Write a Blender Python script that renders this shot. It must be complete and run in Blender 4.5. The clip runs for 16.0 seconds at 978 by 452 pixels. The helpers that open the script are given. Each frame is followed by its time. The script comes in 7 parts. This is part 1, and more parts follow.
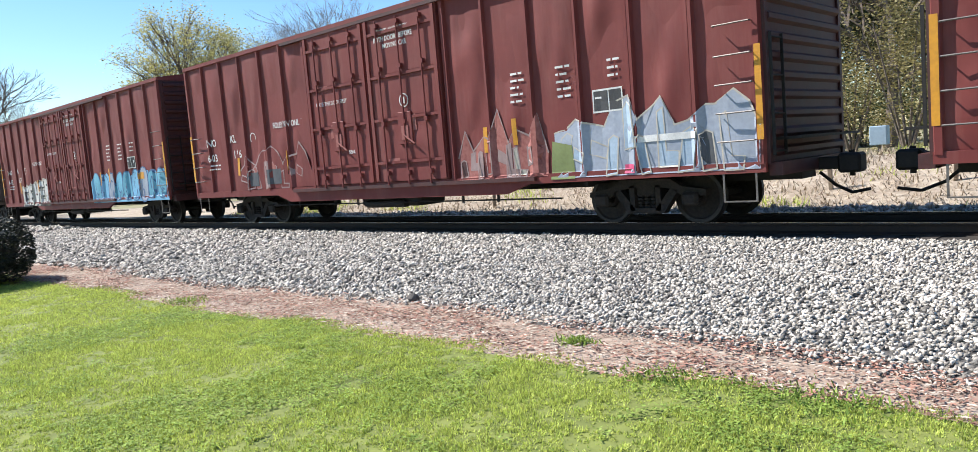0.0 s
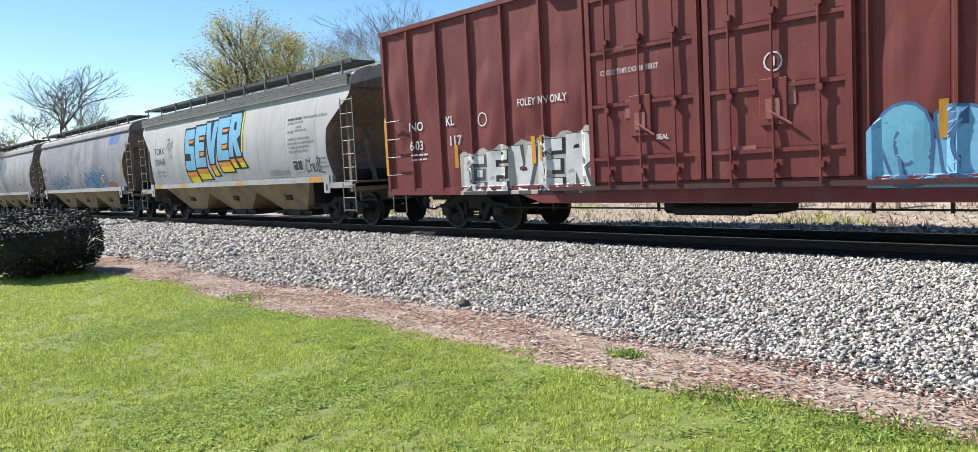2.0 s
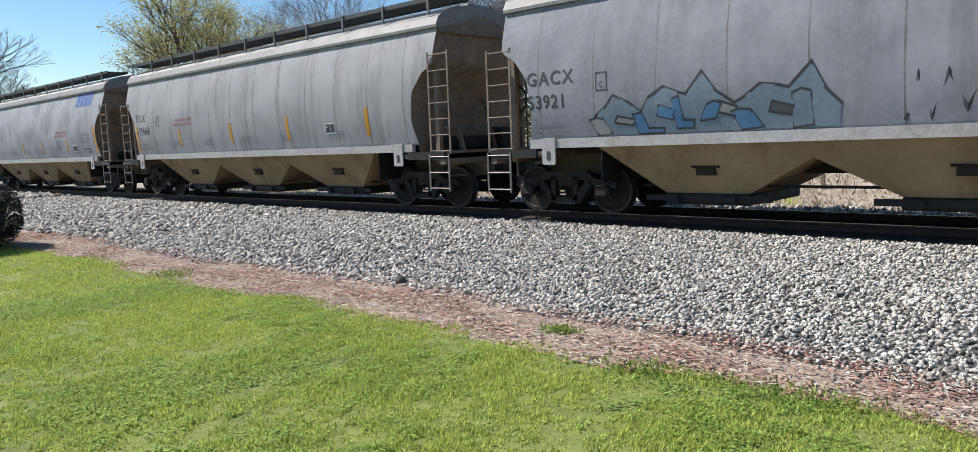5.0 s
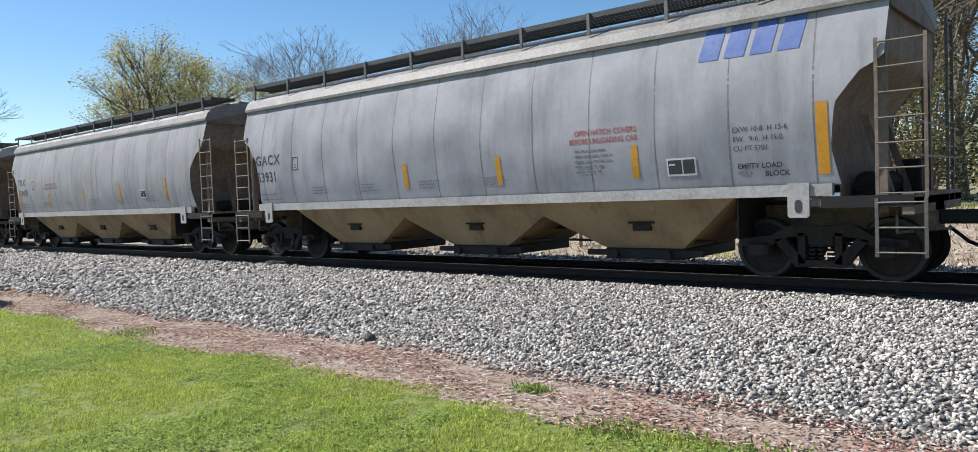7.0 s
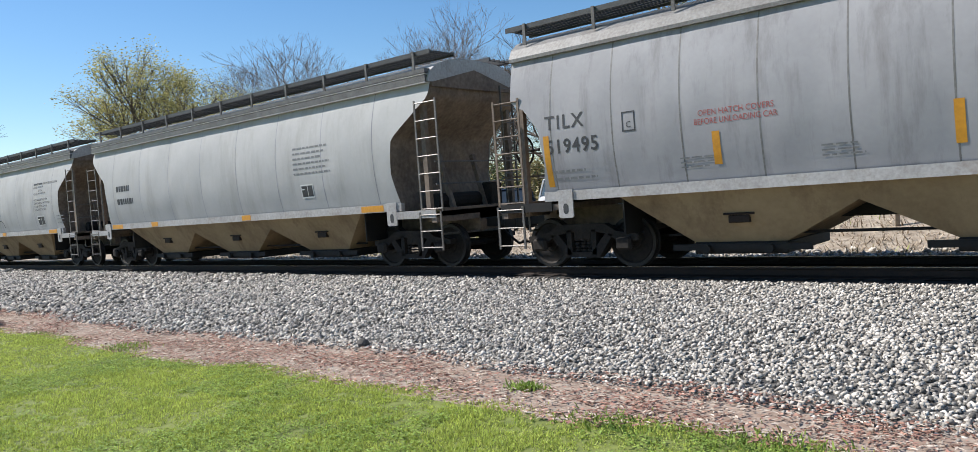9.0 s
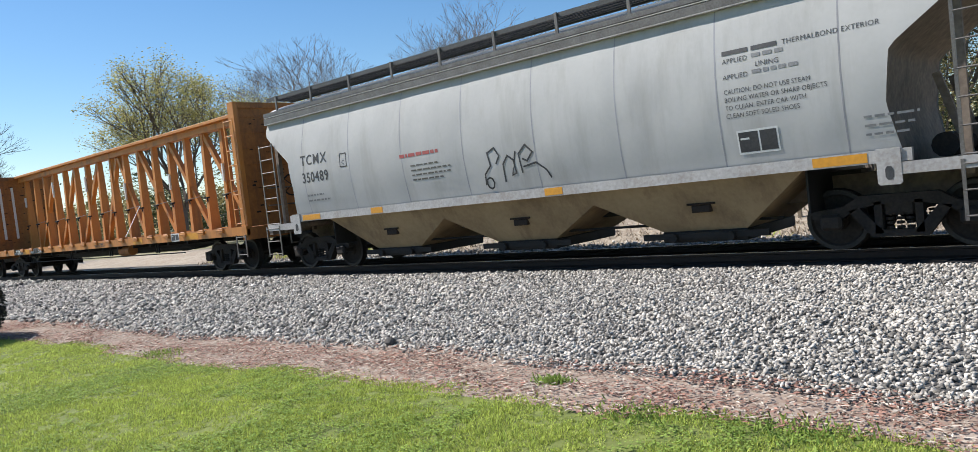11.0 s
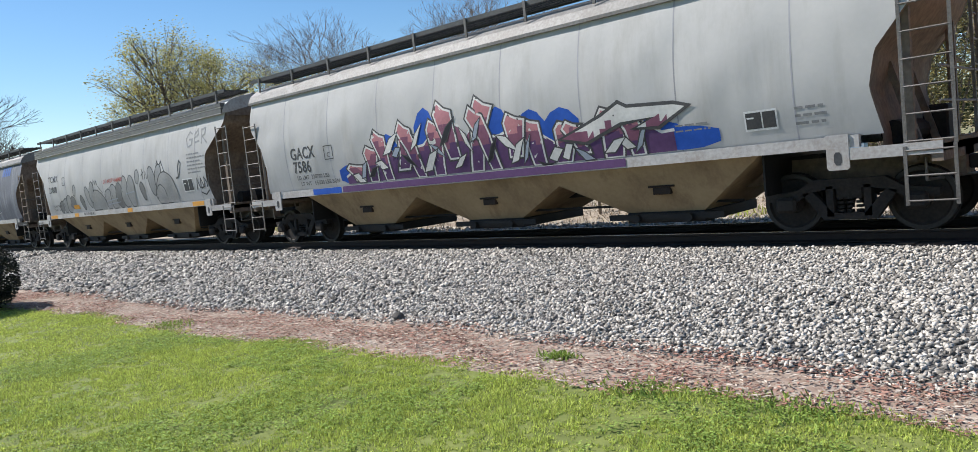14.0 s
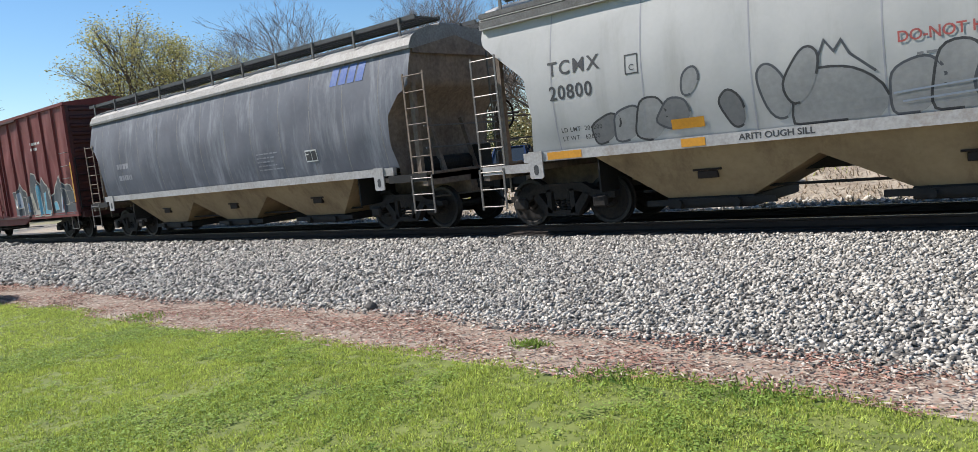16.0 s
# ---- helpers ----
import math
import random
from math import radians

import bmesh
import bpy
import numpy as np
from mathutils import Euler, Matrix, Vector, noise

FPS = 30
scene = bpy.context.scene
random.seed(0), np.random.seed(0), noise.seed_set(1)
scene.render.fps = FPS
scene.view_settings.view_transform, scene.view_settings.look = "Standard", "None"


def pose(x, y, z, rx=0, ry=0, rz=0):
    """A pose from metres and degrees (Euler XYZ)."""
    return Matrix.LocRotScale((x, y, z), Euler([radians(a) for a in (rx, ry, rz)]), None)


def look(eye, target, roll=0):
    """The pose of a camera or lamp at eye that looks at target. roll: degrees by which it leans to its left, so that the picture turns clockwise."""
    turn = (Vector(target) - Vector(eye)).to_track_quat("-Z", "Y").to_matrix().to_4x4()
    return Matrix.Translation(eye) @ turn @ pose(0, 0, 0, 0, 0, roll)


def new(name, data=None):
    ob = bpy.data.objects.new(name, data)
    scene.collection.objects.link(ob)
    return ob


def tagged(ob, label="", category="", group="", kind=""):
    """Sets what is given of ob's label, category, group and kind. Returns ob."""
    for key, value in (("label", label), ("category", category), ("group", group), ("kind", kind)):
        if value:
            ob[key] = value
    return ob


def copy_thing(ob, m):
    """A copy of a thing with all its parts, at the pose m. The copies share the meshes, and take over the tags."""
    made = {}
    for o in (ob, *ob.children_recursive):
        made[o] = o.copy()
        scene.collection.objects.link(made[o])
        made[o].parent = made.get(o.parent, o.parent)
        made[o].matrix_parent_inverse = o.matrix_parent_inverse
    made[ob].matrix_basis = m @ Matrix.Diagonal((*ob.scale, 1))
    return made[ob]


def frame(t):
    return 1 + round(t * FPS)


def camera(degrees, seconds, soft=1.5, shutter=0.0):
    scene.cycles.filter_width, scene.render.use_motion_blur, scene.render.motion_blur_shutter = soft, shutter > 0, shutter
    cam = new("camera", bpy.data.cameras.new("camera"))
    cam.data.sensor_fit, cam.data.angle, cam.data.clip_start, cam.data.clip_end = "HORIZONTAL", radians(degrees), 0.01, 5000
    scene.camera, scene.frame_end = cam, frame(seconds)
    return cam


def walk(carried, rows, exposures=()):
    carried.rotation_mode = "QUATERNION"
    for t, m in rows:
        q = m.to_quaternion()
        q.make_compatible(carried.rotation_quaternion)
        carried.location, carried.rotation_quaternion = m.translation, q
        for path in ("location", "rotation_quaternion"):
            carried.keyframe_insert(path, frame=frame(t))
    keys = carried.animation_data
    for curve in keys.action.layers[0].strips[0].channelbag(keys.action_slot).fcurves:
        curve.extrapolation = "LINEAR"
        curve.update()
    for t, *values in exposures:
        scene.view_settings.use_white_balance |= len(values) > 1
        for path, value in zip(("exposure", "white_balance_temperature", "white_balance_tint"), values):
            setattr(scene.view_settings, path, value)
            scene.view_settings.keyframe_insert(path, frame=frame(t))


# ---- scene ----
cam = camera(65.28, 16.0, soft=0.8, shutter=0.0)
walk(cam, [
    (0.0, pose(-0.074, -0.005, 1.680, 84.82, 4.59, 42.99)),
    (0.5, pose(-0.070, -0.008, 1.675, 85.23, 4.02, 43.93)),
    (1.0, pose(-0.035, -0.005, 1.681, 84.18, 4.92, 45.37)),
    (1.5, pose(-0.056, -0.011, 1.678, 85.50, 3.86, 46.22)),
    (2.0, pose(-0.078, 0.003, 1.685, 85.62, 2.98, 47.14)),
    (2.5, pose(-0.053, -0.007, 1.681, 86.10, 2.77, 47.83)),
    (3.0, pose(-0.043, -0.009, 1.677, 84.95, 1.78, 46.92)),
    (3.5, pose(-0.035, -0.022, 1.676, 84.17, 2.25, 46.39)),
    (4.0, pose(-0.019, -0.021, 1.676, 83.67, 1.42, 46.77)),
    (4.2, pose(-0.028, -0.017, 1.681, 83.89, 1.19, 46.25)),
    (6.3, pose(-0.066, 0.102, 1.680, 83.06, 4.61, 37.85)),
    (6.5, pose(-0.057, 0.080, 1.710, 85.19, 4.32, 38.25)),
    (7.0, pose(-0.086, 0.106, 1.686, 87.73, 2.12, 40.70)),
    (7.5, pose(-0.067, 0.146, 1.697, 87.17, 1.12, 38.77)),
    (8.0, pose(-0.026, 0.094, 1.701, 88.72, 1.24, 40.20)),
    (8.5, pose(-0.001, 0.059, 1.684, 90.30, 3.67, 42.69)),
    (8.7, pose(-0.039, 0.084, 1.676, 88.43, 3.67, 40.21)),
    (10.8, pose(0.010, -0.021, 1.746, 87.11, 6.20, 40.34)),
    (11.0, pose(0.020, -0.023, 1.732, 87.40, 6.51, 41.22)),
    (11.5, pose(0.006, -0.027, 1.731, 87.06, 6.44, 41.62)),
    (12.0, pose(0.044, -0.035, 1.728, 86.76, 6.50, 45.66)),
    (12.5, pose(0.143, -0.059, 1.735, 86.84, 6.73, 48.43)),
    (13.0, pose(0.125, -0.040, 1.736, 85.31, 5.98, 44.51)),
    (13.5, pose(0.052, -0.035, 1.734, 85.50, 6.39, 41.60)),
    (14.0, pose(0.053, -0.031, 1.726, 85.75, 5.87, 42.01)),
    (14.5, pose(0.071, -0.037, 1.730, 86.93, 6.26, 42.95)),
    (15.0, pose(0.087, -0.034, 1.732, 85.66, 5.91, 41.99)),
    (15.5, pose(0.100, -0.102, 1.744, 85.11, 6.33, 41.40)),
    (16.0, pose(0.111, -0.091, 1.764, 84.57, 6.11, 39.85)),
], [(0.0, 0.95, 6500, 10), (1.0, 0.88, 6500, 10), (2.5, 0.69, 6500, 10), (3.5, 0.49, 6500, 10), (6.5, 0.49, 6450, 10), (14.5, 0.48, 6450, 10), (16.0, 0.46, 6500, 10)])

# ---- world, sun, exposure ----
SUN_FROM = Vector((-0.66, -0.235, 0.72)).normalized()
world = bpy.data.worlds.new("sky")
scene.world = world
world.use_nodes = True
wn = world.node_tree
sky = wn.nodes.new("ShaderNodeTexSky")
sky.sky_type = "NISHITA"
sky.sun_disc = False
sky.sun_elevation = math.asin(SUN_FROM.z)
sky.sun_rotation = math.atan2(SUN_FROM.x, SUN_FROM.y)
sky.air_density, sky.dust_density, sky.ozone_density = 1.0, 0.15, 2.6
tint = wn.nodes.new("ShaderNodeHueSaturation")
tint.inputs["Saturation"].default_value = 1.22
wn.links.new(sky.outputs[0], tint.inputs["Color"])
wn.links.new(tint.outputs[0], wn.nodes["Background"].inputs[0])
wn.nodes["Background"].inputs[1].default_value = 0.094
sun_data = bpy.data.lights.new("sun", "SUN")
sun_data.energy, sun_data.angle, sun_data.color = 5.0, radians(0.5), (1.0, 0.955, 0.90)
sun = new("sun", sun_data)
sun.matrix_world = look(SUN_FROM * 100, (0, 0, 0))

# ---- the numbers of the place ----
RAIL_Z = 0.265          # top of rail over the lawn
TRACK_Y = 12.73         # middle of the track
HALF = 1.65             # half width of a car
RNG = random.Random(7)


# ---- material helpers ----
def socket(node, name, value):
    node.inputs[name].default_value = value


def surface(name, colour, second=None, rough=0.7, metal=0.0, grain=18.0, blotch=1.2, mix=0.5, bump=0.15, stain=None, stain_amount=0.0, streak=0.0, spread=0.0, thin=0.0, gloss=0.5, fine=1.0):
    """A painted or natural surface: two noises mix the colours, streaks run down, bump gives relief."""
    m = bpy.data.materials.new(name)
    m.use_nodes = True
    nt = m.node_tree
    n, l = nt.nodes, nt.links
    bsdf = n["Principled BSDF"]
    socket(bsdf, "Roughness", rough)
    socket(bsdf, "Metallic", metal)
    socket(bsdf, "Specular IOR Level", gloss)
    tc = n.new("ShaderNodeTexCoord")
    second = second or tuple(c * 0.72 for c in colour)
    big = n.new("ShaderNodeTexNoise")
    socket(big, "Scale", blotch), socket(big, "Detail", 5.0), socket(big, "Roughness", 0.62)
    small = n.new("ShaderNodeTexNoise")
    socket(small, "Scale", grain), socket(small, "Detail", 4.0)
    l.new(tc.outputs["Object"], big.inputs["Vector"]), l.new(tc.outputs["Object"], small.inputs["Vector"])
    add = n.new("ShaderNodeMath")
    add.operation = "ADD"
    weak = n.new("ShaderNodeMapRange")
    socket(weak, "To Min", 0.5 - 0.5 * fine), socket(weak, "To Max", 0.5 + 0.5 * fine)
    l.new(small.outputs["Fac"], weak.inputs["Value"])
    l.new(big.outputs["Fac"], add.inputs[0]), l.new(weak.outputs[0], add.inputs[1])
    ramp = n.new("ShaderNodeMapRange")
    socket(ramp, "From Min", 0.75), socket(ramp, "From Max", 1.3), socket(ramp, "To Max", mix * 2)
    l.new(add.outputs[0], ramp.inputs["Value"])
    col = n.new("ShaderNodeMix")
    col.data_type = "RGBA"
    col.inputs[6].default_value, col.inputs[7].default_value = (*colour, 1), (*second, 1)
    l.new(ramp.outputs[0], col.inputs[0])
    out = col.outputs[2]
    if spread:
        info = n.new("ShaderNodeNewGeometry")
        hsv = n.new("ShaderNodeHueSaturation")
        r2 = n.new("ShaderNodeMapRange")
        socket(r2, "To Min", 1 - spread), socket(r2, "To Max", 1 + spread)
        l.new(info.outputs["Random Per Island"], r2.inputs["Value"])
        l.new(r2.outputs[0], hsv.inputs["Value"]), l.new(out, hsv.inputs["Color"])
        out = hsv.outputs[0]
    if stain:
        mp = n.new("ShaderNodeMapping")
        mp.inputs["Scale"].default_value = (1.0, 1.0, 0.12 if streak else 1.0)
        l.new(tc.outputs["Object"], mp.inputs[0])
        sn = n.new("ShaderNodeTexNoise")
        socket(sn, "Scale", streak or 2.5), socket(sn, "Detail", 6.0), socket(sn, "Roughness", 0.7)
        l.new(mp.outputs[0], sn.inputs["Vector"])
        sr = n.new("ShaderNodeMapRange")
        socket(sr, "From Min", 0.5), socket(sr, "From Max", 0.72), socket(sr, "To Max", stain_amount)
        l.new(sn.outputs["Fac"], sr.inputs["Value"])
        sm = n.new("ShaderNodeMix")
        sm.data_type = "RGBA"
        sm.inputs[7].default_value = (*stain, 1)
        l.new(out, sm.inputs[6]), l.new(sr.outputs[0], sm.inputs[0])
        out = sm.outputs[2]
    l.new(out, bsdf.inputs["Base Color"])
    if bump:
        bp = n.new("ShaderNodeBump")
        socket(bp, "Strength", bump), socket(bp, "Distance", 0.02)
        l.new(add.outputs[0], bp.inputs["Height"]), l.new(bp.outputs[0], bsdf.inputs["Normal"])
    if thin:
        tr = n.new("ShaderNodeBsdfTranslucent")
        ms = n.new("ShaderNodeMixShader")
        socket(ms, "Fac", thin)
        l.new(out, tr.inputs["Color"])
        l.new(bsdf.outputs[0], ms.inputs[1]), l.new(tr.outputs[0], ms.inputs[2])
        l.new(ms.outputs[0], n["Material Output"].inputs["Surface"])
    return m


# ---- materials ----
M_RED = surface("oxide_red_paint", (0.200, 0.042, 0.037), (0.135, 0.029, 0.027), fine=0.3, rough=0.62, gloss=0.3, grain=9, blotch=0.7, stain=(0.25, 0.10, 0.085), stain_amount=0.45, streak=2.0, bump=0.1)
# oxide red darkened so that the boxcar ends read as turned from the sun
M_REDDARK = surface("oxide_red_shaded", (0.075, 0.018, 0.016), (0.045, 0.013, 0.012), rough=0.65, grain=9, blotch=0.9, stain=(0.05, 0.03, 0.03), stain_amount=0.7, streak=2.0)
M_GREY = surface("pale_grey_paint", (0.50, 0.495, 0.48), (0.40, 0.395, 0.385), fine=0.2, rough=0.65, gloss=0.12, grain=14, blotch=0.6, stain=(0.26, 0.24, 0.21), stain_amount=0.4, streak=1.6, bump=0.06)
M_REDPALE = surface("faded_red_paint", (0.36, 0.15, 0.13), (0.24, 0.08, 0.07), rough=0.75, gloss=0.2, grain=14, blotch=5, bump=0.05)
M_GREYMID = surface("dusty_mid_grey_paint", (0.40, 0.392, 0.40), (0.29, 0.284, 0.292), fine=0.2, rough=0.65, gloss=0.12, grain=14, blotch=0.6, stain=(0.14, 0.13, 0.125), stain_amount=0.6, streak=2.4, bump=0.06)
M_GREYWORN = surface("weathered_grey_paint", (0.41, 0.407, 0.43), (0.27, 0.268, 0.287), fine=0.25, rough=0.7, gloss=0.12, grain=10, blotch=0.8, stain=(0.13, 0.125, 0.13), stain_amount=0.55, streak=1.3, bump=0.08)
M_GREYMOTTLED = surface("mottled_grey_paint", (0.37, 0.37, 0.395), (0.19, 0.19, 0.21), fine=0.25, rough=0.7, gloss=0.12, grain=10, blotch=0.55, mix=0.6, stain=(0.12, 0.115, 0.12), stain_amount=0.6, streak=1.0, bump=0.08)
M_GREYDARK = surface("sooty_blue_grey_paint", (0.17, 0.18, 0.205), (0.12, 0.122, 0.14), fine=0.25, rough=0.75, gloss=0.15, grain=10, blotch=0.8, stain=(0.34, 0.35, 0.37), stain_amount=0.8, streak=2.2, bump=0.08)
M_ROOFGREY = surface("roof_grey_paint", (0.23, 0.225, 0.215), (0.13, 0.12, 0.11), rough=0.6, grain=20, blotch=2.0, stain=(0.14, 0.12, 0.11), stain_amount=0.6)
M_SILL = surface("sill_white_paint", (0.46, 0.445, 0.43), (0.31, 0.29, 0.275), rough=0.5, grain=20, blotch=2.0, stain=(0.28, 0.22, 0.17), stain_amount=0.5)
M_BAY = surface("dusty_hopper_bay", (0.40, 0.30, 0.18), (0.20, 0.14, 0.08), fine=0.25, rough=0.8, gloss=0.2, grain=12, blotch=0.8, stain=(0.13, 0.08, 0.05), stain_amount=0.75, streak=1.6)
M_ENDGREY = surface("grimy_end_paint", (0.24, 0.185, 0.14), (0.12, 0.088, 0.066), rough=0.75, grain=12, blotch=1.4, stain=(0.06, 0.05, 0.045), stain_amount=0.6)
M_BLACK = surface("black_steel", (0.010, 0.010, 0.010), (0.020, 0.017, 0.015), rough=0.7, metal=0.2, grain=25, blotch=3)
M_TRUCK = surface("truck_steel", (0.016, 0.014, 0.013), (0.04, 0.032, 0.026), rough=0.8, metal=0.3, grain=25, blotch=3)
M_TREAD = surface("worn_wheel_steel", (0.045, 0.042, 0.04), (0.025, 0.023, 0.021), rough=0.5, metal=0.6, grain=30, blotch=5, bump=0.05)
M_RAIL = surface("rusty_rail_steel", (0.04, 0.025, 0.018), (0.022, 0.016, 0.013), rough=0.7, metal=0.4, grain=30, blotch=4)
M_RAILTOP = surface("polished_rail_head", (0.45, 0.44, 0.43), (0.35, 0.34, 0.33), rough=0.25, metal=0.9, grain=40, blotch=4, bump=0.03)
M_TIE = surface("creosoted_timber", (0.025, 0.02, 0.017), (0.045, 0.037, 0.03), rough=0.9, grain=20, blotch=4, bump=0.4)
M_GALV = surface("galvanised_steel", (0.20, 0.185, 0.17), (0.11, 0.098, 0.088), rough=0.5, metal=0.5, grain=30, blotch=4)
M_GRATE = surface("running_board_steel", (0.10, 0.10, 0.10), (0.06, 0.06, 0.06), rough=0.6, metal=0.5, grain=30, blotch=3)
M_YELLOW = surface("safety_yellow", (0.66, 0.30, 0.02), (0.52, 0.23, 0.02), rough=0.5, grain=20, blotch=3, bump=0.03)
M_LUMBER = surface("ochre_yellow_paint", (0.56, 0.228, 0.046), (0.42, 0.152, 0.031), fine=0.35, rough=0.55, grain=10, blotch=1.0, stain=(0.16, 0.08, 0.04), stain_amount=0.7, streak=2.4, bump=0.1)
M_LUMBERDARK = surface("worn_ochre_panel", (0.38, 0.15, 0.035), (0.24, 0.095, 0.026), rough=0.7, grain=10, blotch=1.5, stain=(0.07, 0.04, 0.03), stain_amount=0.8, streak=2.0)
M_WHITE = surface("stencil_white", (0.72, 0.72, 0.70), (0.55, 0.55, 0.53), rough=0.6, grain=30, blotch=5, bump=0.0)
M_FAINT = surface("faded_stencil_grey", (0.16, 0.16, 0.165), (0.24, 0.24, 0.24), rough=0.6, grain=30, blotch=5, bump=0.0)
M_INK = surface("stencil_black", (0.03, 0.03, 0.035), (0.06, 0.06, 0.06), rough=0.6, grain=30, blotch=5, bump=0.0)
M_REDINK = surface("stencil_red", (0.42, 0.08, 0.07), (0.34, 0.10, 0.09), rough=0.6, grain=30, blotch=5, bump=0.0)
M_LOGO = surface("logo_blue", (0.05, 0.11, 0.36), (0.10, 0.16, 0.36), rough=0.55, grain=12, blotch=3, bump=0.0)
M_BALLAST = surface("granite_ballast", (0.53, 0.49, 0.43), (0.21, 0.19, 0.165), rough=0.85, grain=40, blotch=6, bump=0.3, spread=0.72)
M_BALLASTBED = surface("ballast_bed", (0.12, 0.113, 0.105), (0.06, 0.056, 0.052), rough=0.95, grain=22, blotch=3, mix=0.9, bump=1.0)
# ballast bed with the train's shadow put into its colour
M_TRACKBED = surface("shaded_track_bed", (0.045, 0.04, 0.036), (0.028, 0.025, 0.022), rough=0.95, grain=22, blotch=3, bump=0.8)
M_PALELITTER = surface("bleached_litter", (0.52, 0.45, 0.37), (0.40, 0.32, 0.25), rough=0.9, grain=10, blotch=3, bump=0.1, spread=0.4)
M_STONE = surface("dark_stone", (0.06, 0.055, 0.05), (0.1, 0.09, 0.08), rough=0.9, grain=20, blotch=4)
M_SOIL = surface("dry_soil", (0.41, 0.34, 0.275), (0.28, 0.20, 0.15), rough=0.95, grain=9, blotch=1.4, mix=0.7, bump=0.6)
M_LITTER = surface("dry_leaf", (0.38, 0.215, 0.155), (0.21, 0.095, 0.07), rough=0.9, grain=10, blotch=3, bump=0.1, spread=0.6)
M_TURF = surface("lawn_turf", (0.20, 0.23, 0.05), (0.10, 0.125, 0.028), rough=0.95, grain=7, blotch=0.9, mix=0.5, bump=0.5)
M_BLADE = surface("grass_blade", (0.51, 0.57, 0.14), (0.39, 0.455, 0.105), thin=0.4, rough=0.8, gloss=0.15, grain=6, blotch=0.8, bump=0.0, spread=0.45)
M_CLOVER = surface("clover_leaf", (0.30, 0.40, 0.09), (0.20, 0.29, 0.06), thin=0.3, rough=0.7, gloss=0.2, grain=6, blotch=0.8, bump=0.0, spread=0.4)
M_DRYGRASS = surface("straw_bank", (0.42, 0.36, 0.285), (0.28, 0.225, 0.17), rough=0.95, grain=8, blotch=1.0, mix=0.7, bump=0.5)
M_STRAW = surface("dead_grass", (0.44, 0.37, 0.28), (0.30, 0.24, 0.175), rough=0.9, grain=8, blotch=2, bump=0.0, spread=0.4)
M_FIELD = surface("far_ground", (0.20, 0.21, 0.09), (0.26, 0.21, 0.13), rough=0.95, grain=3, blotch=0.15, mix=0.6, bump=0.3)
M_BARK = surface("grey_brown_bark", (0.17, 0.135, 0.11), (0.11, 0.09, 0.075), rough=0.95, grain=8, blotch=2, bump=0.3)
M_BARKPALE = surface("pale_twig_bark", (0.27, 0.22, 0.19), (0.18, 0.15, 0.13), rough=0.95, grain=8, blotch=2, bump=0.2)
M_BUD = surface("spring_leaf_yellow_green", (0.50, 0.46, 0.18), (0.36, 0.34, 0.12), thin=0.35, rough=0.6, grain=3, blotch=0.4, bump=0.0, spread=0.4)
M_BUDBROWN = surface("bud_olive_brown", (0.30, 0.26, 0.11), (0.21, 0.18, 0.08), thin=0.35, rough=0.7, grain=3, blotch=0.4, bump=0.0, spread=0.4)
M_EVERGREEN = surface("evergreen_leaf", (0.075, 0.10, 0.035), (0.045, 0.065, 0.025), thin=0.2, rough=0.6, grain=3, blotch=0.5, bump=0.0, spread=0.45)
M_BUSH = surface("boxwood_leaf", (0.022, 0.026, 0.014), (0.014, 0.017, 0.010), rough=0.7, grain=8, blotch=2, bump=0.0, spread=0.5)
M_POST = surface("weathered_post", (0.30, 0.25, 0.19), (0.2, 0.16, 0.12), rough=0.9, grain=15, blotch=4)
M_IRON = surface("black_iron", (0.02, 0.022, 0.022), (0.03, 0.03, 0.03), rough=0.5, metal=0.4)
M_GLOBE = surface("white_lamp_globe", (0.8, 0.8, 0.78), (0.75, 0.75, 0.72), rough=0.3, bump=0.0)
M_CARWHITE = surface("white_car_paint", (0.72, 0.73, 0.74), (0.68, 0.69, 0.70), rough=0.25, bump=0.0)
M_CARBLUE = surface("dark_blue_car_paint", (0.03, 0.05, 0.11), (0.03, 0.045, 0.09), rough=0.25, bump=0.0)
M_CARGLASS = surface("tinted_car_glass", (0.03, 0.04, 0.05), (0.04, 0.05, 0.06), rough=0.08, bump=0.0)
M_TYRE = surface("tyre_rubber", (0.02, 0.02, 0.02), (0.03, 0.03, 0.03), rough=0.85)
M_BRICK = surface("brown_brick_wall", (0.10, 0.06, 0.045), (0.07, 0.045, 0.035), rough=0.9, grain=12, blotch=2)
M_SHINGLE = surface("dark_shingle", (0.05, 0.045, 0.042), (0.075, 0.065, 0.06), rough=0.9, grain=10, blotch=2, bump=0.4)
M_TEAL = surface("teal_banner_cloth", (0.05, 0.22, 0.26), (0.04, 0.17, 0.2), rough=0.8)
M_BLUEBOX = surface("pale_blue_box_paint", (0.30, 0.42, 0.52), (0.26, 0.36, 0.45), rough=0.6)


def paint(name, colour, rough=0.5):
    return surface(name, colour, tuple(c * 0.8 for c in colour), rough=rough, gloss=0.2, grain=14, blotch=2.0, bump=0.0)


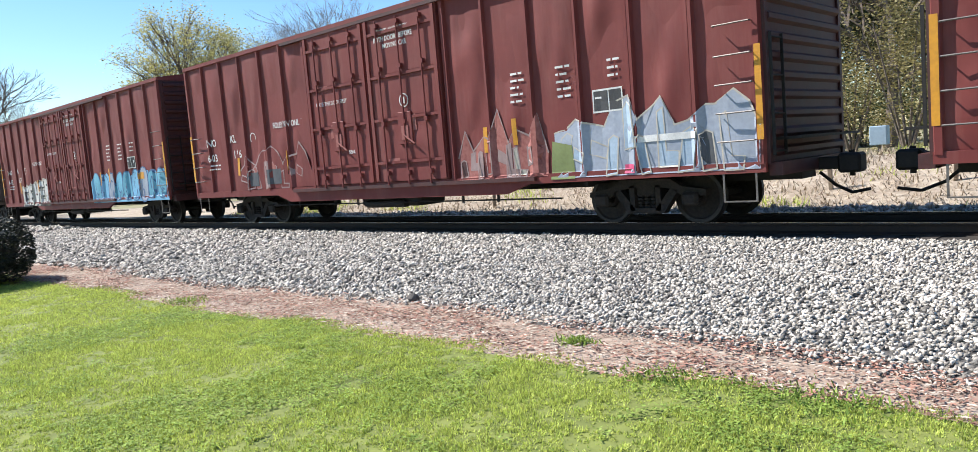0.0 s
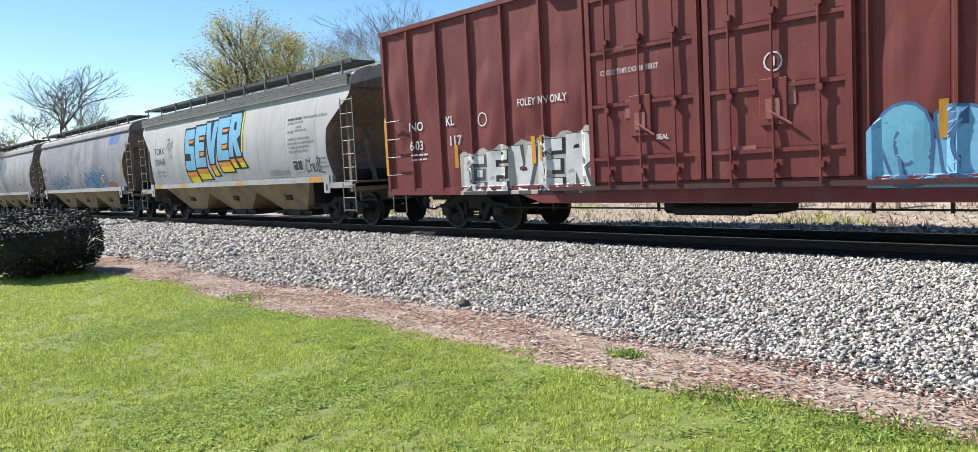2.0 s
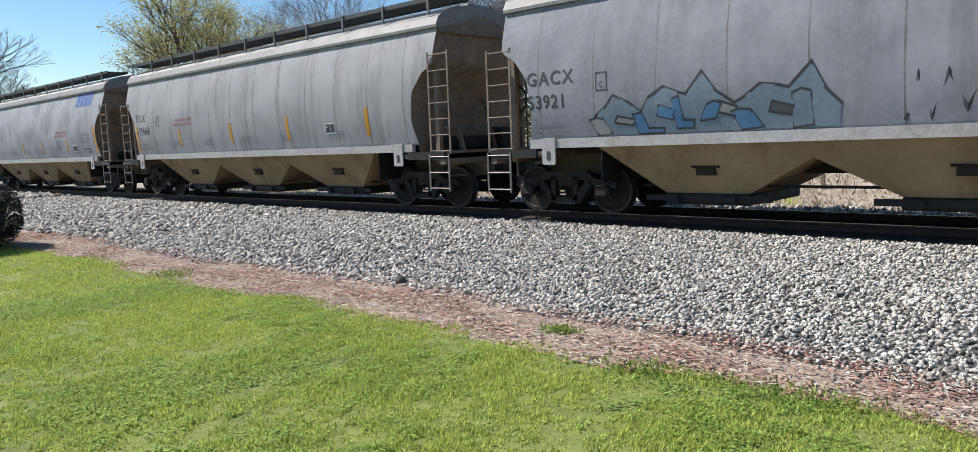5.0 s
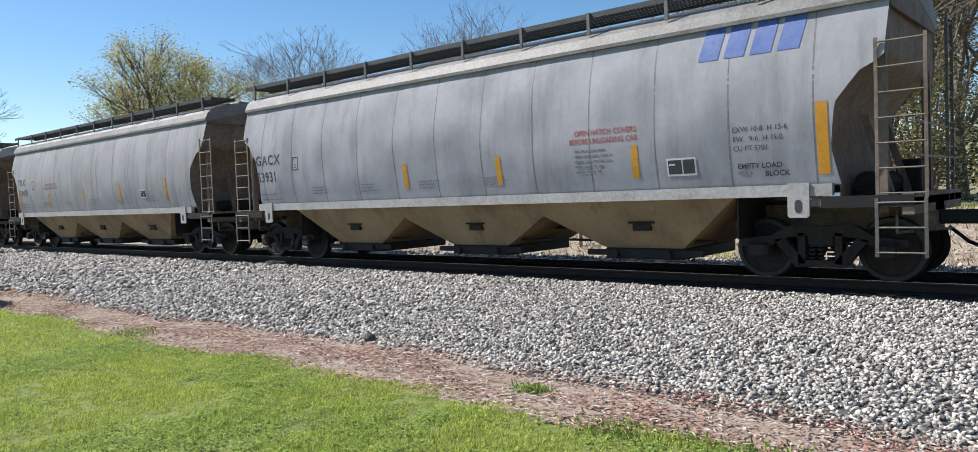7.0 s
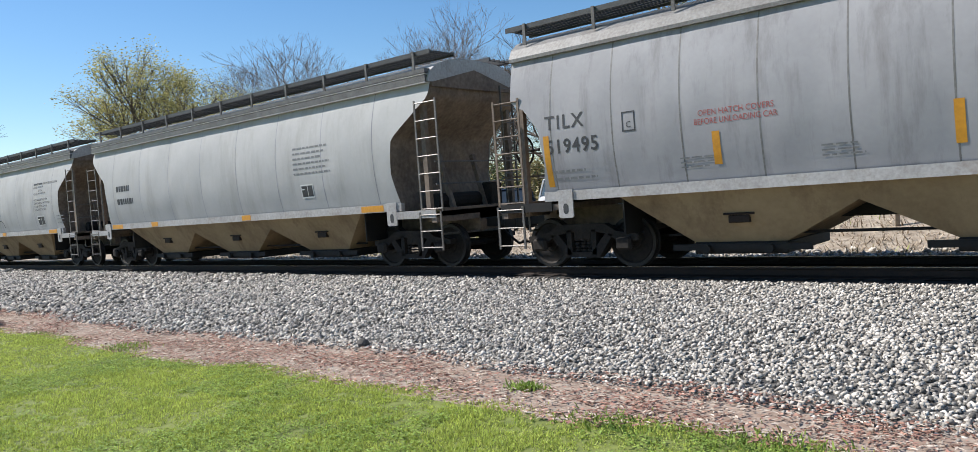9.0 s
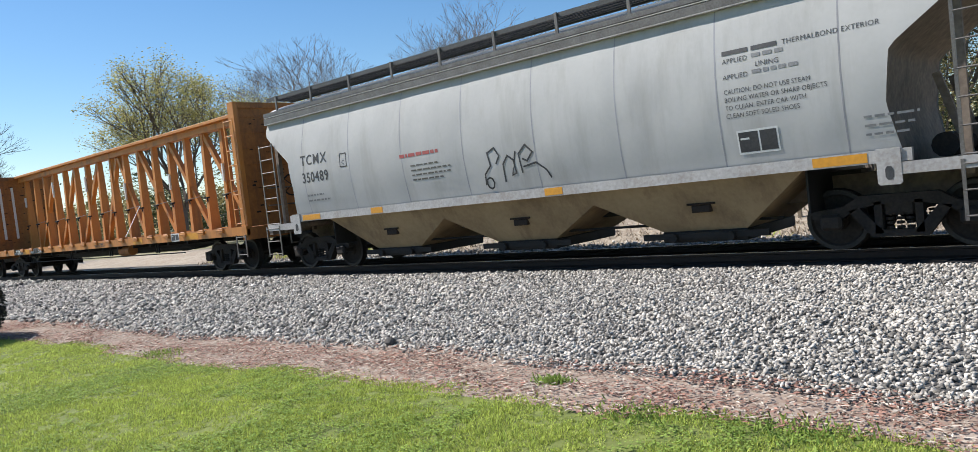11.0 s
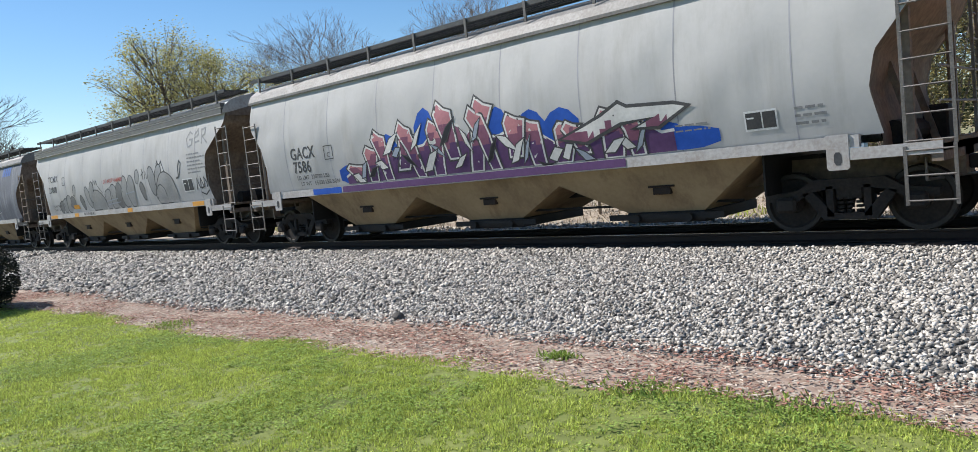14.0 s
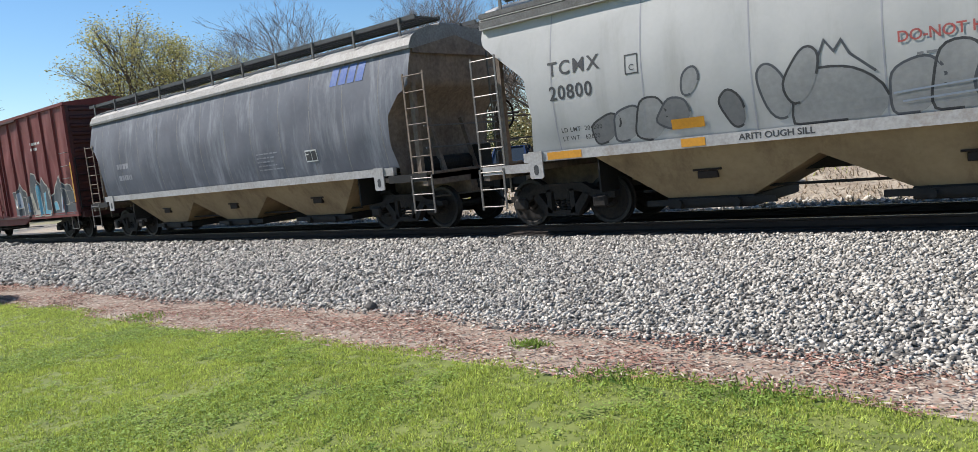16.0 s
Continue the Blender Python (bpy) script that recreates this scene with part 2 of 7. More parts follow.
G_SKY = paint("spray_sky_blue", (0.20, 0.46, 0.66))
G_BLACK = paint("spray_black", (0.005, 0.005, 0.009))
G_ORANGE = paint("spray_orange", (0.74, 0.27, 0.03))
G_YELLOW = paint("spray_yellow", (0.72, 0.62, 0.03))
G_WHITE = paint("spray_white", (0.66, 0.65, 0.62))
G_CREAM = paint("spray_cream", (0.47, 0.435, 0.37))
G_ROSE = paint("spray_dusty_rose", (0.46, 0.20, 0.22))
G_PLUM = paint("spray_plum", (0.22, 0.09, 0.14))
G_HAZE = paint("spray_thin_smoke", (0.31, 0.31, 0.305))
G_TEAL = paint("spray_teal", (0.16, 0.42, 0.55))
G_DENIM = paint("spray_denim", (0.08, 0.16, 0.30))
G_SILVER = paint("spray_silver_grey", (0.34, 0.38, 0.45))
G_PURPLE = paint("spray_purple", (0.11, 0.055, 0.14))
G_COBALT = paint("spray_cobalt", (0.02, 0.09, 0.42))
G_SMOKE = paint("spray_smoke", (0.10, 0.105, 0.115))
G_PINK = paint("spray_pink", (0.60, 0.10, 0.20))
G_PALEBLUE = paint("spray_pale_blue", (0.36, 0.46, 0.56))
G_STEEL = paint("spray_steel_blue", (0.10, 0.22, 0.38))
G_INKY = paint("spray_soft_black", (0.03, 0.03, 0.035))
G_DUSK = paint("spray_dusky_grey_blue", (0.20, 0.25, 0.30))
G_ASHROSE = paint("spray_ash_rose", (0.33, 0.24, 0.23))
G_SOOT = paint("spray_thin_soot", (0.19, 0.19, 0.19))
G_OLIVE = paint("spray_olive", (0.20, 0.24, 0.10))


# ---- mesh helpers ----
def part(name, bm, material, parent=None, label="", smooth=False):
    """Links a bmesh as one mesh object under a thing or under a part."""
    me = bpy.data.meshes.new(name)
    bm.to_mesh(me)
    bm.free()
    if smooth:
        me.polygons.foreach_set("use_smooth", [True] * len(me.polygons))
    for mat in material if isinstance(material, (list, tuple)) else [material]:
        me.materials.append(mat)
    ob = new(name, me)
    ob.parent = parent
    if label:
        tagged(ob, label)
    return ob


def share(name, ob, parent, m):
    """Another part on the same mesh."""
    o = new(name, ob.data)
    o.parent = parent
    o.matrix_basis = m
    return o


def raw(name, verts, faces, material, parent=None, smooth=False):
    me = bpy.data.meshes.new(name)
    me.from_pydata(verts, [], faces)
    if smooth:
        me.polygons.foreach_set("use_smooth", [True] * len(me.polygons))
    for mat in material if isinstance(material, (list, tuple)) else [material]:
        me.materials.append(mat)
    ob = new(name, me)
    ob.parent = parent
    return ob


def box(bm, x0, x1, y0, y1, z0, z1, bevel=0.0, mi=0):
    v = [bm.verts.new(p) for p in ((x0, y0, z0), (x1, y0, z0), (x1, y1, z0), (x0, y1, z0), (x0, y0, z1), (x1, y0, z1), (x1, y1, z1), (x0, y1, z1))]
    fs = [bm.faces.new([v[i] for i in f]) for f in ((3, 2, 1, 0), (4, 5, 6, 7), (0, 1, 5, 4), (1, 2, 6, 5), (2, 3, 7, 6), (3, 0, 4, 7))]
    for f in fs:
        f.material_index = mi
    if bevel:
        bmesh.ops.bevel(bm, geom=list({e for f in fs for e in f.edges}), offset=bevel, segments=1, affect="EDGES")
    return bm


def beam(bm, a, b, w, h=None, mi=0):
    """A square bar from a to b."""
    a, b = Vector(a), Vector(b)
    h = h or w
    q = (b - a).to_track_quat("Z", "Y").to_matrix()
    u, v = q @ Vector((w / 2, 0, 0)), q @ Vector((0, h / 2, 0))
    vs = [bm.verts.new(p + s * u + r * v) for p in (a, b) for s, r in ((-1, -1), (1, -1), (1, 1), (-1, 1))]
    for f in ((3, 2, 1, 0), (4, 5, 6, 7), (0, 1, 5, 4), (1, 2, 6, 5), (2, 3, 7, 6), (3, 0, 4, 7)):
        bm.faces.new([vs[i] for i in f]).material_index = mi


def tube(bm, a, b, r0, r1=None, n=8, mi=0):
    a, b = Vector(a), Vector(b)
    r1 = r0 if r1 is None else r1
    q = (b - a).to_track_quat("Z", "Y").to_matrix()
    rings = []
    for p, r in ((a, r0), (b, r1)):
        rings.append([bm.verts.new(p + q @ Vector((r * math.cos(k * 2 * math.pi / n), r * math.sin(k * 2 * math.pi / n), 0))) for k in range(n)])
    for k in range(n):
        bm.faces.new((rings[0][k], rings[0][(k + 1) % n], rings[1][(k + 1) % n], rings[1][k])).material_index = mi
    bm.faces.new(rings[0][::-1]).material_index = mi
    bm.faces.new(rings[1]).material_index = mi


def prism(bm, outline, y0, y1, mi=0):
    """An outline in x and z, drawn from y0 to y1."""
    a = [bm.verts.new((x, y0, z)) for x, z in outline]
    b = [bm.verts.new((x, y1, z)) for x, z in outline]
    n = len(a)
    bm.faces.new(a).material_index = mi
    bm.faces.new(b[::-1]).material_index = mi
    for k in range(n):
        bm.faces.new((a[k], b[k], b[(k + 1) % n], a[(k + 1) % n])).material_index = mi


def B():
    return bmesh.new()


def scatter(name, template, faces, places, turns, sizes, material, parent=None, smooth=False):
    """Many small copies of one shape in one mesh. places n x 3, turns n x 3 x 3, sizes n x 3."""
    tv = np.asarray(template, float)
    n, k = len(places), len(tv)
    v = np.einsum("nij,nkj->nki", turns, tv[None] * sizes[:, None, :]) + places[:, None, :]
    f = np.asarray(faces)
    fi = (f[None] + (np.arange(n) * k)[:, None, None]).reshape(-1, f.shape[1])
    me = bpy.data.meshes.new(name)
    me.vertices.add(n * k)
    me.vertices.foreach_set("co", v.astype(np.float32).ravel())
    m = len(fi)
    c = f.shape[1]
    me.loops.add(m * c)
    me.loops.foreach_set("vertex_index", fi.astype(np.int32).ravel())
    me.polygons.add(m)
    me.polygons.foreach_set("loop_start", np.arange(0, m * c, c, dtype=np.int32))
    me.polygons.foreach_set("loop_total", np.full(m, c, dtype=np.int32))
    if smooth:
        me.polygons.foreach_set("use_smooth", np.ones(m, dtype=bool))
    me.update()
    me.validate()
    me.materials.append(material)
    ob = new(name, me)
    ob.parent = parent
    return ob


def turns_of(rng, n, flat=False):
    """Random turns: any way, or about the upright with a little tilt."""
    a = rng.random(n) * 2 * np.pi
    rz = np.zeros((n, 3, 3))
    rz[:, 0, 0], rz[:, 0, 1], rz[:, 1, 0], rz[:, 1, 1], rz[:, 2, 2] = np.cos(a), -np.sin(a), np.sin(a), np.cos(a), 1
    b = (rng.random(n) - 0.5) * (0.9 if flat else 2 * np.pi)
    rx = np.zeros((n, 3, 3))
    rx[:, 0, 0], rx[:, 1, 1], rx[:, 1, 2], rx[:, 2, 1], rx[:, 2, 2] = 1, np.cos(b), -np.sin(b), np.sin(b), np.cos(b)
    return rz @ rx


ICO_V, ICO_F = [], []
_b = bmesh.new()
bmesh.ops.create_icosphere(_b, subdivisions=1, radius=1.0)
_b.verts.ensure_lookup_table()
ICO_V = [tuple(v.co) for v in _b.verts]
ICO_F = [[v.index for v in f.verts] for f in _b.faces]
_b.free()


def thing(name, label, category, m=None, group="", kind=""):
    ob = tagged(new(name), label, category, group, kind)
    ob.matrix_basis = m or Matrix()
    return ob


# ---- ground ----
def smooth_step(a, b, x):
    t = min(max((x - a) / (b - a), 0.0), 1.0)
    return t * t * (3 - 2 * t)


def lawn_edge(x):
    return 4.62 + 0.36 * smooth_step(-5.0, -0.5, x) + 0.10 * math.sin(x * 0.9 + 1.0) + 0.07 * math.sin(x * 2.3) + 0.05 * math.sin(x * 5.1 + 2)


def toe(x):
    return 5.82 + 0.10 * math.sin(x * 0.6) + 0.05 * math.sin(x * 1.9 + 1)


def ground_z(x, y):
    """One sheet: lawn, strip of soil, flat ballast bed, bank behind the track, land beyond."""
    z = 0.012 * math.sin(x * 0.7 + y) + 0.01 * math.sin(y * 1.3 - x * 0.4)
    z -= 0.10 * smooth_step(-3.0, 0.0, x) * smooth_step(3.5, 5.5, y) * (1 - smooth_step(5.5, 8, y))
    z = z * (1 - smooth_step(6, 9, y))
    z += 0.08 * smooth_step(5.7, 9.6, y)
    z += 0.02 * smooth_step(15.0, 16.0, y)
    bank = smooth_step(15.6, 20.5, y) * (0.55 + 0.25 * smooth_step(-40, -8, x)) * smooth_step(-60, -18, x)
    z += bank + bank * 0.10 * math.sin(x * 0.8) * math.sin(y * 0.9)
    z -= bank * 0.45 * smooth_step(23, 30, y)
    z += 0.6 * smooth_step(60, 160, y)
    return z


def ground_sheet():
    xs = [-1500, -700, -350, -200, -140, -100, -80] + [-60 + i * 1.0 for i in range(0, 76)] + [20, 30, 50, 100, 200, 400, 800, 1500]
    ys = [-1500, -600, -250, -100, -50, -25, -12, -6, -3, -1] + [i * 0.35 for i in range(0, 62)] + [22.5 + i * 1.0 for i in range(0, 14)] + [40, 46, 54, 65, 80, 110, 160, 250, 500, 900, 1500]
    verts = [(x, y, ground_z(x, y)) for y in ys for x in xs]
    nx = len(xs)
    faces, kinds = [], []
    for j in range(len(ys) - 1):
        for i in range(nx - 1):
            faces.append((j * nx + i, j * nx + i + 1, (j + 1) * nx + i + 1, (j + 1) * nx + i))
            x, y = (xs[i] + xs[i + 1]) / 2, (ys[j] + ys[j + 1]) / 2
            if y < lawn_edge(x):
                kinds.append(0)
            elif y < toe(x):
                kinds.append(1)
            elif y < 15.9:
                # the strip below the cars takes the bed darkened for their shadow
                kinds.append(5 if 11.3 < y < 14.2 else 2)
            elif y < 21.5:
                kinds.append(3)
            else:
                kinds.append(4)
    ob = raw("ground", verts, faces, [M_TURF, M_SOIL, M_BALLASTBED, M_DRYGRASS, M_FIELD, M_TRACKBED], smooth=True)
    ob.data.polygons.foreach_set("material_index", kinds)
    return tagged(ob, "ground of mown lawn, dry soil and ballast beside a railway", "ground", kind="structure")


ground = ground_sheet()

rng = np.random.default_rng(11)


def ballast_field():
    """Crushed stones, dense where the camera is near, larger and sparser far off."""
    jag = np.array(ICO_V) * (1 + 0.42 * np.sin(np.arange(12) * 2.4))[:, None]
    rough = np.array([(1, 0, 0.2), (-1, 0.1, -0.2), (0, 1, 0.1), (0.1, -1, 0), (0.2, 0.1, 1), (-0.1, 0, -1)], float)
    eight = [[0, 2, 4], [2, 1, 4], [1, 3, 4], [3, 0, 4], [2, 0, 5], [1, 2, 5], [3, 1, 5], [0, 3, 5]]
    whole = tagged(new("ballast"), "pale grey crushed granite ballast along the track", "gravel", kind="stuff")
    for x0, x1, y0, y1, per, size in ((-8, 2, 5.5, 9.5, 840, 0.021), (-8, 2, 9.5, 11.45, 640, 0.0245), (-16, -8, 5.4, 11.45, 430, 0.031), (-34, -16, 5.2, 11.45, 170, 0.045), (-70, -34, 5.2, 11.45, 26, 0.09), (-24, 4, 14.2, 15.9, 70, 0.05)):
        n = int((x1 - x0) * (y1 - y0) * per)
        x = rng.uniform(x0, x1, n)
        y = rng.uniform(y0, y1, n)
        edge = np.array([toe(a) for a in x]) + rng.normal(0, 0.12, n)
        keep = y > edge
        x, y = x[keep], y[keep]
        s = size * rng.uniform(0.65, 1.3, len(x))
        z = np.array([ground_z(a, b) for a, b in zip(x, y)]) + s * rng.uniform(-0.2, 0.9, len(x))
        p = np.stack([x, y, z], 1)
        sz = np.stack([s * rng.uniform(0.8, 1.5, len(x)), s * rng.uniform(0.7, 1.1, len(x)), s * rng.uniform(0.42, 0.85, len(x))], 1)
        near = y1 < 9.6
        ob = scatter("ballast_stones", jag if near else rough * 1.12, ICO_F if near else eight, p, turns_of(rng, len(p)), sz, M_BALLAST, whole)
        tagged(ob, kind="stuff")


ballast_field()


def lawn():
    """Short blades over the mown lawn."""
    pts = []
    for x0, x1, y0, y1, per in ((-9, 1.5, 0.3, 5.1, 7600), (-18, -9, 0.0, 4.9, 3000)):
        n = int((x1 - x0) * (y1 - y0) * per)
        x, y = rng.uniform(x0, x1, n), rng.uniform(y0, y1, n)
        edge = np.array([lawn_edge(a) for a in x]) + rng.normal(0, 0.10, n)
        keep = (y < edge) & (x * x + y * y > 8)
        pts.append(np.stack([x[keep], y[keep]], 1))
    p = np.concatenate(pts)
    n = len(p)
    z = np.array([ground_z(a, b) for a, b in p])
    clump = np.array([noise.noise((a * 1.7, b * 1.7, 0.0)) + 0.9 * noise.noise((a * 7, b * 7, 6.0)) + 1.0 * noise.noise((a * 17, b * 17, 3.0)) for a, b in p])
    keep = clump + rng.normal(0, 0.25, n) > -0.42
    p, z, clump = p[keep], z[keep], clump[keep]
    n = len(p)
    h = np.clip(0.021 + 0.017 * clump, 0.007, 0.042) * rng.uniform(0.6, 1.35, n)
    w = rng.uniform(0.003, 0.0065, n) * (1 + 0.5 * (p[:, 0] < -9))
    tri = [(-1, 0, 0), (1, 0, 0), (0.1, 0.9, 0.95)]
    ob = scatter("lawn_grass", tri, [[0, 1, 2]], np.concatenate([p, z[:, None]], 1), turns_of(rng, n, True), np.stack([w, h * 0.75, h], 1), M_BLADE)
    return tagged(ob, "short bright green mown lawn grass with clover", "grass", kind="stuff")


lawn()


def clover():
    """Low three-lobed leaves in patches among the grass."""
    n = 130000
    x, y = rng.uniform(-11, 1.5, n), rng.uniform(1.5, 5.0, n)
    d = np.array([noise.noise((a * 0.8, b * 0.8, 8.0)) + 0.7 * noise.noise((a * 4, b * 4, 2.0)) for a, b in zip(x, y)])
    edge = np.array([lawn_edge(a) for a in x]) + rng.normal(0, 0.08, n)
    keep = (d + rng.normal(0, 0.12, n) > 0.12) & (y < edge) & (x * x + y * y > 7)
    x, y = x[keep], y[keep]
    n = len(x)
    z = np.array([ground_z(a, b) for a, b in zip(x, y)]) + rng.uniform(0.012, 0.034, n)
    s = rng.uniform(0.007, 0.014, n)
    leaf = [(-1, 0, 0), (0, -0.8, 0.25), (1, 0, 0.1), (0, 0.8, 0.3)]
    ob = scatter("clover", leaf, [[0, 1, 2, 3]], np.stack([x, y, z], 1), turns_of(rng, n, True), np.stack([s, s, s], 1), M_CLOVER)
    return tagged(ob, "low green clover patches in the mown lawn", "clover", kind="stuff")


clover()


def leaf_litter():
    n = 44000
    x = rng.uniform(-20, 2, n)
    a, b = np.array([lawn_edge(v) for v in x]), np.array([toe(v) for v in x])
    y = a - 0.15 + (b - a + 0.35) * rng.beta(1.6, 1.5, n)
    dens = np.array([noise.noise((u * 0.9, v * 1.6, 5.0)) for u, v in zip(x, y)])
    keep = dens + rng.normal(0, 0.3, n) > -0.05
    x, y = x[keep], y[keep]
    n = len(x)
    z = np.array([ground_z(u, v) for u, v in zip(x, y)]) + rng.uniform(0.004, 0.03, n)
    s = rng.uniform(0.007, 0.025, n)
    leaf = [(-1, 0, 0), (0, -0.5, 0.12), (1, 0, 0.05), (0, 0.5, 0.2)]
    ob = scatter("leaf_litter", leaf, [[0, 1, 2, 3]], np.stack([x, y, z], 1), turns_of(rng, n, True), np.stack([s * 1.3, s, s], 1), M_LITTER)
    return tagged(ob, "reddish brown dry leaves and mulch between lawn and ballast", "leaf litter", kind="stuff")


leaf_litter()


def pale_litter():
    n = 11000
    x = rng.uniform(-18, 2, n)
    a, b = np.array([lawn_edge(v) for v in x]), np.array([toe(v) for v in x])
    y = a - 0.05 + (b - a + 0.3) * rng.random(n)
    z = np.array([ground_z(u, v) for u, v in zip(x, y)]) + rng.uniform(0.006, 0.035, n)
    s = rng.uniform(0.008, 0.03, n)
    chip = [(-1, 0, 0), (0, -0.4, 0.1), (1, 0, 0.05), (0, 0.4, 0.15)]
    ob = scatter("bleached_litter", chip, [[0, 1, 2, 3]], np.stack([x, y, z], 1), turns_of(rng, n, True), np.stack([s * 1.5, s * 0.8, s], 1), M_PALELITTER)
    return tagged(ob, "bleached straw and wood chips on dry soil", "litter", kind="stuff")


pale_litter()


def bank_straw():
    n = 26000
    x, y = rng.uniform(-30, 1, n), rng.uniform(15.4, 22.5, n)
    z = np.array([ground_z(u, v) for u, v in zip(x, y)])
    h = rng.uniform(0.05, 0.22, n)
    tri = [(-1, 0, 0), (1, 0, 0), (0.2, 0.9, 1)]
    ob = scatter("dead_grass", tri, [[0, 1, 2]], np.stack([x, y, z], 1), turns_of(rng, n, True), np.stack([rng.uniform(0.008, 0.02, n), h, h * 0.7], 1), M_STRAW)
    return tagged(ob, "straw-coloured dead grass on the bank behind the track", "grass", kind="stuff")


bank_straw()


def bank_green():
    """Patches of fresh green grass on the bank."""
    n = 26000
    x, y = rng.uniform(-30, 1, n), rng.uniform(15.8, 24, n)
    d = np.array([noise.noise((u * 0.35, v * 0.5, 4.0)) for u, v in zip(x, y)])
    keep = d + rng.normal(0, 0.08, n) > 0.22
    x, y = x[keep], y[keep]
    n = len(x)
    z = np.array([ground_z(u, v) for u, v in zip(x, y)])
    h = rng.uniform(0.06, 0.2, n)
    tri = [(-1, 0, 0), (1, 0, 0), (0.2, 0.7, 1)]
    ob = scatter("bank_grass", tri, [[0, 1, 2]], np.stack([x, y, z], 1), turns_of(rng, n, True), np.stack([rng.uniform(0.01, 0.02, n), h, h], 1), M_BLADE)
    return tagged(ob, "patches of fresh green grass on the bank", "grass", kind="stuff")


bank_green()


# ---- track ----
def track():
    bed = tagged(new("railway_track"), "railway track of rusty rails on dark timber ties", "track", kind="structure")
    for y in (TRACK_Y - 0.75, TRACK_Y + 0.75):
        bm = B()
        prof = [(-0.07, -0.17), (0.07, -0.17), (0.07, -0.155), (0.012, -0.13), (0.012, -0.045), (0.036, -0.035), (0.036, -0.004), (-0.036, -0.004), (-0.036, -0.035), (-0.012, -0.045), (-0.012, -0.13), (-0.07, -0.155)]
        a = [bm.verts.new((-420, y + u, RAIL_Z + w)) for u, w in prof]
        b = [bm.verts.new((320, y + u, RAIL_Z + w)) for u, w in prof]
        for k in range(len(a)):
            bm.faces.new((a[k], b[k], b[(k + 1) % len(a)], a[(k + 1) % len(a)]))
        rail = part("rail", bm, M_RAIL, bed)
        bm = B()
        box(bm, -420, 320, y - 0.03, y + 0.03, RAIL_Z - 0.004, RAIL_Z)
        part("rail_head", bm, M_RAILTOP, rail, "polished running surface of the rail")
    bm = B()
    box(bm, -0.115, 0.115, -1.3, 1.3, -0.09, 0.09, 0.012)
    first = None
    for k in range(150):
        x = -72 + k * 0.52
        m = pose(x, TRACK_Y + RNG.uniform(-0.03, 0.03), RAIL_Z - 0.26, 0, 0, RNG.uniform(-1, 1))
        if first is None:
            first = part("tie", bm, M_TIE, bed)
            first.matrix_basis = m
        else:
            share("tie", first, bed, m)
    return bed


track()


# ---- freight cars; x along the track, the near side at -y, z over the rail ----
WHEEL_R = 0.45
WHEELSETS = []


def lathe(bm, prof, y0=0.0, n=24, mi=0):
    """Turns a profile of (y, r) about the y axis."""
    rings = []
    for y, r in prof:
        rings.append([bm.verts.new((r * math.cos(k * 2 * math.pi / n), y0 + y, r * math.sin(k * 2 * math.pi / n))) for k in range(n)])
    for a, b in zip(rings, rings[1:]):
        for k in range(n):
            f = bm.faces.new((a[k], a[(k + 1) % n], b[(k + 1) % n], b[k]))
            f.material_index = mi


def make_wheelset(parent, x):
    bm = B()
    for s in (-1, 1):
        prof = [(0.0, 0.07), (0.0, 0.14), (0.03, 0.16), (0.035, 0.36), (0.0, 0.39), (0.0, WHEEL_R), (0.10, WHEEL_R), (0.135, WHEEL_R + 0.025), (0.14, 0.38), (0.09, 0.34), (0.08, 0.16), (0.12, 0.12), (0.12, 0.07)]
        lathe(bm, [(-s * (0.81 - y), r) for y, r in prof] if s > 0 else [(0.81 - y, r) for y, r in prof])
        for k in range(3):
            a = k * 2.094
            tube(bm, (0.10 * math.cos(a), s * 0.95, 0.10 * math.sin(a)), (0.10 * math.cos(a), s * 1.1, 0.10 * math.sin(a)), 0.02, n=6)
    tube(bm, (0, -1.10, 0), (0, 1.10, 0), 0.075, n=10)
    bmesh.ops.recalc_face_normals(bm, faces=bm.faces)
    ob = part("wheelset", bm, [M_TRUCK, M_TREAD], parent, "dark steel wheels with a worn bright tread on an axle")
    for p in ob.data.polygons:
        c = p.center
        r = math.hypot(c.x, c.z)
        if WHEEL_R - 0.06 < r and abs(abs(c.y) - 0.77) < 0.06:
            p.material_index = 1
    return ob


